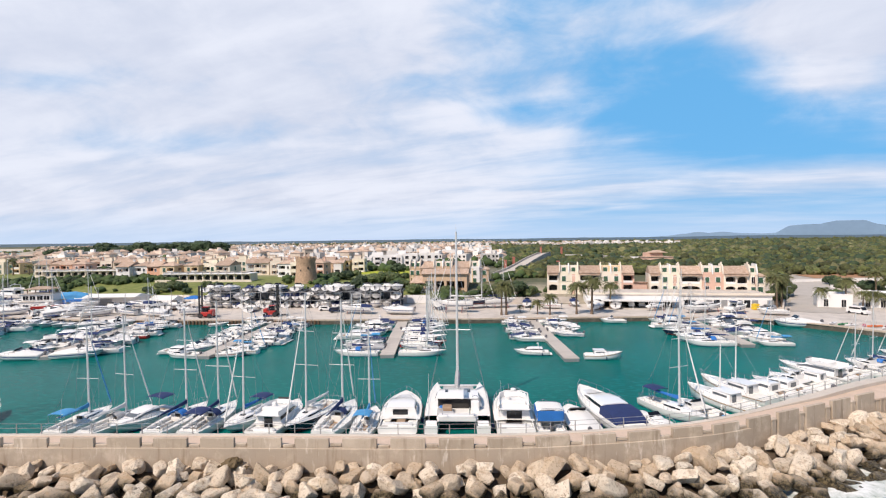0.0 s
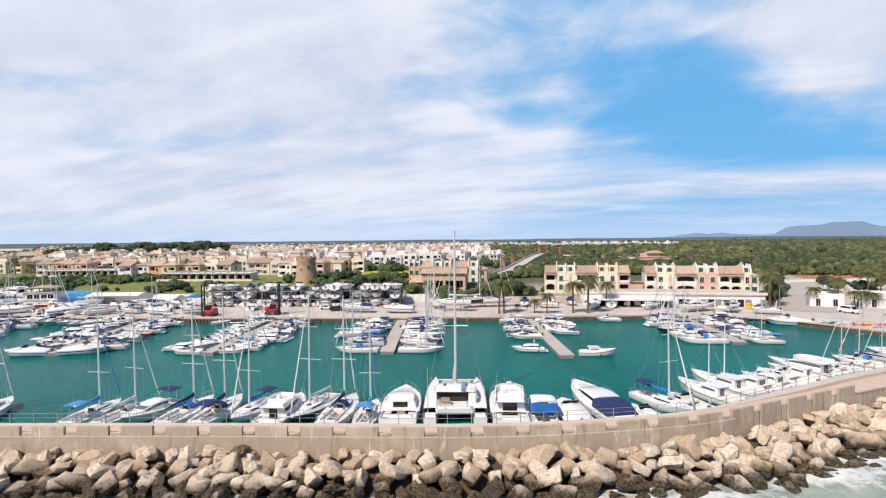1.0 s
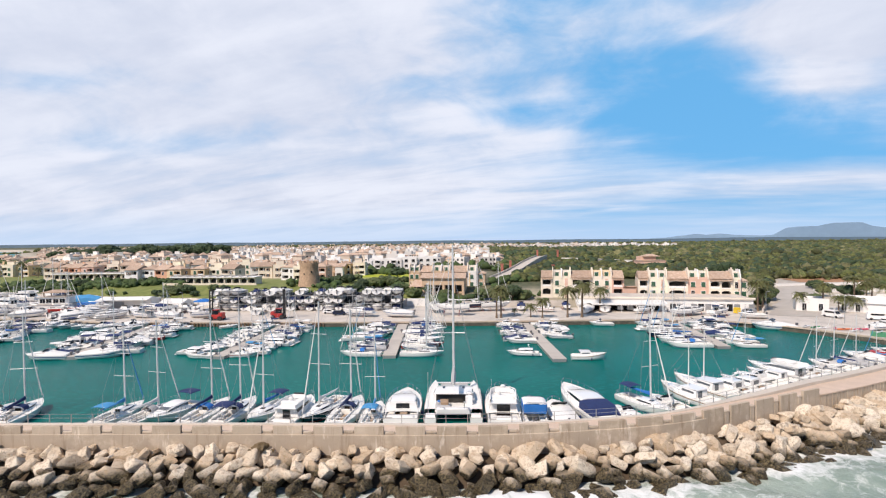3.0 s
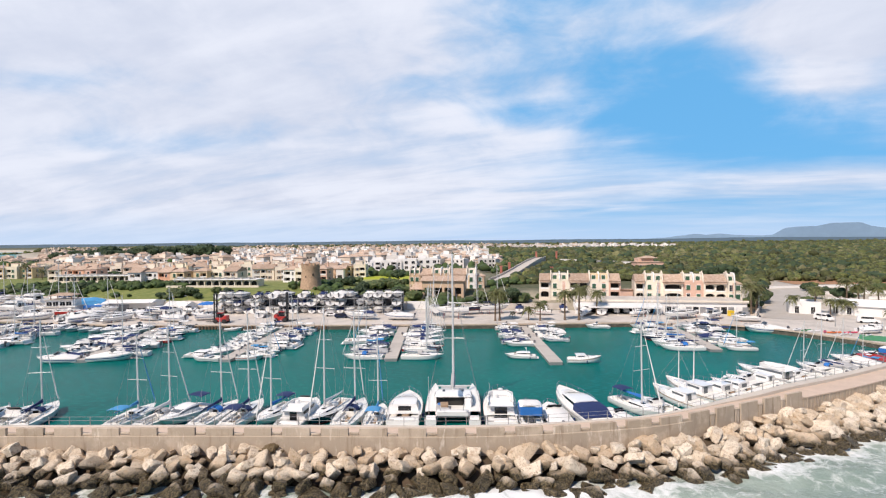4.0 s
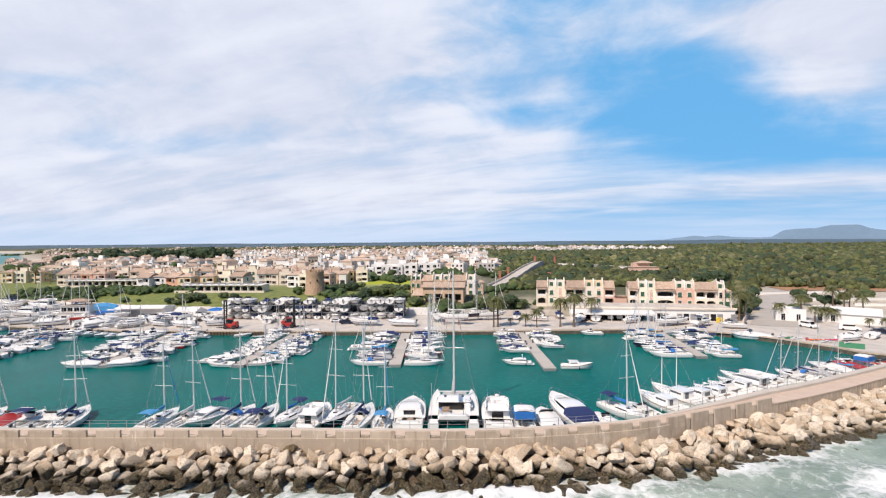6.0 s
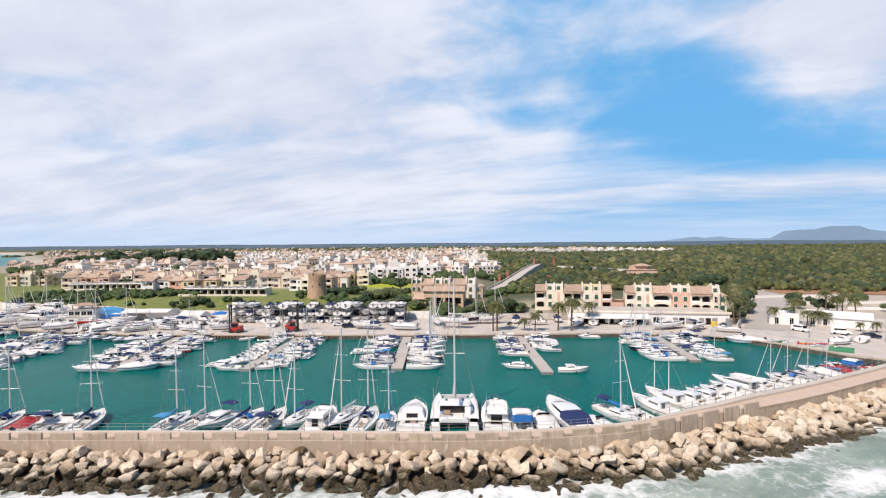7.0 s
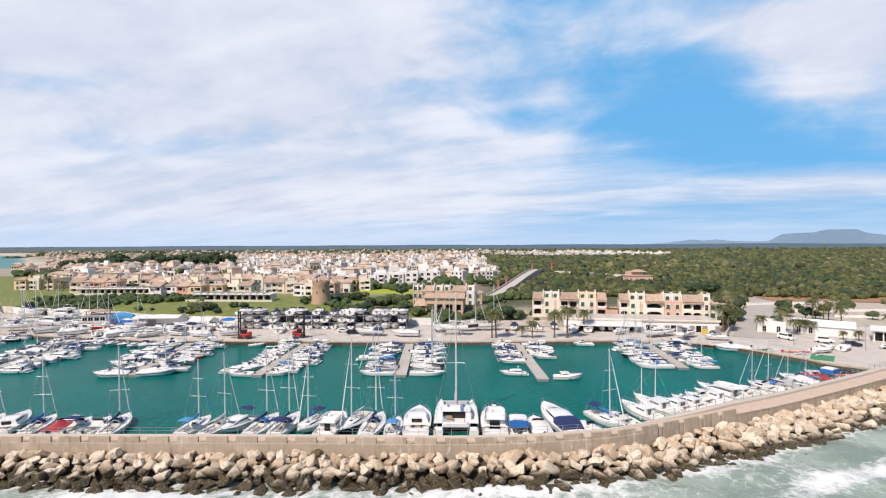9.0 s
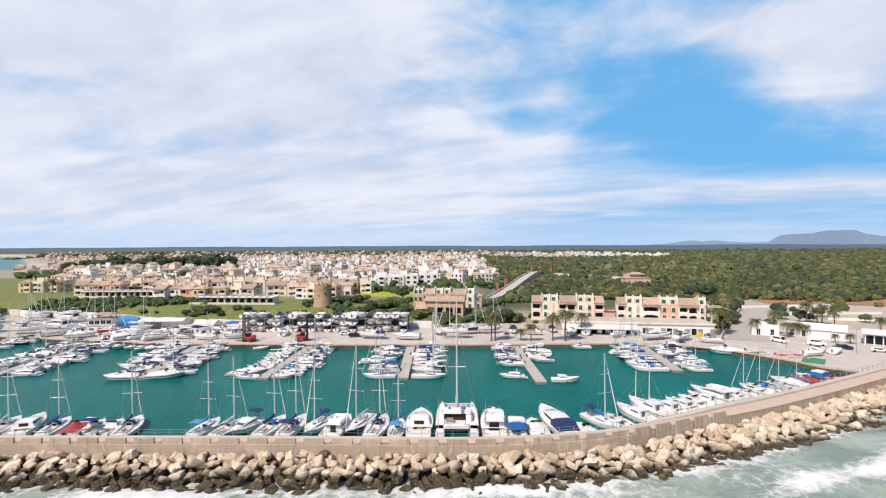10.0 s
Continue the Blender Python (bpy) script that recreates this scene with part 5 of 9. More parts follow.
def small_boat(name, L, B, cover=None, cuddy=True, console=False, bimini=None, hullm="gel", label="", stripe="bluehull", curtain=None):
    fs, fb = 0.72, 1.02
    st, p = 0.92, 3.1
    t = thing(name, label, "motor boat")
    part("hull", hull(L, B, fs, fb, st, 0.8, 0.25, p), M[hullm], t, "", True)
    part("hull_stripe", hull(L, B, fs, fb, st, 0.8, 0.25, p, 0.72, 0.82, 0.012), M[stripe], t)
    part("deck", deck(L, B, fs, fb, st, p, 0.03, 0.35 if not cover else 0.0), M["deck"], t)
    part("cockpit", well(-0.47 * L, 0.02 * L, 0.40 * B, fs - 0.02, 0.08, 0.15).box(-0.22 * L, 0, 0.12, 0.48 * L, 0.8 * B, 0.06), M["deck"], t, "open cockpit with benches")
    if cuddy:
        cab = [(0.0, 0.36 * B, fs, fs + 0.62), (0.10 * L, 0.34 * B, fs + 0.02, fs + 0.60), (0.22 * L, 0.24 * B, fs + 0.1, fs + 0.45), (0.34 * L, 0.1 * B, fs + 0.22, fs + 0.34)]
        part("cuddy", shell(cab, 0.3), M["gel"], t, "", True)
        part("cuddy_window", shell(cab[:3], 0.3, 0.012, 0.4, 0.8), M["glass"], t)
        part("windscreen", screen(0.06 * L, 0.30 * B, fs + 0.6, -0.01 * L, 0.26 * B, fs + 1.0), M["glass"], t)
    if console:
        part("console", Geo().box(-0.08 * L, 0, 0.15, 0.6, 0.7, 1.05, 0, 0.08), M["gel"], t)
        part("windscreen", screen(-0.08 * L + 0.25, 0.3, 1.2, -0.08 * L + 0.05, 0.26, 1.55), M["glass"], t)
        part("seat", Geo().box(-0.24 * L, 0, 0.15, 0.5, 0.9, 0.65, 0, 0.08), M["whitec"], t)
    part("outboard", outboard(-L / 2, 0, fs), M["engine"], t, "outboard engine on the transom")
    part("bow_rail", rail_line(L, B, fs, fb, st, p, 0.6, 1.0, 0.38, 4), M["steel"], t)
    if cover:
        vs = []
        for u, h in ((0.02, 0.12), (0.25, 0.42), (0.5, 0.62), (0.7, 0.4), (0.9, 0.12)):
            b, z, x = half_beam(u, B, st, p) * 1.02, sheer(u, fs, fb), -L / 2 + u * L
            vs += [(x, b, z - 0.12), (x, b, z + 0.03), (x, b * 0.45, z + h * 0.8), (x, 0, z + h), (x, -b * 0.45, z + h * 0.8), (x, -b, z + 0.03), (x, -b, z - 0.12)]
        part("boat_cover", Geo().rings(vs, 7), M[cover], t, "fitted canvas boat cover", True)
    if bimini:
        part("bimini", canopy(-0.38 * L, -0.05 * L, 0.4 * B, fs + 1.4, 0.15), M[bimini], t, "canvas bimini awning", True)
        part("bimini_frame", hoops((-0.37 * L, -0.06 * L), 0.4 * B, fs, fs + 1.37), M["steel"], t)
    if curtain:
        part("side_curtain", Geo().box(-0.385 * L, 0, fs + 0.55, 0.05, 0.78 * B, 0.82, 0, 0.01), M[curtain], t, "bright blue canvas curtain hung from the roof")
        for y in (0.41 * B, -0.41 * B):
            part("side_curtain", Geo().box(-0.21 * L, y, fs + 0.70, 0.33 * L, 0.04, 0.66, 0, 0.01), M[curtain], t, "bright blue canvas curtain hung from the roof")
    return t


def fishing_boat(name, L, B, label="", mast=True):
    fs, fb = 0.95, 1.75
    st, p = 0.75, 2.2
    t = thing(name, label, "fishing boat")
    part("hull", hull(L, B, fs, fb, st, 0.6, 0.4, p), M["gel"], t, "", True)
    part("rub_strake", hull(L, B, fs, fb, st, 0.6, 0.4, p, 0.86, 0.93, 0.03), M["teak"], t, "varnished rub strake")
    part("deck", deck(L, B, fs, fb, st, p, 0.15), M["deck"], t)
    part("cockpit", well(-0.46 * L, -0.24 * L, 0.36 * B, fs, 0.2, fs - 0.35), M["deck"], t)
    part("cockpit_sole", Geo().box(-0.36 * L, 0, fs - 0.12, 0.2 * L, 0.6 * B, 0.03), M["teak"], t, "worn timber cockpit floor")
    cab = [(-0.25 * L, 0.31 * B, fs - 0.1, fs + 1.02), (0.00 * L, 0.31 * B, fs - 0.05, fs + 1.12), (0.05 * L, 0.30 * B, fs, fs + 1.02), (0.11 * L, 0.28 * B, fs, fs + 0.72), (0.32 * L, 0.16 * B, fs + 0.2, fs + 0.66)]
    part("wheelhouse", shell(cab, 0.06), M["gel"], t, "white wheelhouse", True)
    part("side_window", shell([(-0.21 * L, 0.31 * B, fs - 0.1, fs + 1.03), (0.0, 0.31 * B, fs - 0.05, fs + 1.12)], 0.06, 0.014, 0.56, 0.80), M["smoke"], t)
    part("windscreen", screen(0.10 * L, 0.24 * B, fs + 0.77, 0.05 * L, 0.24 * B, fs + 1.04, 0.05), M["smoke"], t)
    part("aft_door", Geo().box(-0.25 * L - 0.012, 0.08 * B, fs - 0.2, 0.04, 0.20 * B, 1.08), M["smoke"], t)
    part("fender", Geo().lathe(-0.2 * L, 0.5 * B + 0.05, [(0.02, 0.15), (0.11, 0.25), (0.12, 0.6), (0.09, 0.72), (0.02, 0.78)], 8), M["whitec"], t, "", True)
    part("fender", Geo().lathe(0.05 * L, -0.5 * B - 0.06, [(0.02, 0.25), (0.11, 0.35), (0.12, 0.7), (0.09, 0.82), (0.02, 0.88)], 8), M["navy"], t, "", True)
    part("roof", Geo().box(-0.12 * L, 0, fs + 1.10, 0.30 * L, 0.60 * B, 0.06, 0, 0.04), M["gel"], t)
    if mast:
        part("mast", Geo().tube((-0.02 * L, 0, fs + 1.1), (-0.03 * L, 0, fs + 7.6), 0.08, 0.05, 6), M["whitec"], t)
        part("rigging", Geo().tube((0.48 * L, 0, fb), (-0.03 * L, 0, fs + 6.4), 0.012, 0.012, 3).tube((-0.48 * L, 0, fs), (-0.03 * L, 0, fs + 6.4), 0.012, 0.012, 3), M["rope"], t)
    part("bow_rail", rail_line(L, B, fs, fb, st, p, 0.4, 1.0, 0.55, 6), M["steel"], t)
    return t


def catamaran():
    L, B = 13.4, 7.1
    t = thing("sailing_catamaran", "large white sailing catamaran with open aft cockpit and furled sails", "catamaran")
    for sgn in (1, -1):
        g = hull(L, 1.75, 1.35, 1.95, 0.8, 0.5, 0.5, 2.6)
        g.v = [(x, y + sgn * 2.65, z) for x, y, z in g.v]
        part("hull", g, M["gel"], t, "", True)
        d = deck(L, 1.75, 1.35, 1.95, 0.8, 2.6, 0.0, 0.16)
        d.v = [(x, y + sgn * 2.65, z) for x, y, z in d.v]
        part("hull_deck", d, M["deck"], t)
        st = Geo()
        for i in range(4):
            st.box(-L / 2 + 0.1 + 0.42 * i, sgn * 2.65, 0.25, 0.45, 1.15, 0.28 * (i + 1) - 0.05, 0, 0.03)
        part("transom_steps", st, M["gel"], t, "moulded boarding steps")
        hw = Geo().box(1.0, sgn * 3.50, 0.95, 3.2, 0.05, 0.22)
        part("hull_window", hw, M["glass"], t)
    part("bridge_deck", Geo().box(-0.5, 0, 0.95, 8.0, 4.2, 0.45, 0, 0.1), M["gel"], t, "white bridge deck", True)
    part("cockpit_sole", Geo().box(-3.2, 0, 1.405, 3.6, 4.3, 0.03), M["deck"], t)
    part("aft_beam", Geo().box(-4.75, 0, 1.22, 0.7, 4.0, 0.62, 0, 0.12), M["gel"], t, "aft cockpit bench beam", True)
    cab = [(-1.6, 2.75, 1.4, 2.75), (0.2, 2.7, 1.42, 2.8), (1.6, 2.45, 1.45, 2.65), (2.6, 1.9, 1.5, 2.2), (3.3, 1.2, 1.55, 1.8)]
    part("saloon", shell(cab, 0.28), M["gel"], t, "white deck saloon", True)
    part("saloon_window", shell(cab[:4], 0.28, 0.02, 0.40, 0.82), M["glass"], t, "wrap-round dark saloon windows")
    part("saloon_door", Geo().box(-1.66, 0.2, 1.43, 0.10, 3.9, 1.16, 0, 0.01), M["dark"], t, "dark open saloon doorway")
    part("roof_overhang", Geo().rings([q for x, w, z in ((-2.15, 2.1, 2.74), (-2.0, 2.3, 2.78), (-1.5, 2.35, 2.8)) for q in ((x, w, z - 0.1), (x, w * 0.9, z), (x, -w * 0.9, z), (x, -w, z - 0.1), (x, -w * 0.9, z - 0.13), (x, w * 0.9, z - 0.13))], 6), M["gel"], t, "", True)
    part("roof_hatch", Geo().box(0.2, 1.25, 2.77, 0.9, 0.35, 0.05, 0, 0.02), M["glass"], t)
    part("roof_hatch", Geo().box(0.2, -1.25, 2.77, 0.9, 0.35, 0.05, 0, 0.02), M["glass"], t)
    part("cockpit_table", Geo().box(-3.1, 1.1, 1.43, 1.2, 1.0, 0.72, 0, 0.05), M["teak"], t)
    part("cockpit_cushion", Geo().box(-4.1, 1.2, 1.43, 0.6, 1.8, 0.45, 0, 0.1).box(-3.0, 1.9, 1.43, 1.6, 0.5, 0.45, 0, 0.1), M["grey"], t, "pale cockpit cushions", True)
    part("helm_seat", Geo().box(-2.4, -1.9, 1.43, 0.7, 0.9, 1.1, 0, 0.1), M["gel"], t)
    part("trampoline", Geo().box(4.6, 0, 1.62, 2.6, 3.7, 0.03), M["grey"], t, "grey net trampoline")
    part("cross_beam", Geo().tube((5.95, -2.7, 1.75), (5.95, 2.7, 1.75), 0.12, 0.12, 8), M["alu"], t)
    part("foredeck", Geo().box(3.4, 0, 1.25, 1.3, 4.0, 0.36, 0, 0.08), M["gel"], t, "", True)
    H, mx = 18.2, 1.2
    md = part("mast", Geo().tube((mx, 0, 2.6), (mx - 0.25, 0, 2.6 + H), 0.17, 0.11, 10), M["alu"], t, "tall white mast")
    part("spreader", Geo().tube((mx - 0.35, 1.5, 9.6), (mx - 0.15, 0, 9.6), 0.05, 0.05, 5).tube((mx - 0.35, -1.5, 9.6), (mx - 0.15, 0, 9.6), 0.05, 0.05, 5), M["alu"], md)
    part("masthead", Geo().box(mx - 0.25, 0, 2.6 + H, 0.9, 0.08, 0.06).tube((mx - 0.5, 0, 2.6 + H), (mx - 0.5, 0, 3.5 + H), 0.015, 0.01, 4), M["alu"], md)
    part("boom", Geo().tube((mx - 0.2, 0, 4.3), (-4.6, 0, 4.5), 0.11, 0.10, 8), M["alu"], t)
    sc = []
    for f, hh in ((0, 0.9), (0.08, 0.75), (0.5, 0.5), (1, 0.25)):
        x = mx - 0.3 - 5.2 * f
        sc += [(x, 0.1, 4.35), (x, 0.28, 4.5), (x, 0.12, 4.45 + hh), (x, -0.12, 4.45 + hh), (x, -0.28, 4.5), (x, -0.1, 4.35)]
    part("sail_bag", Geo().rings(sc, 6), M["grey"], t, "pale grey sail bag on the boom", True)
    part("furled_jib", Geo().tube((5.95, 0, 2.2), (mx + 0.1, 0, 18.5), 0.13, 0.06, 6), M["whitec"], t)
    rg = Geo()
    for sgn in (1, -1):
        rg.pipe([(-0.4, sgn * 3.4, 1.5), (mx - 0.35, sgn * 1.5, 9.6), (mx - 0.2, 0, 18.4)], 0.018, 3)
        rg.tube((-0.4, sgn * 3.4, 1.5), (mx - 0.1, 0, 17.5), 0.018, 0.018, 3)
    part("rigging", rg, M["rope"], t)
    ra = Geo()
    for sgn in (1, -1):
        pts = [Vector((x, sgn * (2.65 + 0.75 * (1 if x < 3 else 0.6)), 1.5 + 0.03 * x)) for x in (-4.6, -2.5, -0.5, 1.5, 3.5, 5.2)] + [Vector((6.4, sgn * 2.4, 1.9))]
        ra.pipe([q + Vector((0, 0, 0.62)) for q in pts], 0.02, 4)
        for q in pts:
            ra.tube(q, q + Vector((0, 0, 0.62)), 0.018, 0.018, 4)
    part("guard_rail", ra, M["steel"], t)
    part("davit", Geo().pipe([(-4.9, 1.5, 1.7), (-5.3, 1.5, 2.7), (-5.9, 1.5, 2.75)], 0.05, 5), M["steel"], t)
    part("davit", Geo().pipe([(-4.9, -1.3, 1.7), (-5.3, -1.3, 2.7), (-5.9, -1.3, 2.75)], 0.05, 5), M["steel"], t)
    part("cockpit_cushion", Geo().box(-2.5, 1.4, 1.43, 0.8, 1.2, 0.5, 0, 0.1), M["blue"], t, "blue cockpit cushion", True)
    part("helm_wheel", Geo().pipe([(-2.0, -1.9 + 0.4 * math.cos(0.63 * i), 2.55 + 0.4 * math.sin(0.63 * i)) for i in range(11)], 0.025, 4), M["steel"], t)
    part("flagstaff", Geo().tube((-5.2, -1.6, 1.7), (-5.6, -1.6, 4.2), 0.02, 0.02, 5).tube((-5.3, 2.9, 1.2), (-5.3, 2.9, 6.2), 0.03, 0.02, 5), M["alu"], t)
    return t


def place_boat(proto, x, y, heading, scale=1.0, used=set(), z=0.0, wide=None):
    """Puts a prototype at (x, y) or a copy of it; heading: degrees of the bow, counter-clockwise from +x."""
    m = place(x, y, z, heading, scale, wide or scale, scale)
    if proto.name in used:
        return copy_thing(proto, m)
    used.add(proto.name)
    proto.matrix_basis = m
    return proto


# ---- boats moored along the breakwater ----
SY = sail_yacht
yachts = {
    "skyb": SY("sailing_yacht", 9.2, 3.1, 1.25, "sky", None, "sky", jib="sky", label="white sailing yacht with light blue canvas awning"),
    "navyA": SY("sailing_yacht", 10.4, 3.4, 1.30, "navy", "navy", None, label="white sailing yacht with navy sail cover and sprayhood"),
    "navyB": SY("sailing_yacht", 11.2, 3.6, 1.30, "navy", "navy", "navy", label="white sailing yacht with navy bimini awning"),
    "dark": SY("sailing_yacht", 11.4, 3.6, 1.32, "whitec", "whitec", None, hullm="navyhull", stripe="redhull", label="dark-hulled sailing yacht with white covers"),
    "plain": SY("sailing_yacht", 9.8, 3.2, 1.28, "whitec", "grey", None, jib="whitec", label="white sailing yacht with pale sail cover"),
    "blueC": SY("sailing_yacht", 10.0, 3.3, 1.22, "blue", "navy", None, label="white sailing yacht with bright blue sail cover"),
}
yachts["navyC"] = SY("sailing_yacht", 10.2, 3.35, 1.26, "navy", "blue", None, jib="whitec", label="white sailing yacht with navy mainsail cover and blue hood")
yachts["redh"] = SY("sailing_yacht", 9.6, 3.2, 1.2, "whitec", "whitec", None, hullm="red", stripe="redhull", label="red-hulled sailing yacht laid up ashore")
yachts["bowto"] = SY("sailing_yacht", 9.8, 3.3, 1.28, "blue", None, "navy", label="white sailing yacht with blue sail cover and navy awning")
cruisers = {
    "exp": motor_cruiser("motor_cruiser", 12.2, 4.2, False, None, False, label="white express motor cruiser with raked hardtop"),
    "fly": motor_cruiser("motor_cruiser", 11.6, 3.9, True, None, True, label="white flybridge motor cruiser with dark saloon door", aft=0.27),
    "navyc": motor_cruiser("motor_cruiser", 13.6, 4.2, False, "navy", False, hullm="gel", label="sleek white sport cruiser with navy cockpit cover"),
    "trawl": motor_cruiser("motor_cruiser", 9.6, 3.4, False, None, True, label="white cabin cruiser with radar arch", aft=0.31),
    "flyb": motor_cruiser("motor_cruiser", 10.4, 3.6, True, None, True, bimini="navy", label="white flybridge cruiser with navy awning"),
}
cruisers["flyb2"] = motor_cruiser("motor_cruiser", 10.0, 3.7, True, None, False, label="white flybridge cruiser with high stainless rails", aft=0.30)
cruisers["hard"] = motor_cruiser("motor_cruiser", 8.6, 3.15, False, None, True, label="white cabin cruiser with pale hardtop", aft=0.23, glassm="smoke")
cruisers["hardn"] = motor_cruiser("motor_cruiser", 9.2, 3.2, False, None, False, label="white motor cruiser with hardtop and navy awning", aft=0.16, bimini="navy", glassm="smoke")
cruisers["flyw"] = motor_cruiser("motor_cruiser", 11.0, 3.7, True, None, False, label="broad white flybridge motor cruiser", aft=0.30, glassm="smoke")
llaut = fishing_boat("fishing_boat", 9.0, 3.2, "white fishing boat with wheelhouse and short mast")
llaut3 = fishing_boat("fishing_boat", 9.4, 3.2, "white fishing cruiser with tall steadying mast")
llaut2 = fishing_boat("fishing_boat", 8.0, 2.9, "small white fishing boat with wheelhouse", False)
smalls = {
    "bluecan": small_boat("motorboat", 5.9, 2.4, None, True, False, "whitec", label="small white motorboat with bright blue canopy curtains", curtain="blue"),
    "redc": small_boat("motorboat", 5.9, 2.4, "red", True, label="small white motorboat under a red canvas cover"),
    "greyw": small_boat("motorboat", 6.6, 2.5, "whitec", True, label="white speedboat under a taut white cover", stripe="gals"),
    "cover": small_boat("motorboat", 6.4, 2.55, "whitec", True, label="white motorboat under a white canvas cover"),
    "greyc": small_boat("motorboat", 5.8, 2.4, "grey", True, label="small motorboat under a grey canvas cover"),
    "navys": small_boat("motorboat", 5.6, 2.3, "navy", True, label="small motorboat under a navy canvas cover"),
    "open": small_boat("motorboat", 5.9, 2.45, None, True, label="small white motorboat with cuddy cabin", stripe="gals"),
    "cons": small_boat("motorboat", 5.3, 2.2, None, False, True, label="small white open boat with centre console", stripe="redhull"),
    "bim": small_boat("motorboat", 5.9, 2.4, None, False, True, "whitec", label="white open boat with pale bimini", stripe="bluehull"),
    "nbim": small_boat("motorboat", 5.7, 2.35, None, True, False, "navy", label="small white motorboat with navy bimini"),
}
cat = catamaran()
place_boat(cat, -0.7, 64.4, 90, 1.08)


def moor(proto, sx, sy, bx, by, scale=1.0, off=0.0, beam=1.0):
    """Stern at (sx, sy), bow towards (bx, by)."""
    h = math.atan2(by - sy, bx - sx)
    L = proto["length"] * scale
    x, y = sx + math.cos(h) * (L / 2 + off), sy + math.sin(h) * (L / 2 + off)
    return place_boat(proto, x, y, math.degrees(h), scale, wide=scale * beam)


for table in (yachts, cruisers, smalls, {"a": llaut, "b": llaut2, "c": llaut3}):
    for ob in table.values():
        hull_ob = [c for c in ob.children if c.name.startswith("hull")][0]
        ob["length"] = max(v.co.x for v in hull_ob.data.vertices) * 2

# stern to the dock: stern point, a point ahead of the bow, scale
ROW = [
    (yachts["skyb"], -11.2, 56.6, -10.7, 70.0, 0.92), (yachts["navyA"], -15.2, 56.6, -13.6, 70.0, 1.0), (cruisers["flyb2"], -22.0, 56.4, -20.6, 70.0, 1.0),
    (yachts["navyB"], -30.0, 56.4, -28.8, 70.0, 0.92), (yachts["navyC"], -34.1, 56.4, -32.2, 70.0, 0.98),
    (yachts["plain"], -41.6, 56.2, -38.2, 70.0, 0.95), (yachts["skyb"], -45.5, 56.2, -44.0, 70, 1.02),
    (yachts["navyA"], -57.6, 56.0, -60.6, 70, 0.95), (smalls["open"], -61.4, 56.6, -62.4, 70, 1.2), (smalls["nbim"], -64.4, 56.6, -66.0, 70, 1.2), (smalls["redc"], -67.4, 56.6, -69.0, 70, 1.2),
    (yachts["blueC"], -71.0, 56.0, -73.6, 70.0, 0.92), (cruisers["exp"], -75.6, 56.0, -79.2, 68, 0.85), (yachts["plain"], -80.2, 56.0, -83.6, 70, 1.0), (cruisers["flyb"], -85.0, 56.0, -88.6, 70, 1.0),
    (cruisers["exp"], -7.2, 56.4, -7.5, 70.0, 1.12), (cruisers["fly"], 5.6, 56.6, 5.9, 70.0, 1.08), (smalls["bluecan"], 9.4, 57.0, 9.8, 70.0, 1.35),
    (smalls["cover"], 13.4, 57.2, 12.6, 67.0, 1.25), (cruisers["navyc"], 18.2, 57.4, 15.3, 71.5, 1.0),
    (smalls["open"], 29.4, 62.8, 27.2, 68.5, 0.90), (llaut, 34.6, 64.4, 30.6, 72.6, 1.05),
    # along the curve of the wall
    (llaut3, 38.6, 67.6, 35.0, 75.0, 1.10), (cruisers["hard"], 42.4, 69.6, 38.6, 76.6, 0.98), (cruisers["hard"], 45.9, 71.5, 42.0, 78.4, 0.92), (smalls["open"], 48.9, 73.1, 45.2, 79.6, 1.15),
    (llaut2, 51.8, 74.7, 47.8, 81.5, 0.98), (cruisers["flyw"], 55.6, 76.5, 51.6, 84.0, 0.98), (cruisers["exp"], 59.6, 78.6, 55.6, 85.8, 0.74), (yachts["plain"], 63.2, 80.6, 59.0, 88.0, 0.74),
    (smalls["open"], 66.0, 82.2, 62.0, 89.0, 1.1), (yachts["navyC"], 68.8, 83.8, 64.6, 91.0, 0.76), (smalls["greyc"], 71.6, 85.4, 67.6, 92.0, 1.15), (yachts["plain"], 74.3, 86.9, 70.2, 94.0, 0.70),
    (smalls["cover"], 76.9, 88.4, 73.0, 95.0, 1.05), (yachts["skyb"], 79.4, 89.8, 75.4, 96.6, 0.62), (smalls["redc"], 81.9, 91.2, 78.0, 98.0, 0.95), (smalls["bluecan"], 84.2, 92.6, 80.6, 99.0, 0.95),
]
for proto, sx, sy, bx, by, sc in ROW:
    moor(proto, sx, sy, bx, by, sc, beam=1.10)
# bow to the dock: their sterns point out into the basin
for proto, sx, sy, bx, by, sc in [(yachts["bowto"], 23.4, 69.2, 27.2, 60.8, 0.96), (yachts["dark"], -16.9, 67.6, -19.6, 56.6, 0.94), (yachts["bowto"], -24.6, 66.4, -26.6, 56.8, 0.95),
                                  (cruisers["hardn"], -36.9, 65.4, -39.2, 56.8, 0.95), (smalls["greyw"], 20.2, 64.0, 22.4, 58.8, 1.0)]:
    moor(proto, sx, sy, bx, by, sc, beam=1.10)
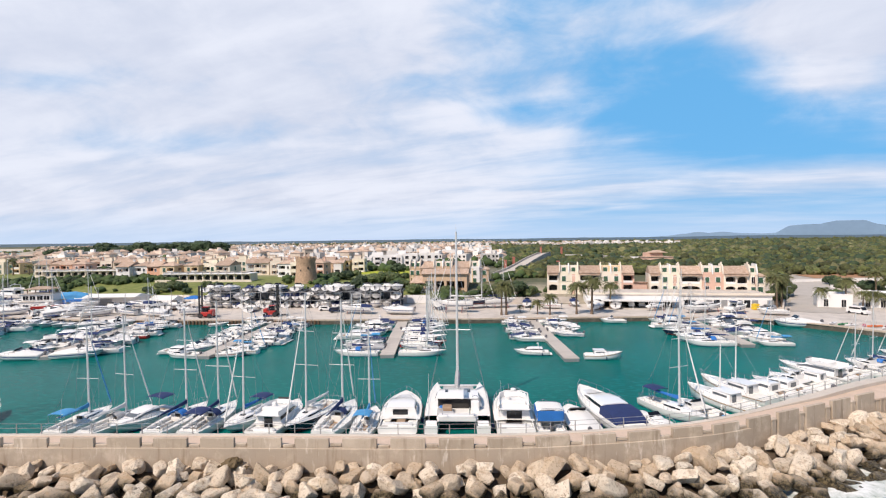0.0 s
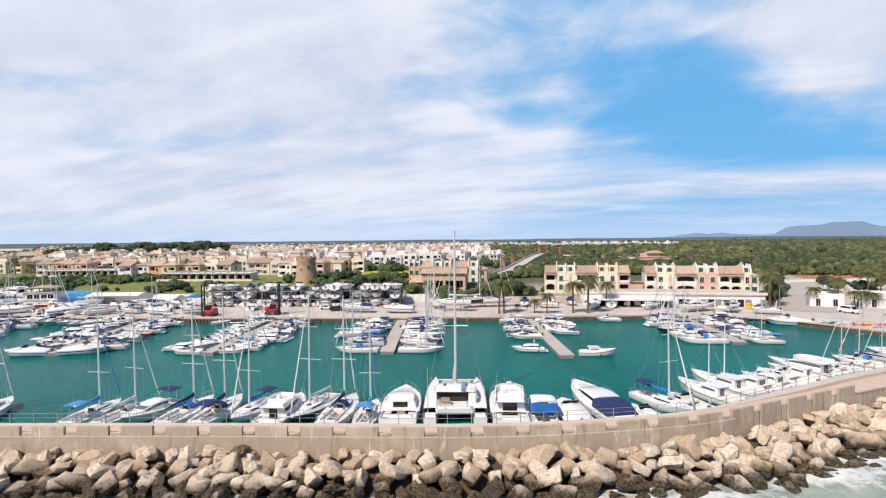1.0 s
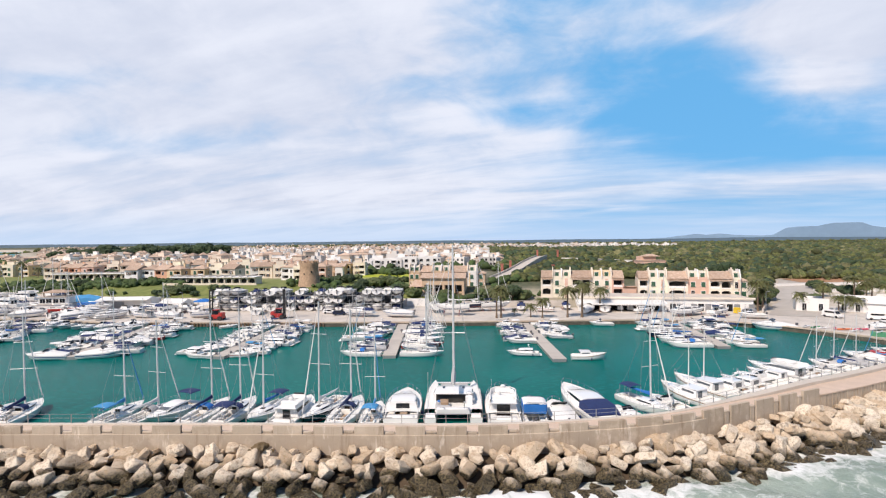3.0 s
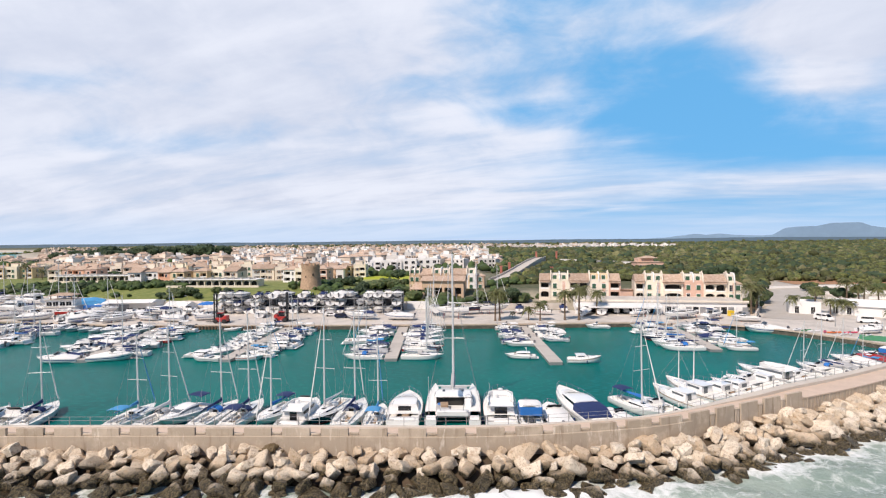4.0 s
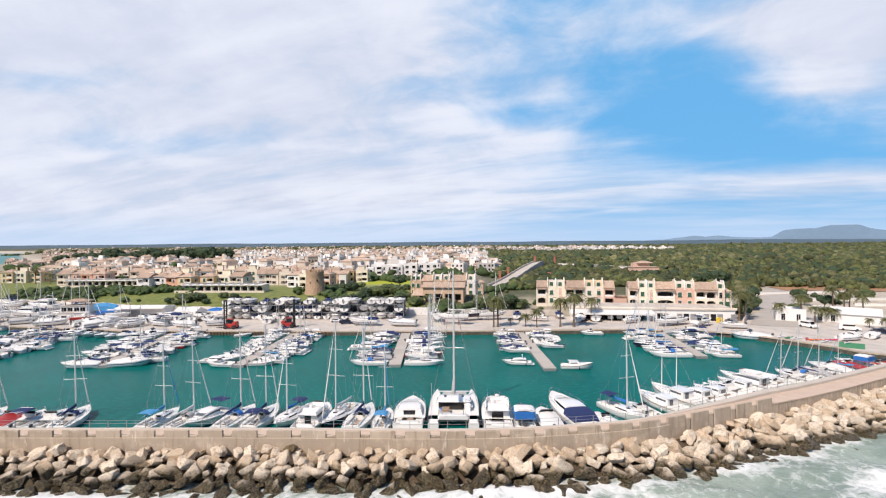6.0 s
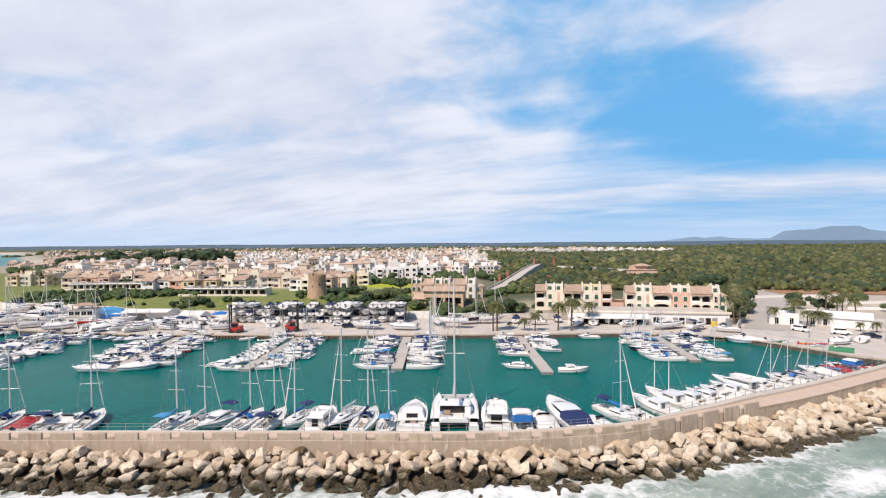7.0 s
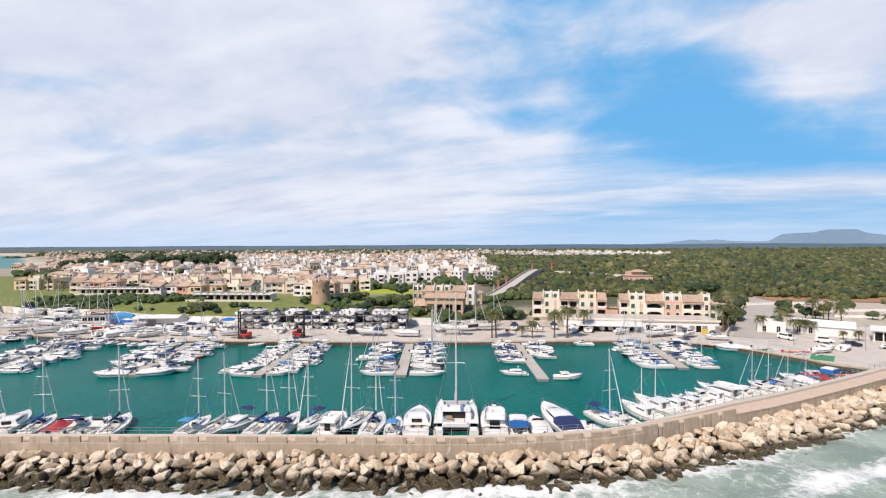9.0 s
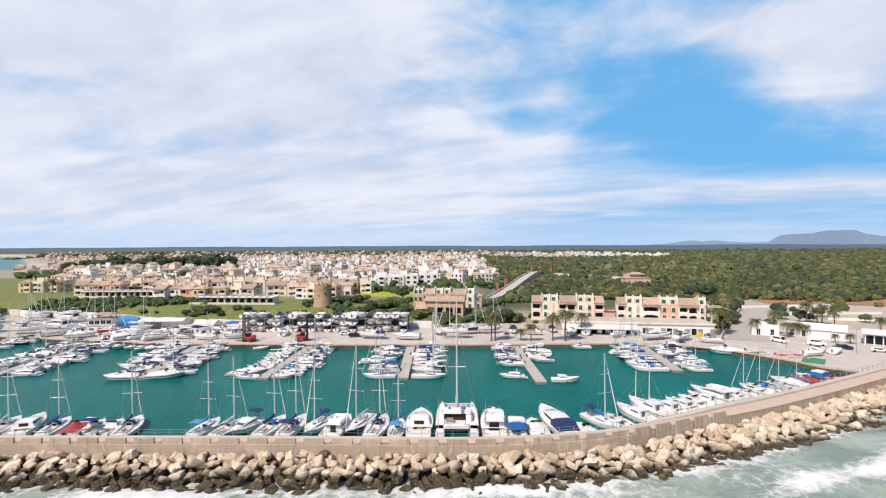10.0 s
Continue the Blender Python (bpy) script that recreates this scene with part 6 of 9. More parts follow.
# inflatables and jet skis by the slipway
js = Geo()
jv = []
for u, w, h in ((0, 0.42, 0.35), (0.3, 0.5, 0.5), (0.55, 0.5, 0.75), (0.75, 0.42, 0.7), (0.92, 0.25, 0.45), (1.0, 0.05, 0.3)):
    x_ = -1.5 + 3.0 * u
    jv += [(x_, w, 0.12), (x_, w * 0.9, h * 0.6), (x_, w * 0.3, h), (x_, -w * 0.3, h), (x_, -w * 0.9, h * 0.6), (x_, -w, 0.12)]
js.rings(jv, 6)
for k, (x, y, c) in enumerate([(87.6, 96.4, "red"), (88.8, 97.2, "gel"), (90.2, 97.6, "red"), (91.2, 98.6, "black"), (86.6, 98.4, "red"), (89.6, 99.4, "red")]):
    t = thing("jet_ski", ("red and white jet ski moored by the slipway", "pale jet ski moored by the slipway")[c == "gel"], "jet ski", "jet skis by the slipway", at=place(x, y, 0.05, 150 + 14 * k, 1.15))
    part("hull", Geo().add(js.v, js.f), M[c], t, "", True)
    part("seat", Geo().box(-0.5, 0, 0.62, 1.1, 0.4, 0.25, 0, 0.08), M["black"], t)
    part("handlebar", Geo().tube((0.35, -0.35, 0.95), (0.35, 0.35, 0.95), 0.03, 0.03, 5).tube((0.45, 0, 0.7), (0.35, 0, 0.95), 0.04, 0.04, 5), M["black"], t)

# ---- pontoons and the boats on them ----
plank_me = Geo().box(0, 0, 0, 2.6, 1.96, 0.12, 0, 0.02).mesh("deck_panel", M["pont"])


def pontoon(x0, y0, x1, y1, width=2.7):
    """From its sea end to the quay."""
    d = Vector((x1 - x0, y1 - y0))
    L, a = d.length, math.degrees(math.atan2(d.y, d.x)) - 90
    t = thing("pontoon", "long grey floating pontoon with concrete decking", "pontoon", "pontoons in the harbour", at=pose(x0, y0, 0, 0, 0, a))
    part("float", Geo().box(0, L / 2, -0.4, width - 0.2, L, 0.95), M["gals"], t)
    k = 0
    while k < L - 1.0:
        shared("deck_panel", plank_me, t, pose(0, k + 1.0, 0.56, 0, 0, 0) @ Matrix.Diagonal((width / 2.6, 1, 1, 1)))
        k += 2.0
    return t


PONT = [(-78.0, 94.0, -84.6, 134.5), (-48.0, 94.2, -47.4, 133.6), (-13.9, 94.6, -15.6, 133.4), (18.8, 91.4, 17.4, 134.0), (54.8, 102.5, 56.6, 133.5), (-116.5, 95.0, -122.0, 139.0), (-152, 100, -157, 147)]
mix = ["open", "cover", "cons", "bim", "greyc", "open", "nbim", "cover", "cons", "open", "navys", "bim"]
rp = random.Random(11)


def fill(px, side, start, end, sail=0.0, big=0.0, gap=0.0, scale=1.0):
    """Boats stern-to on one side of a pontoon, from start to end metres along it."""
    x0, y0, x1, y1 = PONT[px]
    d = Vector((x1 - x0, y1 - y0)).normalized()
    n = Vector((d.y, -d.x)) * side
    k = start
    while k < end:
        r = rp.random()
        proto = rp.choice(list(yachts.values())) if r < sail else rp.choice([cruisers["trawl"], cruisers["exp"], cruisers["flyb"], llaut2]) if r < sail + big else smalls[rp.choice(mix)]
        sc = scale * rp.uniform(0.88, 1.1) * (0.8 if r < sail + big else 1.0)
        w = proto["length"] * 0.37 * sc * (0.90 if r < sail else 1.0 if r < sail + big else 1.13) + 0.2
        if rp.random() > gap:
            p = Vector((x0, y0)) + d * (k + w / 2) + n * 1.7
            q = p + n * 5 + d * rp.uniform(-0.25, 0.25)
            if rp.random() < 0.4:
                e = (q - p).normalized() * (proto["length"] * sc + 0.4)
                moor(proto, p.x + e.x, p.y + e.y, p.x, p.y, sc)
            else:
                moor(proto, p.x, p.y, q.x, q.y, sc)
        k += w


fill(1, 1, 1, 38, 0.15, 0.1)
fill(1, -1, 0, 38, 0.05, 0.2)
fill(2, 1, 5.0, 37, 0.28, 0.3, 0, 1.12)
fill(2, -1, 4.6, 37, 0.15, 0.3, 0, 1.12)
moor(yachts["navyC"], -15.7, 96.8, -24.0, 97.0, 0.85)
moor(yachts["plain"], -12.2, 97.0, -2.0, 96.6, 0.95)
fill(3, -1, 17, 41, 0.0, 0.0)
fill(3, 1, 22, 41, 0.0, 0.1)
moor(cruisers["trawl"], 16.4, 97.0, 9.0, 97.6, 0.8)
moor(llaut2, 21.4, 93.8, 30.0, 93.2, 0.84)
fill(4, -1, 0, 30, 0.3, 0.35, 0, 1.1)
fill(4, 1, 1, 30, 0.1, 0.35, 0, 1.1)
fill(0, 1, 0, 38, 0.06, 0.3, 0, 1.08)
fill(0, -1, 0, 38, 0.12, 0.3, 0, 1.08)
fill(5, 1, 0, 42, 0.15, 0.35, 0, 1.1)
fill(5, -1, 0, 42, 0.2, 0.35, 0, 1.1)
fill(6, 1, 0, 44, 0.3, 0.3, 0, 1.1)
# stern to the quay west of the pontoons
for i in range(8):
    xq = -88.5 - 4.1 * i
    moor((smalls["open"], cruisers["trawl"], smalls["cover"], cruisers["exp"], smalls["bim"], smalls["nbim"], cruisers["hard"], smalls["open"])[i], xq, lerp_line(QUAY, xq) - 1.2, xq + 0.6, lerp_line(QUAY, xq) - 10, (1.0, 0.75, 1.0, 0.62, 1.0, 1.0, 0.8, 1.0)[i])
for row in PONT:
    pontoon(*row)


# ---- vegetation ----
ICO = bmesh.new()
bmesh.ops.create_icosphere(ICO, subdivisions=2, radius=1.0)
ICO_V, ICO_F = [v.co.copy() for v in ICO.verts], [tuple(v.index for v in f.verts) for f in ICO.faces]
ICO.free()
ICO = bmesh.new()
bmesh.ops.create_icosphere(ICO, subdivisions=1, radius=1.0)
ICO1_V, ICO1_F = [v.co.copy() for v in ICO.verts], [tuple(v.index for v in f.verts) for f in ICO.faces]
ICO.free()


def clump(g, x, y, z, rx, rz, r, fine=True, rough=0.35):
    """One ragged mass of leaves."""
    vs, fs = (ICO_V, ICO_F) if fine else (ICO1_V, ICO1_F)
    a, o = r.uniform(0, 6.28), r.uniform(0, 90)
    ca, sa = math.cos(a), math.sin(a)
    out = []
    for v in vs:
        k = 1 + rough * noise.noise(v * 2.1 + Vector((o, o, o))) * 1.6 + r.uniform(-0.10, 0.10)
        px, py = v.x * ca - v.y * sa, v.x * sa + v.y * ca
        out.append((x + px * rx * k, y + py * rx * k, z + v.z * rz * k))
    g.add(out, fs)


def leaf_cards(g, x, y, z, rx, rz, n, size, r):
    """Many small leaf sprays on the outside of a crown."""
    for _ in range(n):
        d = Vector((r.gauss(0, 1), r.gauss(0, 1), r.gauss(0.25, 1))).normalized()
        c = Vector((x + d.x * rx * r.uniform(0.85, 1.12), y + d.y * rx * r.uniform(0.85, 1.12), z + d.z * rz * r.uniform(0.85, 1.12)))
        u = Vector((r.gauss(0, 1), r.gauss(0, 1), r.gauss(0, 1))).normalized() * size
        w = u.cross(d + Vector((0.1, 0.2, 0.3))).normalized() * size * 0.55
        g.add([c - u, c + w, c + u + d * size * 0.3, c - w], [(0, 1, 2, 3)])


rv = random.Random(21)


def woods(name, label, count, area, sizes, material, fine, dens=None):
    g = Geo()
    made = 0
    for _ in range(count * 4):
        if made >= count:
            break
        u = rv.random()
        y = area[2] + (area[3] - area[2]) * u
        half = 0.95 * y
        x = rv.uniform(max(area[0], -half), min(area[1], half))
        if dens and rv.random() > dens(x, y):
            continue
        s = rv.uniform(*sizes) * (0.7 + 0.6 * rv.random())
        clump(g, x, y, ground_z(x, y) + s * rv.uniform(0.30, 0.95), s, s * rv.uniform(0.65, 0.95), rv, fine, 0.5)
        if fine and rv.random() < 0.5:
            clump(g, x + rv.uniform(-1, 1) * s, y + rv.uniform(-1, 1) * s, ground_z(x, y) + s * rv.uniform(0.4, 0.9), s * 0.6, s * 0.5, rv, fine)
        made += 1
    me = g.mesh(name, material)
    me.polygons.foreach_set("use_smooth", [True] * len(me.polygons))
    return tagged(new(name, me), label, "woods", kind="stuff")


def wood_zone(x, y):
    """Where the scrub forest stands: inland, clear of roads, houses and plots."""
    edge = 8 + 0.06 * y if y < 500 else 38
    if y > 480:
        k = sstep(edge - 20, edge + 20, x)
        return k * (0.0 if (60 < x < 480 and 960 < y < 1300) else 1.0)
    if 88 < x < 124 and y < 222:
        return 0.0
    if x > 95:
        road = 92 + (y - 141) * 0.62
        if y < 237 + 7 * math.sin(x * 0.06) and x > road - 8:
            return 0.02
    if 20 < x < 95 and y < 205 + 0.25 * x:
        return 0.0
    if 212 < y < 396 and -6 < x - (17 + 0.28 * (y - 230)) < 5.5:
        return 0.0
    if 106 < x < 140 and 292 < y < 345:
        return 0.0
    if abs(x - (14 + (y - 225) * 0.28)) < 9 and y < 430:
        return 0.0
    return sstep(edge - 6, edge + 14, x)


woods("scrub_wood", "dense olive-green Mediterranean scrub woodland", 4200, (0, 420, 195, 480), (1.1, 2.5), M["scrub"], True, wood_zone)
woods("scrub_wood", "grey-olive bushes among the scrub woodland", 1500, (0, 420, 195, 480), (1.0, 2.2), M["scrub2"], True, wood_zone)
woods("scrub_wood", "dark pines standing among the scrub", 620, (0, 420, 195, 480), (1.4, 2.9), M["pine"], True, wood_zone)
woods("scrub_wood", "dark far pines on the plain", 1800, (0, 1500, 470, 1400), (2.2, 4.4), M["pine"], False, wood_zone)
woods("scrub_wood", "far scrub woodland on the plain", 11500, (0, 1500, 470, 1400), (2.0, 4.0), M["scrub"], False, wood_zone)
woods("scrub_wood", "pale far bushes on the plain", 4000, (0, 1500, 470, 1400), (2.0, 3.8), M["scrub2"], False, wood_zone)
woods("scrub_wood", "distant woods towards the skyline", 5000, (-1200, 2000, 1250, 1850), (3.0, 5.0), M["scrub"], False)
woods("hedge", "dark scrub along the far edge of the field", 150, (-520, -330, 392, 432), (1.0, 2.6), M["hedge"], True, lambda x, y: 0.9 if x < -0.80 * y else 0.0)
woods("scrub_wood", "trees between the houses of the town", 3600, (-1000, 60, 260, 1300), (1.2, 3.2), M["hedge"], False, lambda x, y: 1.0 if x > -0.78 * y and not (y < 396 and -8 < x - (17 + 0.28 * (y - 230)) < 13) else 0.0)
woods("hedge", "dense dark green coastal bushes on the grass bank", 560, (-225, -118, 193, 226), (0.7, 1.5), M["hedge"], True, lambda x, y: 1.0 if y > yard_back(x) + 6 and (y > 208 or x < -160) else 0.05)
woods("hedge", "low green bushes below the watchtower", 300, (-70, 30, 170, 220), (0.6, 1.6), M["hedge"], True, lambda x, y: 0.9 if noise.noise((x * 0.06, y * 0.06, 3)) > -0.02 and not (-22 < x < 12 and y > 178) and not (20 < x < 36 and 182 < y < 202) and math.dist((x, y), (-61.8, 201)) > 6 else 0.0)


def palm_tree(height, seed, label):
    r = random.Random(seed)
    t = thing("palm_tree", label, "palm tree", "palms on the waterfront")
    lean = r.uniform(-0.3, 0.3)
    vs, n = [], 9
    for i in range(9):
        f = i / 8
        rad = 0.20 - 0.05 * f + (0.10 if i == 0 else 0) + 0.02 * (i % 2)
        vs += [(lean * f * f + rad * math.cos(6.283 * k / n), rad * math.sin(6.283 * k / n), height * f) for k in range(n)]
    part("trunk", Geo().rings(vs, n), M["bark"], t, "", True)
    g = Geo()
    for i in range(46):
        a = 2.4 * i + r.uniform(-0.2, 0.2)
        rise = r.uniform(-0.65, 1.25)
        ln = r.uniform(2.3, 3.1)
        dirv = Vector((math.cos(a), math.sin(a), 0))
        pts = []
        for j in range(7):
            f = j / 6
            pts.append(Vector((lean, 0, height)) + dirv * (ln * f * (1 - 0.12 * f)) + Vector((0, 0, ln * (0.60 * rise * f - 0.66 * f * f))))
        side_ = Vector((-dirv.y, dirv.x, 0))
        for j in range(6):
            p, q = pts[j], pts[j + 1]
            w = 0.62 * math.sin(math.pi * (0.15 + 0.8 * (j + 0.5) / 6))
            for sg in (1, -1):
                for k in range(3):
                    b0, b1 = p.lerp(q, k / 3), p.lerp(q, (k + 0.75) / 3)
                    tip = p.lerp(q, (k + 1.4) / 3) + side_ * (sg * w) - Vector((0, 0, 0.30 * w))
                    g.add([b0, b1, tip], [(0, 1, 2)])
    part("crown", g, M["palm"], t, "feathery arching fronds")
    part("dead_fronds", Geo().lathe(lean, 0, [(0.15, height - 0.9), (0.34, height - 0.5), (0.33, height - 0.15), (0.12, height + 0.1)], 9), M["bark"], t, "", True)
    return t


palms = [palm_tree(6.6, 1, "tall date palm with feathery green crown"), palm_tree(5.2, 2, "date palm with drooping fronds"), palm_tree(4.0, 3, "short bushy date palm")]
used_palm = set()
for i, (x, y, k, sc) in enumerate([(19.9, 139.7, 2, 0.88), (23.0, 138.6, 1, 1.0), (30.2, 139.5, 0, 1.25), (34.2, 139.4, 0, 1.16), (42.0, 150.0, 0, 0.88), (10.2, 138.8, 0, 1.0), (11.5, 139.2, 0, 1.06), (15.8, 144.5, 2, 0.5),
                                   (88.3, 149.5, 0, 1.1), (90.6, 151.0, 1, 1.2), (92.5, 154.0, 0, 1.0), (101.8, 150.8, 1, 1.0), (107.6, 150.2, 0, 0.95), (108.9, 145.6, 1, 0.9), (113.5, 148.0, 2, 1.2), (115.0, 146.5, 2, 1.1),
                                   (133.0, 172.0, 0, 1.0), (135.5, 170.0, 1, 1.2), (138, 171, 0, 0.9), (140.5, 168, 1, 1.1), (143.0, 150.0, 1, 1.1), (118.0, 136.4, 2, 0.7), (121.3, 134.6, 2, 0.8), (160, 160, 1, 1.0), (-237, 262, 0, 1.0), (-230, 264, 1, 1.0)]):
    place_boat(palms[k], x, y, 47 * i, sc, used_palm, ground_z(x, y))


def tree(h, r_, seed, material, label, cat_="tree", trunk=True):
    """A broad tree: tapered trunk, limbs and a ragged crown."""
    r = random.Random(seed)
    t = thing("tree" if trunk else "shrub", label, cat_)
    th = h * (0.35 if trunk else 0.12)
    tr = Geo().tube((0, 0, 0), (0.1, 0, th), 0.05 * h, 0.035 * h, 7)
    for i in range(5):
        a = 1.26 * i
        tr.tube((0.1, 0, th * 0.9), (0.55 * r_ * math.cos(a), 0.55 * r_ * math.sin(a), th + 0.3 * h), 0.025 * h, 0.01 * h, 5)
    part("trunk", tr, M["bark"], t)
    g = Geo()
    for i in range(11):
        a, q = 2.4 * i, math.sqrt((i + 0.5) / 11) * r_ * 0.72
        s = r_ * r.uniform(0.36, 0.55)
        cz = th + (h - th) * (0.55 + 0.25 * r.random() - 0.25 * (q / r_) ** 2)
        clump(g, q * math.cos(a), q * math.sin(a), cz, s, s * 0.85, r, True, 0.4)
        leaf_cards(g, q * math.cos(a), q * math.sin(a), cz, s * 1.02, s * 0.9, 46, 0.11 * r_ * 0.6 + 0.08, r)
    part("crown", g, material, t, "dense uneven leafy crown")
    return t


trees = {
    "dark": tree(5.0, 3.0, 4, M["pine"], "dark green rounded tree"),
    "leaf": tree(4.2, 2.8, 6, M["leaf"], "bushy green tree beside the yard"),
    "pinebig": tree(7.5, 5.2, 8, M["pine"], "wide dark pine tree"),
    "shrub": tree(2.0, 2.0, 9, M["leaf"], "low rounded green shrub", "shrub", False),
    "dry": tree(2.0, 2.2, 15, M["dryleaf"], "low dry brown shrub between the boulders", "shrub", False),
    "bush": tree(2.6, 2.4, 12, M["pine"], "dark green coastal bush", "shrub", False),
}
used_tree = set()
ry = random.Random(31)
for x, y, k, sc in ([(-28.0, 222, "dark", 1.15), (-52, 213, "bush", 1.1), (-48, 211, "bush", 1.2), (-44.5, 214, "leaf", 0.8), (-55, 218, "bush", 0.9), (-49, 219, "shrub", 1.3), (-24, 200, "leaf", 0.8), (-26, 197, "shrub", 1.3), (-30, 199, "shrub", 1.4),
                     (-34, 195, "shrub", 1.3), (-38, 194, "bush", 1.1), (10.5, 172, "leaf", 1.25), (14.5, 173, "leaf", 1.15), (18.0, 172, "dark", 0.9), (7.0, 176, "leaf", 1.0), (22, 174, "shrub", 1.2),
                     (104, 171, "leaf", 0.8), (99, 166, "leaf", 0.65), (95.5, 165, "shrub", 1.0), (108, 178, "dark", 0.7), (127, 240, "pinebig", 1.0), (121, 244, "pinebig", 0.8),
                     (94.5, 158, "leaf", 0.9), (96.5, 163, "leaf", 1.0), (104, 173, "bush", 1.3), (107, 175, "leaf", 1.1), (116, 166, "leaf", 0.9), (131, 184, "leaf", 1.0), (150, 190, "leaf", 0.9), (166, 200, "shrub", 1.3), (142, 205, "bush", 1.1), (158, 176, "leaf", 0.9),
                     (-19.8, 45.2, "dry", 0.36), (-18.6, 45.1, "dry", 0.28), (-21.0, 45.2, "dry", 0.26),
                     (57.8, 166.8, "shrub", 0.9), (60.0, 167.2, "shrub", 0.8), (133, 176, "dark", 0.8), (138, 178, "leaf", 0.9)]
                    + [(-410 + 11 * i + ry.uniform(-4, 4), 500 + 9 * (i % 3), "pinebig", ry.uniform(1.3, 1.7)) for i in range(7)] + [(-385 + 11 * i, 540 + ry.uniform(-12, 12), "pinebig", ry.uniform(1.5, 2.1)) for i in range(12)]
                    + [(-268, 529, "pinebig", 0.9), (-258, 532, "pinebig", 0.8), (-160, 620, "pinebig", 1.0), (-120, 760, "pinebig", 1.1)]
                    + [(ry.uniform(-215, -165), ry.uniform(196, 214), ("bush", "shrub", "shrub", "leaf")[i % 4], ry.uniform(0.6, 1.0)) for i in range(14)]
                    + [(ry.uniform(-118, -92), ry.uniform(185, 194), ("shrub", "bush")[i % 2], ry.uniform(0.6, 1.1)) for i in range(9)]
                    + [(ry.uniform(-40, 0), ry.uniform(178, 192), ("shrub", "bush", "shrub")[i % 3], ry.uniform(0.7, 1.2)) for i in range(16)]
                    + [(ry.uniform(-152, -120), ry.uniform(222, 230), ("shrub", "bush")[i % 2], ry.uniform(0.5, 0.9)) for i in range(8)]):
    place_boat(trees[k], x, y, ry.uniform(0, 360), sc, used_tree, ground_z(x, y) - 0.1 if y > 60 else 2.15)


# ---- buildings ----
def multi(name, pieces):
    """One mesh of several materials."""
    me, v, f, idx = bpy.data.meshes.new(name), [], [], []
    for i, (g, m) in enumerate(pieces):
        k = len(v)
        v += g.v
        f += [tuple(a + k for a in q) for q in g.f]
        idx += [i] * len(g.f)
        me.materials.append(m)
    me.from_pydata(v, [], f)
    me.polygons.foreach_set("material_index", idx)
    me.update()
    return me


def window_mesh(w, h, shutter=None, door=False):
    """In the wall plane y = 0, facing -y, on its lower middle."""
    fr = Geo()
    for x in (-w / 2, w / 2):
        fr.box(x, -0.03, 0, 0.08, 0.12, h)
    fr.box(0, -0.03, h, w + 0.16, 0.14, 0.10).box(0, -0.06, -0.08, w + 0.25, 0.22, 0.08).box(0, -0.03, 0, 0.05, 0.08, h)
    pn = Geo().box(0, 0.0, 0, w - 0.08, 0.04, h)
    out = [(fr, M["white"]), (pn, M["glass"])]
    if shutter:
        sh = Geo()
        for sg in (1, -1):
            sh.box(sg * (w / 2 + w * 0.27), -0.05, 0, w * 0.5, 0.07, h)
        out.append((sh, M[shutter]))
    return multi("window", out)


WIN = {"plain": window_mesh(1.0, 1.25), "green": multi("window", [(Geo().box(0, -0.05, 0, 1.25, 0.10, 1.5).box(0, -0.09, -0.1, 1.5, 0.2, 0.09), M["shut"]), (Geo().box(0, -0.05, 1.5, 1.45, 0.14, 0.12).box(-0.68, -0.05, 0, 0.1, 0.14, 1.5).box(0.68, -0.05, 0, 0.1, 0.14, 1.5), M["white"])]), "brown": window_mesh(1.0, 1.3, "brown"), "tall": window_mesh(1.1, 2.0), "wide": window_mesh(1.9, 1.5)}


def loggia_mesh(w, h, wall):
    """A recessed balcony bay: back coloured dark as shade, deep reveals, white parapet."""
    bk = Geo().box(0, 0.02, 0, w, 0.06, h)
    fr = Geo()
    for x in (-w / 2 - 0.12, w / 2 + 0.12):
        fr.box(x, -0.45, -0.1, 0.28, 0.95, h + 0.1)
    fr.box(0, -0.45, h, w + 0.52, 0.95, 0.28).box(0, -0.45, -0.25, w + 0.52, 0.95, 0.2)
    pr = Geo().box(0, -0.86, -0.06, w, 0.10, 0.85)
    return multi("balcony", [(bk, M["dark"]), (fr, M[wall]), (pr, M["white"])])


LOG = {"cream": loggia_mesh(2.6, 2.2, "cream"), "pink": loggia_mesh(2.6, 2.2, "pink"), "white": loggia_mesh(2.8, 2.2, "white")}


def hip(w, d, z, rise, over=0.4, gable=False):
    a, b = w / 2 + over, d / 2 + over
    r = a * 0.98 if gable else max(0.3, a - b) if a > b else 0.3
    g = Geo().add([(-a, -b, z), (a, -b, z), (a, b, z), (-a, b, z), (-a, -b, z + 0.15), (a, -b, z + 0.15), (a, b, z + 0.15), (-a, b, z + 0.15), (-r, 0, z + rise), (r, 0, z + rise)],
                  [(3, 2, 1, 0), (0, 1, 5, 4), (1, 2, 6, 5), (2, 3, 7, 6), (3, 0, 4, 7), (4, 5, 9, 8), (6, 7, 8, 9), (5, 6, 9), (7, 4, 8)])
    return g


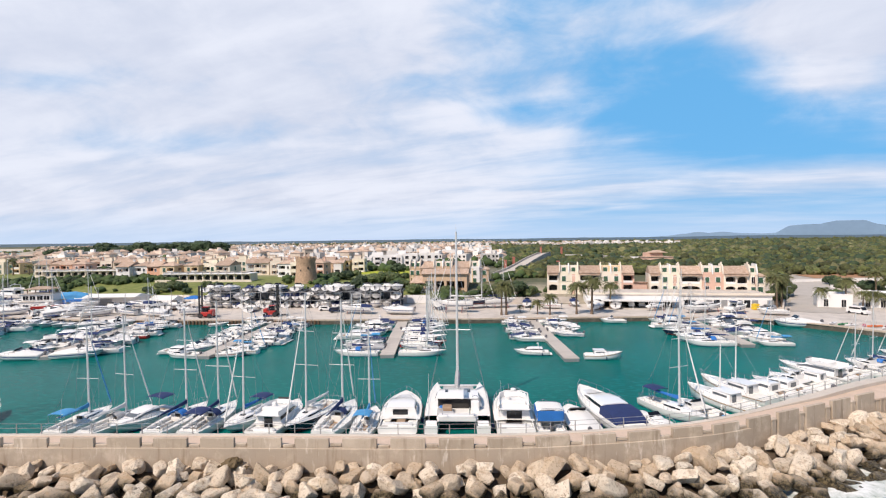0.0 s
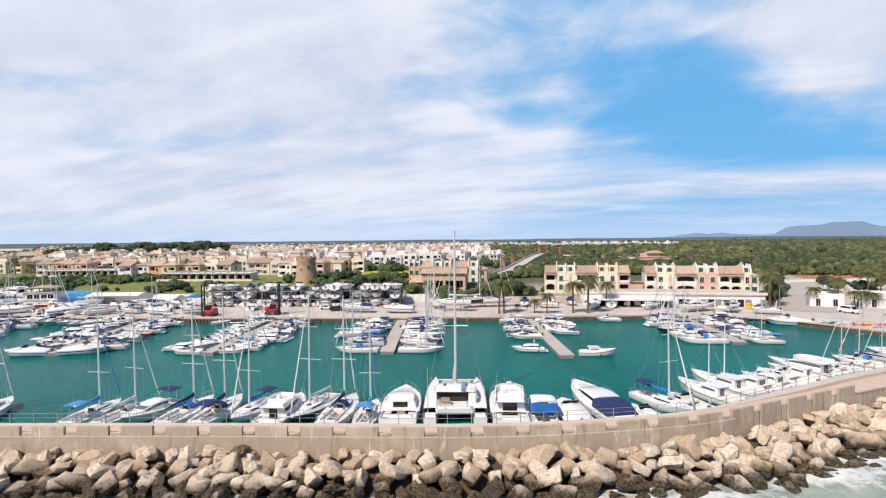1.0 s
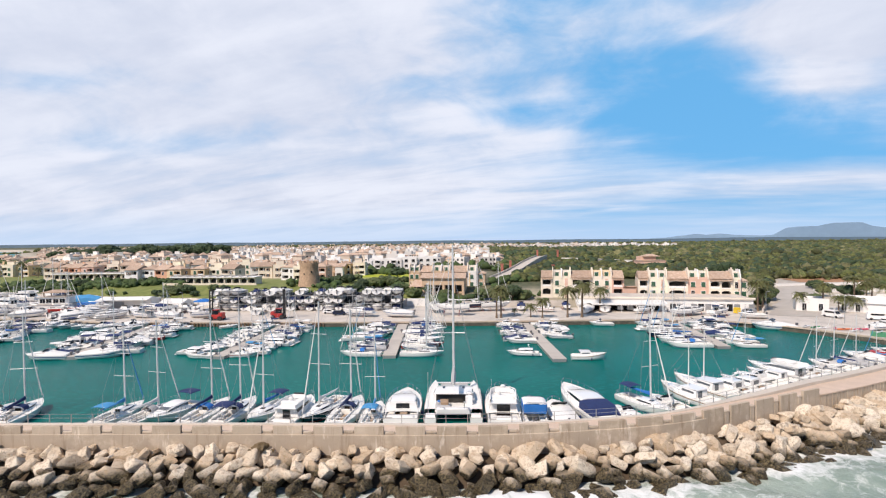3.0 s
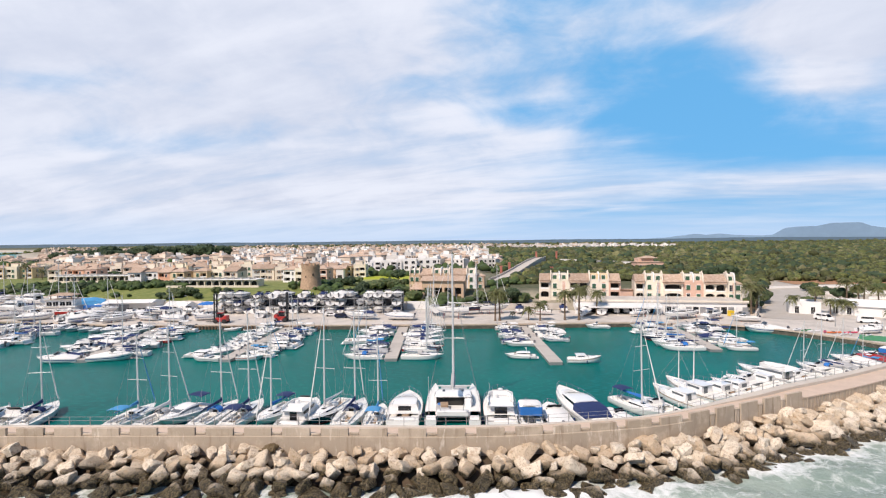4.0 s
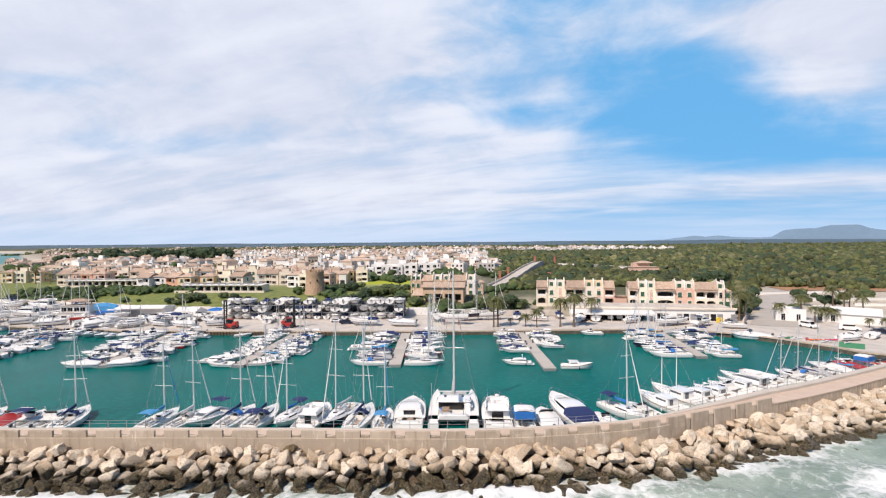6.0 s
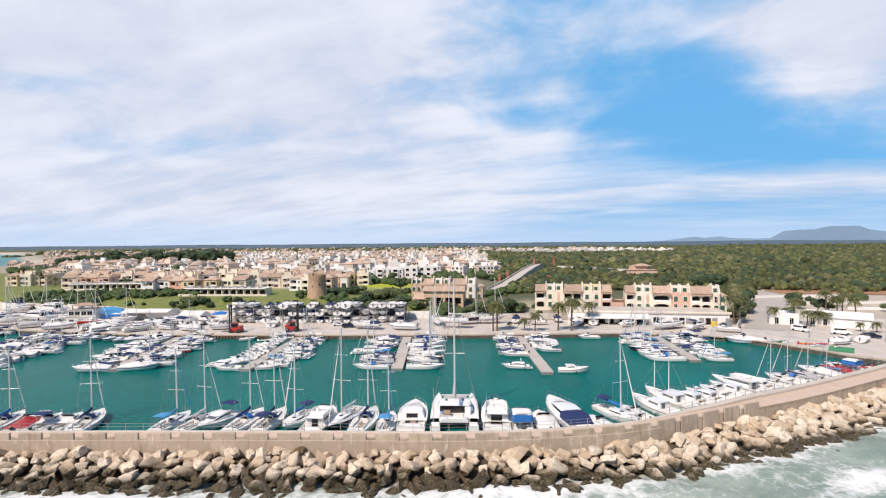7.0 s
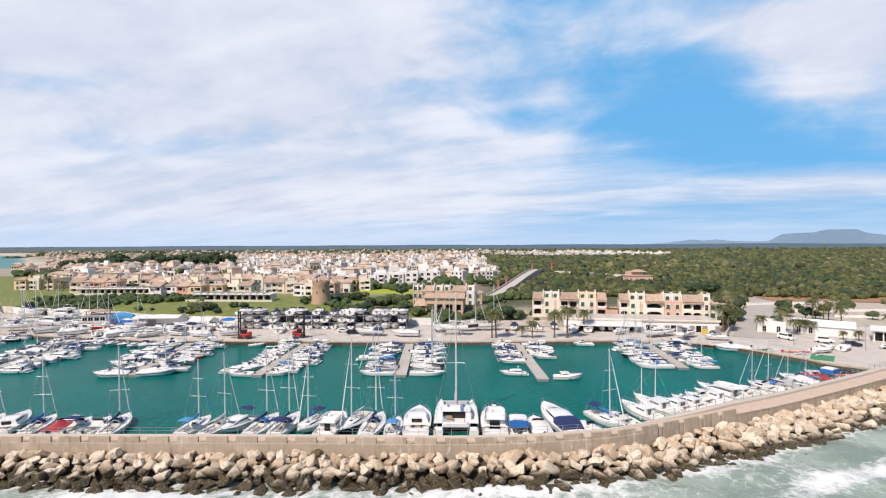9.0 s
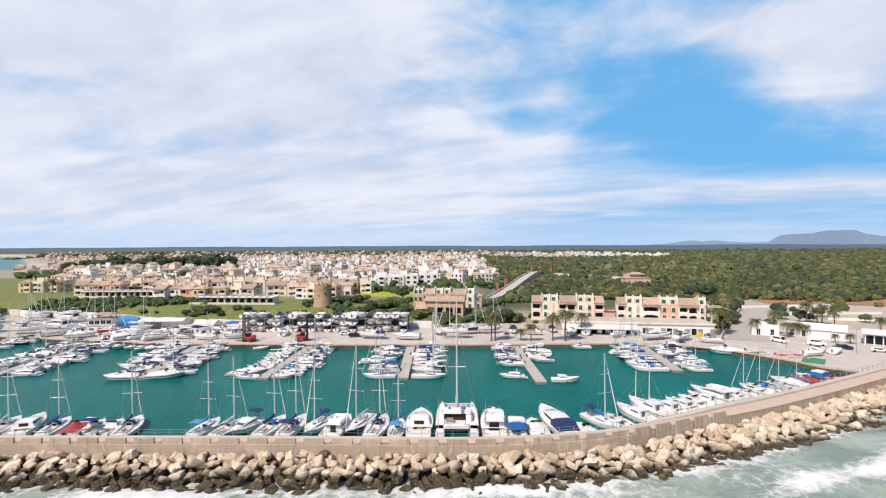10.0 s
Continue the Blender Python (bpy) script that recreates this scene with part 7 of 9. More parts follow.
def house(label, w, d, floors, wall, roof, win, log=None, seed=0, name="house"):
    r = random.Random(seed)
    t = thing(name, label, "house")
    h = 2.95 * floors + 0.3
    part("wall", Geo().box(0, 0, -2.0, w, d, h + 2.0), M[wall], t)
    if roof == "flat":
        g = Geo()
        for x, y, sx, sy in ((0, -d / 2 + 0.1, w, 0.2), (0, d / 2 - 0.1, w, 0.2), (-w / 2 + 0.1, 0, 0.2, d - 0.4), (w / 2 - 0.1, 0, 0.2, d - 0.4)):
            g.box(x, y, h, sx, sy, 0.7)
        part("parapet", g, M[wall], t)
        part("stair_head", Geo().box(-w * 0.25, d * 0.2, h, w * 0.35, d * 0.4, 2.4), M[wall], t)
    else:
        part("roof", hip(w, d, h, min(w, d) * 0.17 + 0.2, 0.4, roof == "gable"), M["tile"], t, "terracotta tiled roof")
        part("chimney", Geo().box(w * 0.22, d * 0.15, h, 0.7, 0.7, min(w, d) * 0.22 + 1.2, 0, 0.05).box(w * 0.22, d * 0.15, h + min(w, d) * 0.22 + 1.2, 0.95, 0.95, 0.15), M[wall], t)
    if roof != "flat" and floors > 1:
        ww, wd, wx, wh = w * 0.42, d * 0.45, (-0.27 if seed % 2 else 0.27) * w, 2.95 * (floors - seed % 2) + 0.2
        yy = -d / 2 - wd / 2 + 0.05
        part("wing", Geo().box(wx, yy, -2.0, ww, wd, wh + 2.0), M["white" if seed % 3 == 1 else wall], t)
        g = hip(ww, wd, wh, wd * 0.22 + 0.2, 0.3)
        g.v = [(a + wx, b + yy, c) for a, b, c in g.v]
        part("wing_roof", g, M["tile"], t, "terracotta tiled roof")
        # dark sheets on the wall face stand for porch and terrace shade
        part("porch_opening", Geo().box(wx, yy - wd / 2 - 0.03, 0.2, ww * 0.62, 0.12, 2.2), M["dark"], t, "flat dark panel for the shade of a porch")
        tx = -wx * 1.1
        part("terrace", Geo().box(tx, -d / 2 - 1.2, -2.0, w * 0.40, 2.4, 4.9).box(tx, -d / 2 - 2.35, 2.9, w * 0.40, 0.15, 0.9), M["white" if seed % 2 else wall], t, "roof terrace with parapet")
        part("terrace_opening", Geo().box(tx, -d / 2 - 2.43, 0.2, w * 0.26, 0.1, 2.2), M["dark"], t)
    n = max(2, int(w / 3.2))
    for f in range(floors):
        for i in range(n):
            x = -w / 2 + w * (i + 0.5) / n
            z = 0.3 + 2.95 * f
            if log and (i + f * 0) % 3 == 1 and w / n > 3.0:
                shared("balcony", LOG[log], t, pose(x, -d / 2 - 0.02, z + 0.1))
            else:
                k = win if f else ("tall" if r.random() < 0.4 else win)
                shared("window", WIN[k], t, pose(x, -d / 2 - 0.02, z + (0.75 if k != "tall" else 0.05)))
        shared("window", WIN[win], t, pose(w / 2 + 0.02, 0.1 * d, 1.05 + 2.95 * f, 0, 0, 90))
    return t


HOUSES = {
    "a": house("two-storey cream villa with tiled hip roof", 15, 11, 2, "cream", "hip", "green", "cream", 1),
    "b": house("white two-storey house with tiled roof and balconies", 13, 11, 2, "white", "hip", "brown", "white", 2),
    "c": house("terracotta-pink two-storey house with tiled roof", 16, 11, 2, "pink", "hip", "green", "pink", 3),
    "d": house("ochre town house with tiled gable roof", 11, 10, 2, "ochre", "gable", "brown", None, 4),
    "e": house("white cubic modern house with flat roof", 12, 11, 2, "white", "flat", "wide", None, 5),
    "f": house("cream three-storey house with flat roof terrace", 12, 11, 3, "cream", "flat", "plain", None, 6),
    "g": house("low white bungalow with tiled roof", 13, 9, 1, "white", "hip", "green", None, 7),
    "h": house("long white row house with flat roof", 20, 10, 2, "white", "flat", "tall", "white", 8),
}


def town_house(label, wall, w, seed, roof="lean"):
    """A narrow two-storey row house: deep loggias, arched ground floor, tiled roof falling to the front, chimney."""
    r = random.Random(seed)
    t = thing("house", label, "house", "row houses of the village")
    F, dp = 2.9, 9.0
    h = 2 * F + 0.2
    g = Geo().box(0, dp / 2 - 2.2, -2.5, w, dp - 2.0, h + 2.5)
    ow = 0.42 * w
    ox = (0.5 * w - 0.5 - ow / 2) * (1 if seed % 2 else -1)
    lo_, hi_ = ox - ow / 2, ox + ow / 2
    for a, b in ((-w / 2, lo_), (hi_, w / 2)):
        g.box((a + b) / 2, -2.25, -2.5, b - a, 1.9, h + 2.5)
    for f in (0, 1):
        g.box(ox, -2.25, F * f + 2.25, ow, 1.9, F - 2.25 + (0.2 if f else 0))
    g.box(ox, -2.25, -2.5, ow, 1.9, 2.55)
    part("wall", g, M[wall], t)
    for f in (0, 1):
        # loggia back coloured near-black as shade
        part("loggia_back", Geo().box(ox, -1.32, F * f + 0.06, ow * 0.92, 0.08, 2.15), M["dark"], t, "loggia back, its shade put into the dark colour")
        part("balustrade", Geo().box(ox, -3.12, F * f + 0.05, ow, 0.1, 0.85), M["white" if seed % 2 else wall], t)
        shared("window", WIN[("green", "brown", "plain")[seed % 3]], t, pose(-ox * 0.86, -3.22, F * f + 0.75))
    if roof == "lean":
        part("roof", Geo().add([(-w / 2 - 0.1, -3.7, h - 0.1), (w / 2 + 0.1, -3.7, h - 0.1), (w / 2 + 0.1, 1.2, h + 1.9), (-w / 2 - 0.1, 1.2, h + 1.9), (w / 2 + 0.1, 5.6, h + 0.3), (-w / 2 - 0.1, 5.6, h + 0.3), (-w / 2 - 0.1, -3.7, h - 0.25), (w / 2 + 0.1, -3.7, h - 0.25), (w / 2 + 0.1, 5.6, h - 0.1), (-w / 2 - 0.1, 5.6, h - 0.1)],
                               [(0, 1, 2, 3), (3, 2, 4, 5), (6, 7, 1, 0), (9, 8, 7, 6), (1, 7, 8, 4, 2), (6, 0, 3, 5, 9), (4, 8, 9, 5)]), M["tile"], t, "brown tiled roof")
    elif roof == "hip":
        g = hip(w, dp - 0.6, h, 1.7, 0.4)
        g.v = [(a, b + 1.0, c) for a, b, c in g.v]
        part("roof", g, M["tile"], t, "brown tiled hip roof")
    else:
        part("terrace_wall", Geo().box(0, -3.05, h, w, 0.2, 0.85).box(-w / 2 + 0.1, 1.0, h, 0.2, 8.0, 0.85).box(w / 2 - 0.1, 1.0, h, 0.2, 8.0, 0.85), M[wall], t)
        part("stair_head", Geo().box(-w * 0.15, 2.8, h, w * 0.6, 4.0, 2.5), M[wall], t)
        part("stair_roof", Geo().box(-w * 0.15, 2.8, h + 2.5, w * 0.66, 4.4, 0.2), M["tile"], t)
    part("chimney", Geo().box(w * 0.3, 1.8, h, 0.7, 0.7, 2.6).box(w * 0.3, 1.8, h + 2.6, 0.95, 0.95, 0.14), M[wall], t)
    for f in (0, 1):
        shared("window", WIN["brown" if seed % 2 else "green"], t, pose(w / 2 + 0.02, 0.8, F * f + 0.8, 0, 0, 90))
    return t


HOUSES.update({
    "A": town_house("white row house with dark loggias", "white", 6.4, 1), "B": town_house("apricot row house with tiled roof", "apricot", 6.0, 2), "C": town_house("yellow ochre row house with arched loggias", "ochre2", 6.8, 3, "hip"),
    "D": town_house("cream row house with recessed balconies", "cream", 7.0, 4), "E": town_house("terracotta pink row house with tiled roof", "pink", 6.4, 5, "hip"), "F": town_house("pale yellow row house with roof terrace", "sand", 6.6, 6, "flat"),
    "G": town_house("cream row house with roof terrace", "cream", 6.4, 7, "flat"), "H": town_house("white row house with hipped roof", "white", 7.4, 8, "hip"),
})
used_house = set()


def put_house(k, x, y, turn, s=1.0):
    return place_boat(HOUSES[k], x, y, turn, s, used_house, ground_z(x, y))


rg_ = random.Random(41)


def terrace_row(kinds, x, y, heading, gap=0.0):
    """Row houses side by side from (x, y), each stepped a little back or forward."""
    h = radians(heading)
    for k in kinds:
        w = HOUSES[k]["wide"]
        x, y = x + math.cos(h) * w / 2, y + math.sin(h) * w / 2
        back = rg_.choice((0, 0, 1.2, -1.2, 2.2))
        put_house(k, x - math.sin(h) * back, y + math.cos(h) * back, heading, 1.0)
        x, y = x + math.cos(h) * (w / 2 + gap), y + math.sin(h) * (w / 2 + gap)


for k in "ABCDEFGH":
    HOUSES[k]["wide"] = max(v.co.x for v in [c for c in HOUSES[k].children if c.name.startswith("wall")][0].data.vertices) * 2
terrace_row("AHBC", -152.5, 225.5, -4), terrace_row("CFD", -123.0, 228.0, -6), terrace_row("ADE", -104.5, 244.5, 20, 0.6)
terrace_row("HF", -84.0, 232.0, -10), terrace_row("E", -70.0, 238.0, -6), terrace_row("DGH", -101.0, 248.0, 4, 0.8), terrace_row("HDCG", -81.0, 262.0, 2, 1.0)
terrace_row("DEBE", -216.0, 252.0, 4, 0.3), terrace_row("DGHF", -172.0, 253.5, -3, 0.5), terrace_row("GDH", -160.0, 262.0, 12, 1.0)
terrace_row("CFC", -263.0, 272.0, 4), terrace_row("DGAE", -232.0, 276.0, 10, 1.5), terrace_row("GDCHD", -198.0, 276.0, 3, 0.8), terrace_row("DBGFD", -158.0, 278.0, -4, 0.8), terrace_row("FDGEDH", -122.0, 275.0, 3, 0.8)
for k, x, y, turn, s in [("g", -268, 330, 5, 1.0), ("b", -282, 352, 3, 0.9), ("g", -300, 372, 8, 1.0), ("d", -288, 340, 0, 0.9), ("g", -318, 402, 4, 1.0), ("a", -306, 356, 6, 0.8), ("g", -336, 428, 2, 1.0), ("b", -352, 452, 5, 0.8), ("g", -250, 318, 4, 0.9),
                         ("d", -64, 258, 0, 0.9), ("h", -48, 318, 8, 1.0), ("e", -35, 322, 4, 1.1), ("e", -22, 330, 6, 1.0), ("e", -72, 300, 8, 0.9), ("e", -58, 296, 6, 0.8)]:
    put_house(k, x, y, turn, s)
rh = random.Random(77)
spots = []
for row in range(2):
    y0 = 290 + 17 * row
    x = -0.80 * y0 - 20
    while x < 0.02 * y0 + (4 if y0 > 335 else -62):
        spots.append((x + rh.uniform(-2, 2), y0 + rh.uniform(-4, 4)))
        x += rh.uniform(14, 20.5)
for x, y in spots:
    if -62 < x < -20 and y < 345 or (-75 < x < 10 and y < 300):
        continue
    modern = sstep(-150, -40, x) * sstep(330, 380, y)
    k = rh.choice("eefhHe") if rh.random() < modern else rh.choice("adcGDEDFGHBdf")
    put_house(k, x, y, rh.choice((0, 0, 0, 90, 180)) + rh.uniform(-14, 14), rh.uniform(0.66, 0.9))


def town(name, label, spots_, wallm, flat):
    """Far houses, joined: walls, roofs, openings."""
    wl, rf, wi = Geo(), Geo(), Geo()
    for x, y in spots_:
        w, d, h, a = rh.uniform(4.5, 10.5), rh.uniform(5, 9), rh.choice((3.4, 3.4, 5.0, 6.0, 6.4, 8.6)), rh.choice((0, 0, 30, -25)) + rh.uniform(-12, 12)
        z = ground_z(x, y)
        wl.box(x, y, z - 1, w, d, h + 1, a)
        if rh.random() < flat:
            wl.box(x + rh.uniform(-2, 2), y + 1, z + h, w * 0.4, d * 0.4, 2.3, a)
        else:
            g = hip(w, d, z + h, d * 0.24, 0.4)
            ca, sa = math.cos(radians(a)), math.sin(radians(a))
            rf.add([(x + px * ca - py * sa, y + px * sa + py * ca, pz) for px, py, pz in g.v], g.f)
        ca, sa = math.cos(radians(a)), math.sin(radians(a))
        for f in range(int(h / 2.9)):
            for i in range(3):
                px, py = -w / 2 + w * (i + 0.5) / 3, -d / 2
                wi.box(x + px * ca - py * sa, y + px * sa + py * ca, z + 0.9 + 2.9 * f, 1.3, 0.12, 1.5, a)
    for nm, g, m in (("house_walls", wl, wallm), ("house_roofs", rf, M["far_tile"]), ("house_windows", wi, M["glass"])):
        if g.v:
            tagged(new(nm, g.mesh(nm, m)), label, "town", kind="stuff")


def scatter(n, x0, x1, y0, y1, ok):
    out = []
    while len(out) < n:
        x, y = rh.uniform(x0, x1), rh.uniform(y0, y1)
        if ok(x, y):
            out.append((x, y))
    return out


inland = lambda x, y: x > -0.83 * y - 4 and x < 40 - 0.0 * y
town("far_town", "far cream and terracotta houses of the seaside town", [q for q in scatter(850, -800, 30, 320, 1050, inland) if not (-62 < q[0] and q[1] < 350)], M["far_cream"], 0.25)
town("far_town", "far white houses of the seaside town", [q for q in scatter(700, -420, 30, 322, 900, inland) if not (-62 < q[0] and q[1] < 350)], M["far_white"], 0.7)
town("far_town", "distant pale houses along the bay", scatter(380, -1300, 120, 1050, 1650, lambda x, y: x > -0.84 * y - 10 or y > 1740), M["far_cream"], 0.3)
town("far_estate", "distant white estate beyond the woods", [(150 + 3.0 * i + rh.uniform(-2, 2), 1035 + 26 * (i % 3) + rh.uniform(-6, 6)) for i in range(96)], M["far_white"], 0.75)
town("far_estate", "distant pale houses with tiled roofs beyond the woods", scatter(240, -60, 430, 1085, 1330, lambda x, y: True), M["far_white"], 0.3)


town("far_town", "pale houses on the low ground by the bay", scatter(150, -600, -300, 405, 680, lambda x, y: -0.86 * y < x < -0.62 * y or (y < 540 and -0.94 * y < x < -0.8 * y)), M["far_cream"], 0.2)


def arcade(n, label, x, y, turn):
    """A long single-storey row with a flat white roof and arched openings."""
    t = thing("arcade_building", label, "building", at=pose(x, y, ground_z(x, y), 0, 0, turn))
    L = 3.4 * n
    part("wall", Geo().box(0, 2.2, -1, L, 6.0, 4.0), M["cream"], t)
    part("roof_slab", Geo().box(0, 1.6, 3.0, L + 0.6, 8.4, 0.3, 0, 0.05), M["white"], t, "flat pale roof terrace")
    for i in range(n):
        part("roof_divider", Geo().box(-L / 2 + 3.4 * i, 1.6, 3.3, 0.25, 7.6, 0.5), M["cream"], t)
    opening = Geo().lathe(0, 0, [(1.25, -0.02), (1.25, 0.02)], 16)
    # flat dark sheet on the wall draws the shade of each arch
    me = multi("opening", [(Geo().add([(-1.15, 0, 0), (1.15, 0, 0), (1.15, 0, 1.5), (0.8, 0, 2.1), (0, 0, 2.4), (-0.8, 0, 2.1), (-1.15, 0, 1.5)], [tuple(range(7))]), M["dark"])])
    pil = Geo().box(0, -1.6, -0.5, 0.5, 0.5, 3.5).mesh("pillar", M["cream"])
    for i in range(n):
        shared("opening", me, t, pose(-L / 2 + 3.4 * (i + 0.5), -0.82, 0.2))
        shared("pillar", pil, t, pose(-L / 2 + 3.4 * i + 0.1, 0, 0))
    part("terrace_wall", Geo().box(0, -4.5, -1, L + 4, 0.3, 1.9), M["cream"], t)
    return t


arcade(11, "low cream arcade building with flat white roof", -106, 211, -3)
arcade(11, "low white-roofed arcade building among shrubs", -184, 243, 2)

# watch tower
tower = thing("watch_tower", "round old stone watchtower with battered masonry walls", "tower", at=place(-61.8, 201, 6.0, 0, 0.78))
TR, TH = 5.5, 12.2
prof = [(TR + 0.25, -1.5), (TR, 0.2), (TR - 0.55, 5.0), (TR - 0.85, 9.6), (TR - 0.6, 10.2), (TR - 0.6, 11.2), (TR - 0.95, 11.2), (TR - 0.95, 10.4), (0.1, 10.35)]
vs, n = [], 40
for rr_, z in prof:
    for i in range(n):
        a = 2 * math.pi * i / n
        k = 1 + 0.012 * noise.noise((3 * math.cos(a), 3 * math.sin(a), z * 0.5))
        vs.append((rr_ * k * math.cos(a), rr_ * k * math.sin(a), z))
part("shaft", Geo().rings(vs, n), M["tower"], tower, "weathered warm sandstone shaft", True)
for i in range(16):
    if i % 5 != 2:
        a = 2 * math.pi * i / 16
        part("merlon", Geo().box((TR - 0.78) * math.cos(a), (TR - 0.78) * math.sin(a), 11.15, 0.4, 1.2, 0.75 + 0.2 * (i % 3), math.degrees(a)), M["tower"], tower)
part("window", Geo().box(2.4, -TR + 1.15, 6.0, 0.7, 0.7, 1.1, 26), M["dark"], tower, "small dark window opening")
part("door", Geo().box(-1.2, -TR + 0.75, 5.0, 0.5, 0.5, 0.8, -14), M["dark"], tower)


# apartment blocks above the boat yard
def loggia_front(g, x0, x1, z0, h, arch, t=0.45):
    """Fills the head of an opening between x0 and x1 with a low arch in the plane y = 0, t thick."""
    if not arch:
        return
    m_, hw, k = (x0 + x1) / 2, (x1 - x0) / 2, z0 + h + 0.01
    arc = [(m_ + hw * math.cos(math.pi * q / 8), k - 0.62 + 0.60 * math.sin(math.pi * q / 8)) for q in range(9)]
    for (xa, za), (xb, zb) in zip(arc, arc[1:]):
        g.add([(xa, 0.0, za), (xb, 0.0, zb), (xb, 0.0, k), (xa, 0.0, k), (xa, t, za), (xb, t, zb)], [(0, 1, 2, 3), (0, 4, 5, 1)])


def apartments(x0, y0, x1, y1, z, bays, label, group="apartment blocks above the yard", name="apartment_block", deep=8.0):
    """bays: (kind, weight, wall, arch). O: two open balconies under a tiled lean-to roof; T: two window axes with an attic between upright fins; S: a low end with a window."""
    d = Vector((x1 - x0, y1 - y0))
    L, a = d.length, math.degrees(math.atan2(d.y, d.x))
    t = thing(name, label, "apartment block", group, at=pose(x0, y0, z, 0, 0, a))
    unit = L / sum(b[1] for b in bays)
    F = 2.95
    x = 0.0
    for i, (kind, wt_, wall, arch) in enumerate(bays):
        w = wt_ * unit
        cx = x + w / 2
        if kind == "O":
            g = Geo()
            n = 2 if w > 6.5 else 1
            pw = 0.55
            ow = (w - pw * (n + 1)) / n
            g.box(cx, 1.9 + deep / 2, -1.5, w, deep - 0.4, 2 * F + 1.7)
            for k in range(n + 1):
                g.box(x + pw / 2 + k * (ow + pw), 0.9, -1.5, pw, 1.8, 2 * F + 1.7)
            for k in range(n):
                o0 = x + pw + k * (ow + pw)
                for f in (0, 1):
                    g.box(o0 + ow / 2, 0.9, F * f + 2.3, ow, 1.8, F - 2.3 + (0.2 if f else 0.0))
                    loggia_front(g, o0, o0 + ow, F * f, 2.3, arch and f == (i % 2) or arch == 2)
                g.box(o0 + ow / 2, 0.9, -1.5, ow, 1.8, 1.52)
            part("bay_wall", g, M[wall], t, "rendered bay with deep open balconies")
            for k in range(n):
                o0 = x + pw + k * (ow + pw) + ow / 2
                for f in (0, 1):
                    # back of the recess, its shade painted in
                    part("balcony_glazing", Geo().box(o0, 1.66, F * f + 0.04, ow * 0.86, 0.07, 2.2), M["dark"], t, "balcony back sheet, recess shade in its dark colour")
                    part("balustrade", Geo().box(o0, 0.14, F * f + 0.03, ow, 0.10, 0.72 if (i + k + f) % 2 else 0.30), M["white" if (i + f) % 2 else wall], t)
            r0 = 2 * F + 0.2
            xa, xb = x + 0.03, x + w - 0.03
            part("tiled_roof", Geo().add([(xa, -0.55, r0), (xb, -0.55, r0), (xb, 8.6, r0), (xa, 8.6, r0), (xa, -0.55, r0 + 0.16), (xb, -0.55, r0 + 0.16), (xb, 4.6, r0 + 2.35), (xa, 4.6, r0 + 2.35), (xb, 8.6, r0 + 0.9), (xa, 8.6, r0 + 0.9)],
                                         [(3, 2, 1, 0), (0, 1, 5, 4), (4, 5, 6, 7), (7, 6, 8, 9), (1, 2, 8, 6, 5), (3, 0, 4, 7, 9), (2, 3, 9, 8)]), M["tile"], t, "sloping brown roof tiles")
            for k in range(n):
                o0 = x + pw + k * (ow + pw) + ow / 2
                part("eave_canopy", Geo().add([(o0 - ow * 0.62, -0.95, F * 2 - 0.25), (o0 + ow * 0.62, -0.95, F * 2 - 0.25), (o0 + ow * 0.62, 0.0, F * 2 + 0.18), (o0 - ow * 0.62, 0.0, F * 2 + 0.18), (o0 - ow * 0.62, -0.95, F * 2 - 0.37), (o0 + ow * 0.62, -0.95, F * 2 - 0.37), (o0 + ow * 0.62, 0.0, F * 2 + 0.02), (o0 - ow * 0.62, 0.0, F * 2 + 0.02)],
                                              [(0, 1, 2, 3), (4, 5, 1, 0), (7, 6, 5, 4), (1, 5, 6, 2), (0, 3, 7, 4)]), M["tile"], t)
        elif kind == "T":
            axes = 2 if w > 4 else 1
            part("bay_wall", Geo().box(cx, deep / 2 + 0.3, -1.5, w, deep, 2 * F + 1.7), M[wall], t, "rendered bay with shuttered windows")
            part("attic", Geo().box(cx, deep / 2 + 1.0, 2 * F + 0.2, w - 0.1, deep - 1.4, 2.3), M["cream" if wall != "cream" else "ochre2"], t, "attic storey set back behind a parapet")
            part("parapet", Geo().box(cx, 0.42, 2 * F + 0.2, w, 0.24, 0.55), M[wall], t)
            for k in range(axes + 1):
                fx = x + 0.17 + k * (w - 0.34) / axes
                g = Geo().rings([(fx + sx, yy, zz) for sx in (-0.17, 0.17) for yy, zz in ((0.05, 2 * F + 0.1), (5.2, 2 * F + 0.1), (5.2, 3 * F + 0.35), (1.2, 3 * F + 0.35), (0.9, 3 * F - 0.2), (0.05, 2 * F + 0.95))], 6)
                part("fin_wall", g, M["white" if k % 2 else "cream"], t, "pale upright fin wall")
                if k % 2 == 0:
                    part("chimney", Geo().box(fx, 2.6, 3 * F + 0.35, 0.34, 0.7, 0.55), M["cream"], t)
            for k in range(axes):
                px = x + w * (k + 0.5) / axes
                for f in range(2):
                    shared("window", WIN["green" if (i + k + f) % 3 else "tall"], t, pose(px, 0.28, F * f + (0.62 if (i + k + f) % 3 else 0.25)))
                shared("window", WIN["green"], t, pose(px, 1.66, 2 * F + 0.55))
            part("colour_panel", Geo().box(cx + (0.25 * w if i % 4 else -0.22 * w), 0.27, -1.0, w * 0.16, 0.12, 2 * F + 0.9), M["pink" if i % 2 else "ochre2"], t, "terracotta painted wall panel")
        else:
            part("bay_wall", Geo().box(cx, deep / 2 + 1.2, -1.5, w, deep - 1.5, 2 * F + 0.9), M[wall], t)
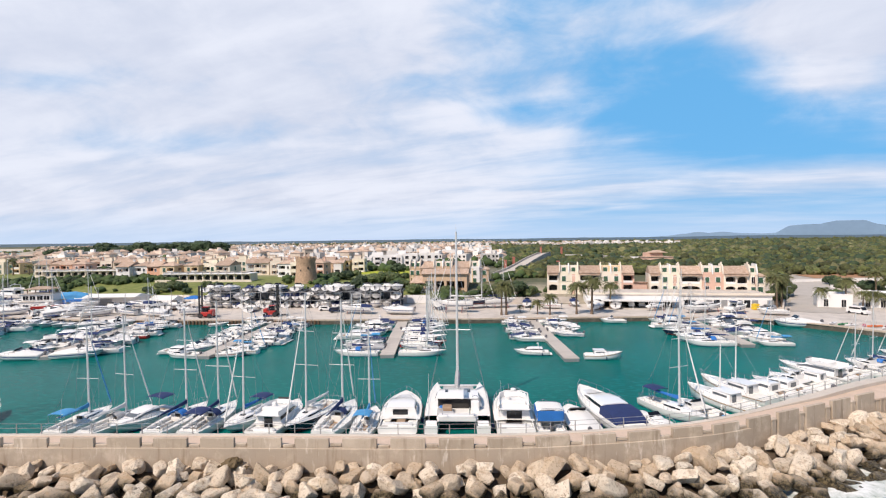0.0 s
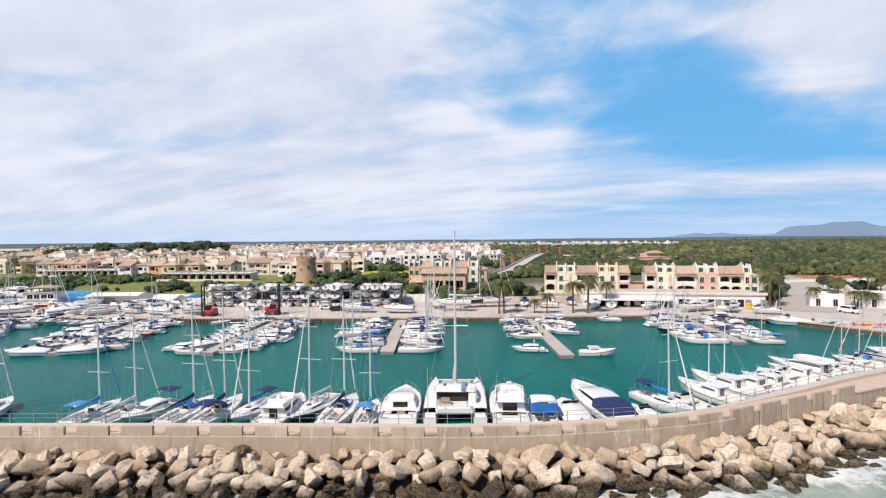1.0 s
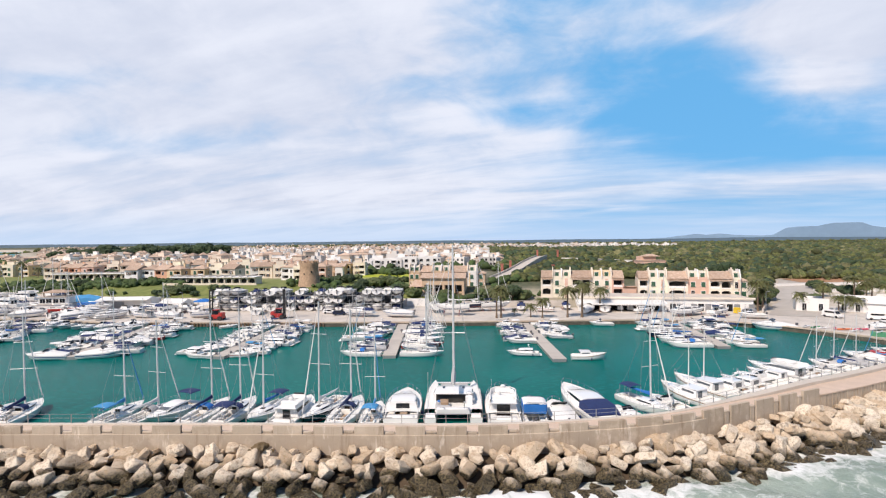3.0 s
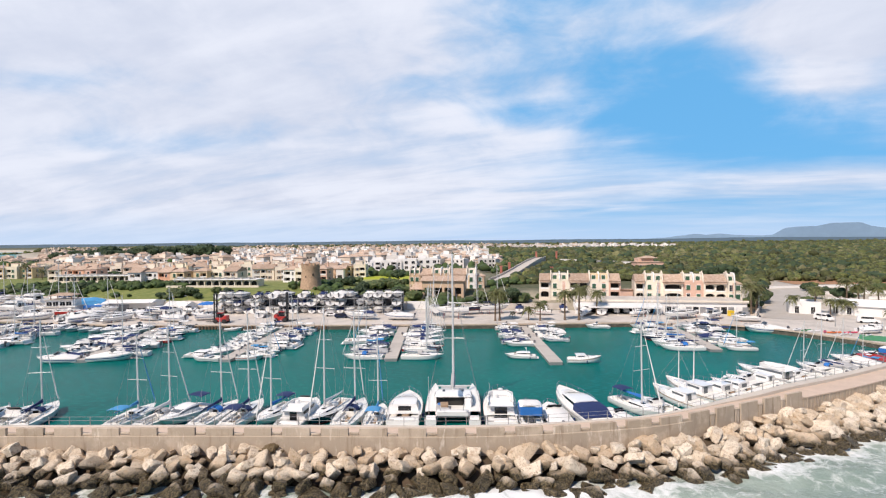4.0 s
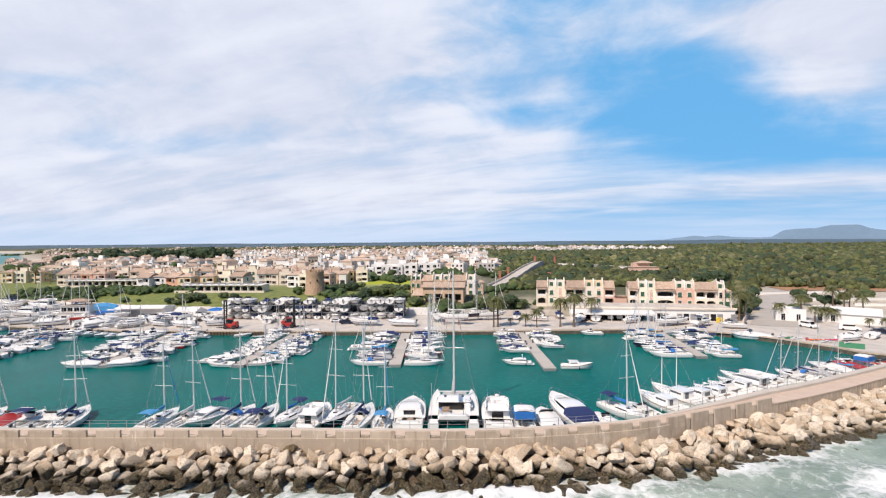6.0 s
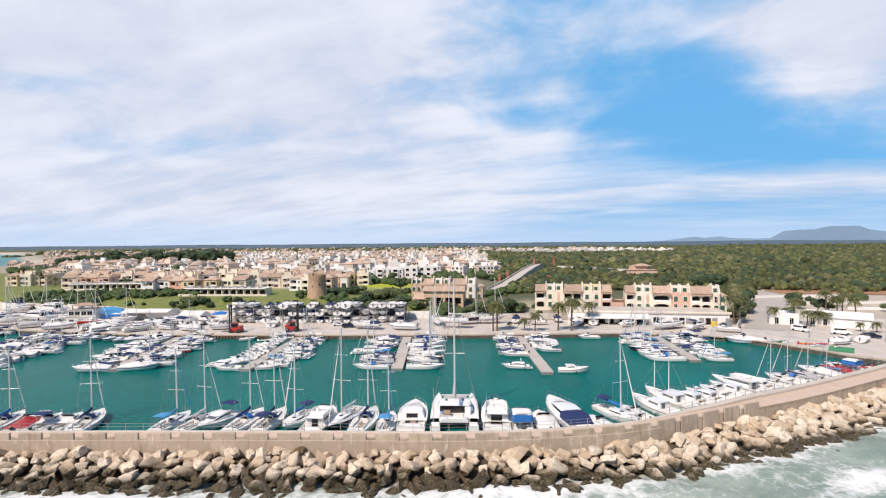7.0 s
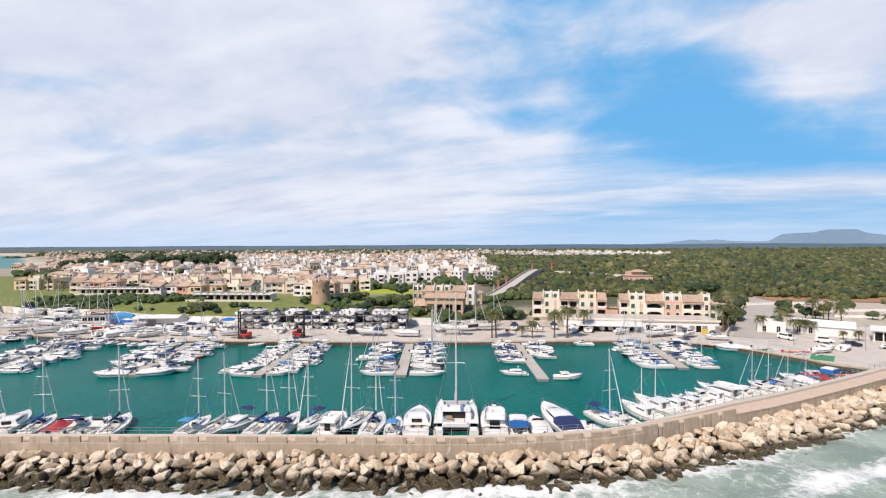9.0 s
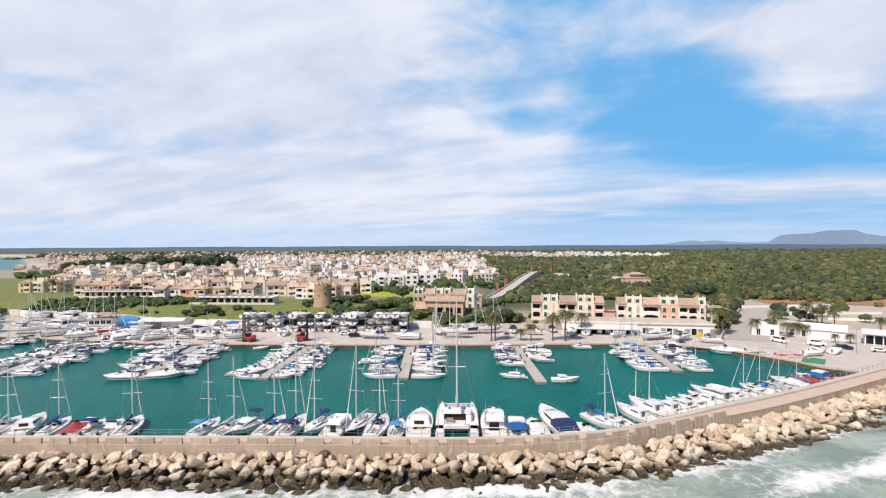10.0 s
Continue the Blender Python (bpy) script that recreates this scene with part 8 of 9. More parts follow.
            g = hip(w, deep - 1.5, 2 * F - 0.6, 1.0, 0.35)
            g.v = [(px + cx, py + deep / 2 + 1.2, pz) for px, py, pz in g.v]
            part("tiled_roof", g, M["tile"], t, "sloping brown roof tiles")
            for f in (0, 1):
                shared("window", WIN["green"], t, pose(cx, 1.92, F * f + 0.5))
        x += w
    return t


apartments(28.4, 176.0, 56.0, 171.4, 3.6, [("O", 63, "cream", 1), ("T", 100, "sand", 0), ("O", 112, "cream", 1), ("T", 105, "cream", 0), ("O", 63, "pink", 0)], "cream Mediterranean apartment block with arched balconies")
apartments(59.8, 168.6, 92.6, 161.2, 3.6, [("O", 65, "cream", 1), ("T", 110, "sand", 0), ("O", 122, "cream", 2), ("T", 120, "pink", 0), ("O", 136, "cream", 2), ("T", 46, "sand", 0), ("S", 50, "cream", 0)], "cream and pink apartment block with wide arched balconies")
link = thing("pergola", "timber-fronted link building with planted pergola roof", "pergola", at=pose(57.8, 170.6, 3.6, 0, 0, -10))
part("wall", Geo().box(0, 2.5, -1, 4.2, 4.0, 4.0), M["pink"], link)
part("beam", Geo().box(0, 0.3, 2.8, 4.4, 0.25, 0.3).box(0, 0.9, 2.8, 4.4, 0.25, 0.3), M["brown"], link, "brown timber beams")

# ochre terraced houses between the yard and the fields
apartments(-20.5, 197.0, 9.5, 194.0, 4.6, [("T", 52, "ochre", 0), ("O", 60, "ochre", 0), ("T", 90, "ochre", 0), ("O", 80, "ochre", 0), ("T", 46, "white", 0), ("S", 40, "ochre", 0)], "ochre terraced houses with tiled roofs and fin walls", "ochre terraces", "terraced_houses")
villa = thing("villa", "ochre villa with broad tiled porch and deep dark openings", "house", "ochre terraces", at=pose(-6.0, 186.5, 4.2, 0, 0, -6))
g = Geo()
for x in (-7.4, -3.6, 0.2, 4.0, 7.4):
    g.box(x, -3.6, -1.5, 0.9, 1.8, 4.1)
g.box(0, 1.0, -1.5, 15.7, 7.0, 6.6).box(0, -3.6, 2.6, 15.7, 1.8, 2.5)
part("wall", g, M["ochre"], villa, "ochre rendered walls")
for x in (-5.5, -1.7, 2.1, 5.7):
    part("opening", Geo().box(x, -2.52, 0.1, 2.4, 0.08, 2.3), M["dark"], villa)
rf = hip(16, 9, 5.1, 1.7, 0.5, True)
rf.v = [(a, b - 0.3, c) for a, b, c in rf.v]
part("roof", rf, M["tile"], villa, "brown tiled roof")
part("porch_roof", Geo().rings([(-12.6, -5.0, 1.9), (-7.4, -5.0, 1.9), (-7.4, -5.0, 2.1), (-12.6, -5.0, 2.1), (-11.4, 0.5, 3.9), (-7.4, 0.5, 3.9), (-7.4, 0.5, 4.1), (-11.4, 0.5, 4.1)], 4), M["tile"], villa, "sloping tiled porch roof")
for x in (-12.2, -9.8):
    part("porch_post", Geo().box(x, -4.7, -1.5, 0.4, 0.4, 3.5), M["ochre"], villa)
# porch back wall, darkened for the shade under its roof
part("porch_wall", Geo().box(-9.6, 0.3, -1.5, 4.2, 0.3, 5.0), M["dark"], villa)
far_villa = thing("villa", "terracotta-coloured villa standing alone in the woods", "house", at=pose(121.5, 328, 5.0))
part("wall", Geo().box(0, 0, -1, 17, 10, 5.0).box(-2, 1, 4.0, 10, 7, 2.6), M["pink"], far_villa)
part("roof", hip(10, 7, 6.6, 1.6).add(*(lambda q: (q.v, q.f))(hip(17, 10, 4.0, 0.8))), M["tile"], far_villa)
for x in (-6, -2, 2, 6):
    shared("window", WIN["tall"], far_villa, pose(x, -5.03, 0.4))

# garage podium with terrace roof
podium = thing("garage_row", "row of garages and shops under a sandy roof terrace", "garages", at=pose(37.0, 154.4, 1.1, 0, 0, -7.5))
part("body", Geo().box(25, 8.0, -0.5, 50, 14, 3.9), M["white"], podium)
part("terrace", Geo().box(25, 8.3, 3.4, 50.8, 15.4, 0.35), M["conc2"], podium, "sandy terrace slab")
part("parapet", Geo().box(25, 0.7, 3.75, 50.8, 0.2, 0.45), M["cream"], podium)
for i in range(12):
    x = 27.5 + 2.0 * i
    part("garage_door", Geo().box(x, 0.96, -0.3, 1.6, 0.08, 2.5), M[("glass", "gals", "white", "gals")[i % 4]], podium)
awn = thing("awning", "long white canvas awning over the shop fronts", "awning", at=pose(37.0, 154.4, 1.1, 0, 0, -7.5))
part("canvas", Geo().add([(-1, -4.0, 2.6), (25, -4.0, 2.6), (25, 0.9, 3.3), (-1, 0.9, 3.3), (-1, -4.0, 2.15), (25, -4.0, 2.15), (-1, -3.95, 2.55), (25, -3.95, 2.55), (25, 0.9, 3.22), (-1, 0.9, 3.22)], [(0, 1, 2, 3), (4, 5, 1, 0), (9, 8, 7, 6), (6, 7, 5, 4)]), M["whitec"], awn)
for i in range(7):
    part("awning_post", Geo().box(-0.8 + 4.2 * i, -3.9, 0, 0.1, 0.1, 2.5), M["white"], awn)
# shop fronts drawn as one dark strip, shaded by colour
part("shop_front", Geo().box(12, 0.94, 0, 23, 0.08, 2.4), M["dark"], podium, "shop fronts as one strip, awning shade in its dark colour")

# boundary wall behind the yard
bw = thing("yard_wall", "long weathered cream boundary wall behind the boat yard", "wall", kind="structure")
for i in range(36):
    x = -270 + 7.3 * i
    if x < -8:
        part("wall_bay", Geo().box(x, yard_back(x) + 0.2 * (i % 2), 0.9, 7.6, 0.3, 2.9 + 0.25 * (i % 3 == 0), math.degrees(math.atan2(yard_back(x + 3) - yard_back(x - 3), 6))), M["yardwall" if i % 5 else "white"], bw)
for i in range(7):
    part("wall_bay", Geo().box(3 + 5 * i, 163.2, 0.9, 5.0, 0.3, 2.2), M["conc2"], bw)

# harbour office
office = thing("harbour_office", "two-storey cream harbour office with brown tiled roof terrace", "building", at=place(-131.0, 156.2, 1.1, 10, 0.86))
part("ground_floor", Geo().box(0, 0, -0.5, 11, 7, 3.7), M["white"], office)
part("upper_floor", Geo().box(-0.5, 0.3, 3.2, 9.5, 6.0, 2.7), M["white"], office)
part("slab", Geo().box(0, 0, 3.2, 11.6, 7.6, 0.25).box(-0.5, 0.3, 5.9, 10.2, 6.8, 0.25), M["conc2"], office)
part("roof", hip(8, 5, 7.6, 1.0, 0.5), M["tile"], office)
part("roof_post", Geo().box(-3.6, -2.2, 6.1, 0.25, 0.25, 1.6).box(3.6, -2.2, 6.1, 0.25, 0.25, 1.6).box(-3.6, 2.2, 6.1, 0.25, 0.25, 1.6).box(3.6, 2.2, 6.1, 0.25, 0.25, 1.6), M["brown"], office)
for x in (-3.9, -1.7, 0.7, 2.9):
    shared("window", WIN["wide"], office, pose(x, -2.72, 3.85))
for x in (-3.5, 0, 3.5):
    shared("window", WIN["wide"], office, pose(x, -3.52, 0.8))

# dry-stack racks: posts, beams and the boats on them
rack = thing("boat_rack", "three-tier galvanised steel dry-stack boat rack", "boat rack")
post_r = Geo().box(0, 0, 1.1, 0.16, 0.2, 6.6).mesh("rack_post", M["gals"])
beam_r = Geo().box(0, 0, 0, 3.1, 0.12, 0.18).mesh("rack_beam", M["gals"])
arm_r = Geo().box(0, 0, 0, 0.12, 6.2, 0.16).mesh("rack_arm", M["gals"])
BAYS = 20
for i in range(BAYS + 1):
    x = -80.2 + 3.07 * i
    for y in (155.4, 161.6):
        shared("rack_post", post_r, rack, pose(x, y, 0))
    for z in (3.55, 6.1):
        shared("rack_arm", arm_r, rack, pose(x + 0.4, 158.5, z))
        if i < BAYS:
            shared("rack_arm", arm_r, rack, pose(x + 2.6, 158.5, z))
            shared("rack_beam", beam_r, rack, pose(x + 1.53, 155.4, z - 0.18))
# dark sheet added to stand for the shade deep in the rack
part("back_sheet", Geo().box(-80.2 + 1.535 * BAYS, 162.0, 1.1, 3.07 * BAYS, 0.08, 5.4), M["engine"], rack, "added dark sheet for the shade between the racked boats")
rb = random.Random(3)
stack = ["open", "cover", "cons", "greyc", "open", "navys", "cover", "open"]
for i in range(BAYS):
    for lv, z in enumerate((1.5, 4.0, 6.55)):
        if rb.random() < (0.06 if lv < 2 else 0.18):
            continue
        place_boat(smalls[rb.choice(stack)], -80.2 + 3.07 * i + 1.5, 158.2 + rb.uniform(-0.3, 0.3), 90 if rb.random() < 0.55 else -90, rb.uniform(0.95, 1.08), z=z)


def forklift(x, y, turn):
    t = thing("forklift", "red boat-handling forklift with tall black mast", "forklift", "boat forklifts on the quay", at=pose(x, y, 1.17, 0, 0, turn))
    part("body", Geo().box(-1.0, 0, 0.55, 3.2, 2.2, 1.1, 0, 0.15).box(-2.1, 0, 1.5, 1.2, 2.1, 0.7, 0, 0.2), M["red"], t, "red bodywork")
    cab_ = part("cab", Geo().box(-0.5, 0, 1.6, 1.5, 1.4, 1.3, 0, 0.1), M["glass"], t, "dark glazed cab")
    part("cab_roof", Geo().box(-0.5, 0, 2.9, 1.7, 1.6, 0.12, 0, 0.04), M["red"], cab_)
    ms = Geo()
    for yy in (-0.7, 0.7):
        ms.box(1.0, yy, 0.2, 0.35, 0.28, 8.4)
    for z in (1.2, 3.2, 5.4, 8.4):
        ms.box(1.0, 0, z, 0.3, 1.5, 0.25)
    part("mast", ms, M["black"], t, "tall black lifting mast")
    for yy in (-0.6, 0.6):
        part("fork", Geo().box(2.4, yy, 0.35, 2.6, 0.22, 0.14), M["black"], t)
    for xx in (0.5, -2.0):
        for yy in (-1.1, 1.1):
            w = Geo().lathe(0, 0, [(0.2, -0.22), (0.62, -0.22), (0.66, 0), (0.62, 0.22), (0.2, 0.22)], 14)
            w.v = [(xx + a, yy + c, 0.62 + b) for a, b, c in w.v]
            part("wheel", w, M["rubber"], t, "", True)
    return t


forklift(-69.9, 137.4, 178)
forklift(-51.5, 139.2, 4)


# ---- yard: boats ashore on cradles ----
def cradle(x, y, turn, L, h):
    t = thing("boat_cradle", "steel boat cradle with props on the hard", "cradle", "cradles in the yard", at=pose(x, y, 1.16, 0, 0, turn))
    part("beam", Geo().box(0, 0, 0, L * 0.6, 0.3, h * 0.35).box(-L * 0.2, 0, 0, 0.3, 2.2, 0.2).box(L * 0.2, 0, 0, 0.3, 2.2, 0.2), M["gals"], t)
    for sx in (-1, 1):
        for sy in (-1, 1):
            part("prop", Geo().tube((sx * L * 0.2, sy * 1.3, 0), (sx * L * 0.2, sy * 0.7, h), 0.06, 0.06, 5), M["redhull"], t)


def ashore(proto, x, y, turn, scale=1.0, h=1.3):
    place_boat(proto, x, y, turn, scale, z=1.16 + h)
    cradle(x, y, turn, proto["length"] * scale, h - 0.1)


for proto, x, y, turn, s, h in [(yachts["plain"], -2.5, 144.3, 176, 1.12, 2.1), (yachts["dark"], 4.5, 152.5, 20, 0.95, 1.5), (yachts["navyA"], 11.0, 153.5, 14, 0.95, 1.5), (yachts["plain"], -8.0, 152.0, 100, 1.0, 1.5),
                                (cruisers["navyc"], -30.0, 143.0, 172, 0.72, 0.9), (smalls["cover"], -18.0, 141.5, 176, 1.15, 0.5), (smalls["navys"], 19.0, 154.5, 80, 1.1, 0.9), (cruisers["trawl"], 27.0, 155.0, 75, 0.75, 1.0),
                                (smalls["cons"], 25.0, 150.6, 170, 1.1, 0.4), (smalls["navys"], 33.0, 156.2, 88, 1.0, 0.9), (smalls["cover"], 38.5, 150.0, 60, 1.0, 0.5), (smalls["greyc"], 44.0, 150.8, 70, 1.0, 0.5),
                                (cruisers["exp"], 66.5, 142.5, 20, 0.75, 1.0), (cruisers["flyb"], 72.5, 140.0, 30, 0.75, 1.0), (cruisers["fly"], 62.0, 140.5, 200, 0.7, 0.8), (smalls["open"], 79.0, 136.0, 170, 1.0, 0.4),
                                (cruisers["fly"], -162, 178, 172, 1.15, 1.3), (yachts["navyB"], -148, 176.0, 185, 1.0, 1.5), (yachts["dark"], -143, 171.0, 60, 0.9, 1.5), (cruisers["exp"], -180, 184, 10, 0.9, 1.2),
                                (yachts["plain"], -170, 187, 165, 1.0, 1.5), (cruisers["flyb"], -192, 178, 80, 0.9, 1.1), (cruisers["trawl"], -200, 182, 70, 1.0, 1.1), (yachts["navyA"], -186, 192, 12, 1.0, 1.5), (smalls["cover"], -152, 182, 20, 1.2, 0.6),
                                (smalls["greyc"], -140, 178, 60, 1.2, 0.6), (cruisers["exp"], -208, 190, 20, 0.9, 1.1), (smalls["open"], -134, 172, 80, 1.1, 0.5), (smalls["cover"], -128, 169, 95, 1.1, 0.5), (yachts["skyb"], -214, 180, 95, 1.0, 1.4), (cruisers["trawl"], -174, 172, 100, 0.9, 1.0), (smalls["navys"], -156, 170, 85, 1.1, 0.5),
                                (cruisers["fly"], -151, 158, 175, 1.1, 1.2), (cruisers["exp"], -141, 160, 160, 0.9, 1.1), (cruisers["trawl"], -137, 152, 70, 0.9, 0.9), (smalls["cover"], -113.5, 141.5, 60, 1.2, 0.5), (cruisers["trawl"], -108.5, 141, 50, 0.8, 0.6), (cruisers["exp"], -102, 140.5, 45, 0.8, 0.6), (smalls["open"], -119, 144, 60, 1.2, 0.5), (yachts["plain"], -163, 160, 20, 1.0, 1.5), (cruisers["flyb"], -172, 156, 100, 0.9, 0.9), (smalls["cover"], -131, 145, 20, 1.2, 0.4), (smalls["greyc"], -143, 148, 30, 1.2, 0.4), (yachts["navyA"], -157, 152, 15, 1.0, 1.4),
                                (smalls["cons"], -123, 148.5, 60, 1.1, 0.4), (smalls["open"], -106, 151.5, 85, 1.1, 0.5), (smalls["cover"], -101, 150.0, 100, 1.1, 0.5), (smalls["bim"], -80, 147.0, 175, 1.1, 0.4), (smalls["greyc"], -76, 143.0, 10, 1.0, 0.4),
                                (cruisers["trawl"], -111, 146, 40, 0.9, 0.9), (cruisers["exp"], -104, 144.5, 35, 0.75, 0.9), (smalls["cover"], -117, 148.5, 20, 1.2, 0.6), (cruisers["navyc"], -98, 154, 165, 0.75, 1.0), (smalls["greyc"], -92, 153, 80, 1.1, 0.6),
                                (smalls["open"], -88, 154.0, 85, 1.1, 0.6), (smalls["cons"], -84.5, 154.0, 95, 1.1, 0.6), (yachts["plain"], -117, 156, 10, 0.9, 1.4), (smalls["nbim"], -95, 143.2, 165, 1.1, 0.4), (smalls["cover"], -86, 141.0, 170, 1.1, 0.4),
                                (smalls["open"], -62, 149.5, 95, 1.0, 0.3), (cruisers["trawl"], 53.5, 145.6, 20, 0.7, 0.9)]:
    ashore(proto, x, y, turn, s, h)
ashore(yachts["redh"], -124.5, 151.0, 12, 1.0, 1.0)
box_ = thing("shipping_container", "blue steel storage container in the boat yard", "container", at=pose(-122.5, 158.5, 1.16, 0, 0, 8))
part("body", Geo().box(0, 0, 0, 6.0, 2.5, 2.8, 0, 0.04), M["blue"], box_)
for k in range(11):
    part("rib", Geo().box(-2.7 + 0.54 * k, -1.27, 0.15, 0.22, 0.06, 2.5), M["blue"], box_)
tarp = thing("boat_tarpaulin", "blue tarpaulin tented over a laid-up boat", "tarpaulin", at=pose(-131.5, 168.5, 1.16, 0, 0, 14))
part("cover", Geo().rings([q for x, h in ((-5.5, 3.2), (-2.5, 4.2), (1.5, 4.4), (5.0, 3.6)) for q in ((x, -1.9, 0.3), (x, -1.8, h - 1.0), (x, 0, h), (x, 1.8, h - 1.0), (x, 1.9, 0.3))], 5), M["sky"], tarp, "sagging blue sheet", True)
for k, (x, y, w) in enumerate([(-112.0, 171.0, 12), (-97.0, 165.5, 9)]):
    t = thing("boat_tent", "white canvas storage tent in the boat yard", "tent", "white tents in the yard", at=pose(x, y, 1.1, 0, 0, -10))
    part("cover", Geo().rings([q for xx in (-w / 2, w / 2) for q in ((xx, -3.0, 0), (xx, -3.0, 2.0), (xx, 0, 3.2), (xx, 3.0, 2.0), (xx, 3.0, 0))], 5), M["whitec"], t, "taut white canvas")
    part("frame", Geo().tube((-w / 2, 0, 3.24), (w / 2, 0, 3.24), 0.06, 0.06, 5), M["gals"], t)
um = thing("parasol", "large open blue parasol in the yard", "parasol", at=pose(-84.0, 158.5, 1.1))
part("canopy", Geo().lathe(0, 0, [(3.2, 3.0), (3.15, 3.1), (1.6, 3.6), (0.1, 3.9)], 8), M["blue"], um)
part("pole", Geo().tube((0, 0, 0), (0, 0, 3.8), 0.05, 0.05, 6), M["alu"], um)
shed = thing("workshop_shed", "white workshop shed with shallow roof", "shed", at=pose(-113, 164, 1.1, 0, 0, 4))
part("wall", Geo().box(0, 3, -0.4, 16, 7, 3.6), M["white"], shed)
part("roof", hip(16, 7, 3.2, 0.9, 0.4, True).add([(a, b + 0, c) for a, b, c in []], []), M["white"], shed)
part("shed_door", Geo().box(-3, -0.53, -0.2, 4, 0.08, 2.6), M["gals"], shed)


# ---- white buildings, road and vehicles on the east side ----
def van(x, y, turn, paint="white", label="white van parked on the quay"):
    t = thing("van" if paint == "white" else "car", label, "vehicle", "parked vehicles", at=pose(x, y, 1.17, 0, 0, turn))
    L, W = (4.9, 1.9) if paint == "white" else (4.2, 1.75)
    H = 1.95 if paint == "white" else 1.45
    prof = [(-L / 2, 0.35), (L / 2, 0.35), (L / 2, 0.85), (L / 2 - 0.9, 1.0), (L / 2 - 1.6, H), (-L / 2 + 0.25, H), (-L / 2, H - 0.6)]
    g = Geo().rings([(px, sy * W / 2 * (1 if pz < 1.1 else 0.88), pz) for sy in (1, -1) for px, pz in prof], len(prof))
    part("body", g, M[paint], t, "", True)
    part("side_glass", Geo().box(-0.3, 0, H - 0.68, L * 0.55, W * 0.965, 0.45), M["glass"], t)
    part("windscreen", screen(L / 2 - 0.98, W * 0.42, 1.08, L / 2 - 1.5, W * 0.40, H - 0.12, 0.04), M["glass"], t)
    for xx in (-L / 2 + 0.85, L / 2 - 0.9):
        for yy in (-W / 2 + 0.05, W / 2 - 0.05):
            w = Geo().lathe(0, 0, [(0.1, -0.1), (0.32, -0.1), (0.33, 0), (0.32, 0.1), (0.1, 0.1)], 12)
            w.v = [(xx + a, yy + c, 0.33 + b) for a, b, c in w.v]
            part("wheel", w, M["rubber"], t, "", True)
    return t


van(101.2, 137.0, -72), van(109.2, 132.0, -28), van(113.5, 126.6, -28, "navyhull", "dark car parked on the quay"), van(83.5, 145.2, 95, "gals", "grey car parked on the quay"), van(48.8, 153.9, 88, "gel", "white car parked on the quay"), van(51.8, 153.9, 88, "gel", "white car parked on the quay"), van(55.2, 150.8, 92, "gals", "grey car parked on the quay"), van(120.5, 122.5, -30, "gel", "white car parked on the quay"), van(-40, 149.6, 5, "gel", "white car parked on the quay"), van(-36.0, 146.0, 8, "navyhull", "dark car parked on the quay")
skip = thing("waste_container", "yellow recycling container on the quay", "container", at=pose(80.2, 145.6, 1.16, 0, 0, 5))
part("body", Geo().box(0, 0, 0.1, 1.5, 1.3, 1.3, 0, 0.1), M["yellow"], skip)
part("lid", Geo().box(0, 0, 1.4, 1.6, 1.4, 0.25, 0, 0.12), M["yellow"], skip)


def white_house(x, y, w, d, h, turn, label, roof=None):
    t = thing("white_building", label, "building", at=pose(x, y, 1.1, 0, 0, turn))
    part("wall", Geo().box(0, 0, -0.4, w, d, h + 0.4), M["white"], t)
    if roof == "gable":
        part("roof", hip(w, d, h, d * 0.22, 0.5, True), M["white"], t, "white pitched roof")
    else:
        part("parapet", Geo().box(0, -d / 2 + 0.1, h, w, 0.22, 0.5).box(0, d / 2 - 0.1, h, w, 0.22, 0.5), M["white"], t)
    for i in range(2 if roof else max(2, int(w / 3))):
        px = -w / 2 + w * (i + 0.5) / max(2, int(w / 3))
        shared("window", WIN["tall"], t, pose(px, -d / 2 - 0.02, 0.3))
    return t


white_house(105.2, 152.0, 8, 7, 3.4, -25, "white rendered club house behind palms")
white_house(119.8, 147.5, 16, 8, 2.8, -38, "long white building with white pitched roof", "gable")
club = thing("club_building", "white club house with glazed colonnade", "building", at=pose(135, 127.5, 1.1, 0, 0, -37))
part("wall", Geo().box(0, 4, -0.4, 24, 8, 3.9).box(3, 8, 3.4, 18, 8, 3.2), M["white"], club)
part("slab", Geo().box(0, 2.6, 3.5, 25, 11, 0.3), M["white"], club)
part("glazing", Geo().box(0, -0.03, 0.2, 23, 0.06, 2.6), M["glass"], club, "dark glazing behind the columns")
for i in range(12):
    part("column", Geo().box(-11.6 + 2.1 * i, -1.6, 0, 0.3, 0.3, 3.5), M["white"], club)
shared("window", WIN["wide"], club, pose(-3, 3.97, 4.3)), shared("window", WIN["wide"], club, pose(0, 3.97, 4.3))
road = Geo()
rv_ = []
for i in range(31):
    f = i / 30
    cx, cy = 93 + 62 * f, 139 + 98 * f
    z = ground_z(cx, cy) + 0.12
    rv_ += [(cx - 6.0, cy + 2.5, z), (cx + 6.0, cy - 2.5, z)]
road.rings(rv_, 2, False, False, False)
tagged(part("road", road, M["asph"], None, "worn pale asphalt access road"), category="road", kind="structure")
rwall = Geo()
for i in range(20):
    f = i / 30
    cx, cy = 93 + 62 * f - 6.6, 139 + 98 * f + 2.8
    rwall.box(cx, cy + 1.7, ground_z(cx, cy) - 0.5, 0.4, 4.2, 2.1, -32)
tagged(part("road_wall", rwall, M["conc2"], None, "low rubble wall beside the access road"), category="wall", kind="structure")
bridge = thing("road_bridge", "pale concrete road ramp rising over the scrub", "bridge", kind="structure")
deck_v, side_l, side_r = [], [], []
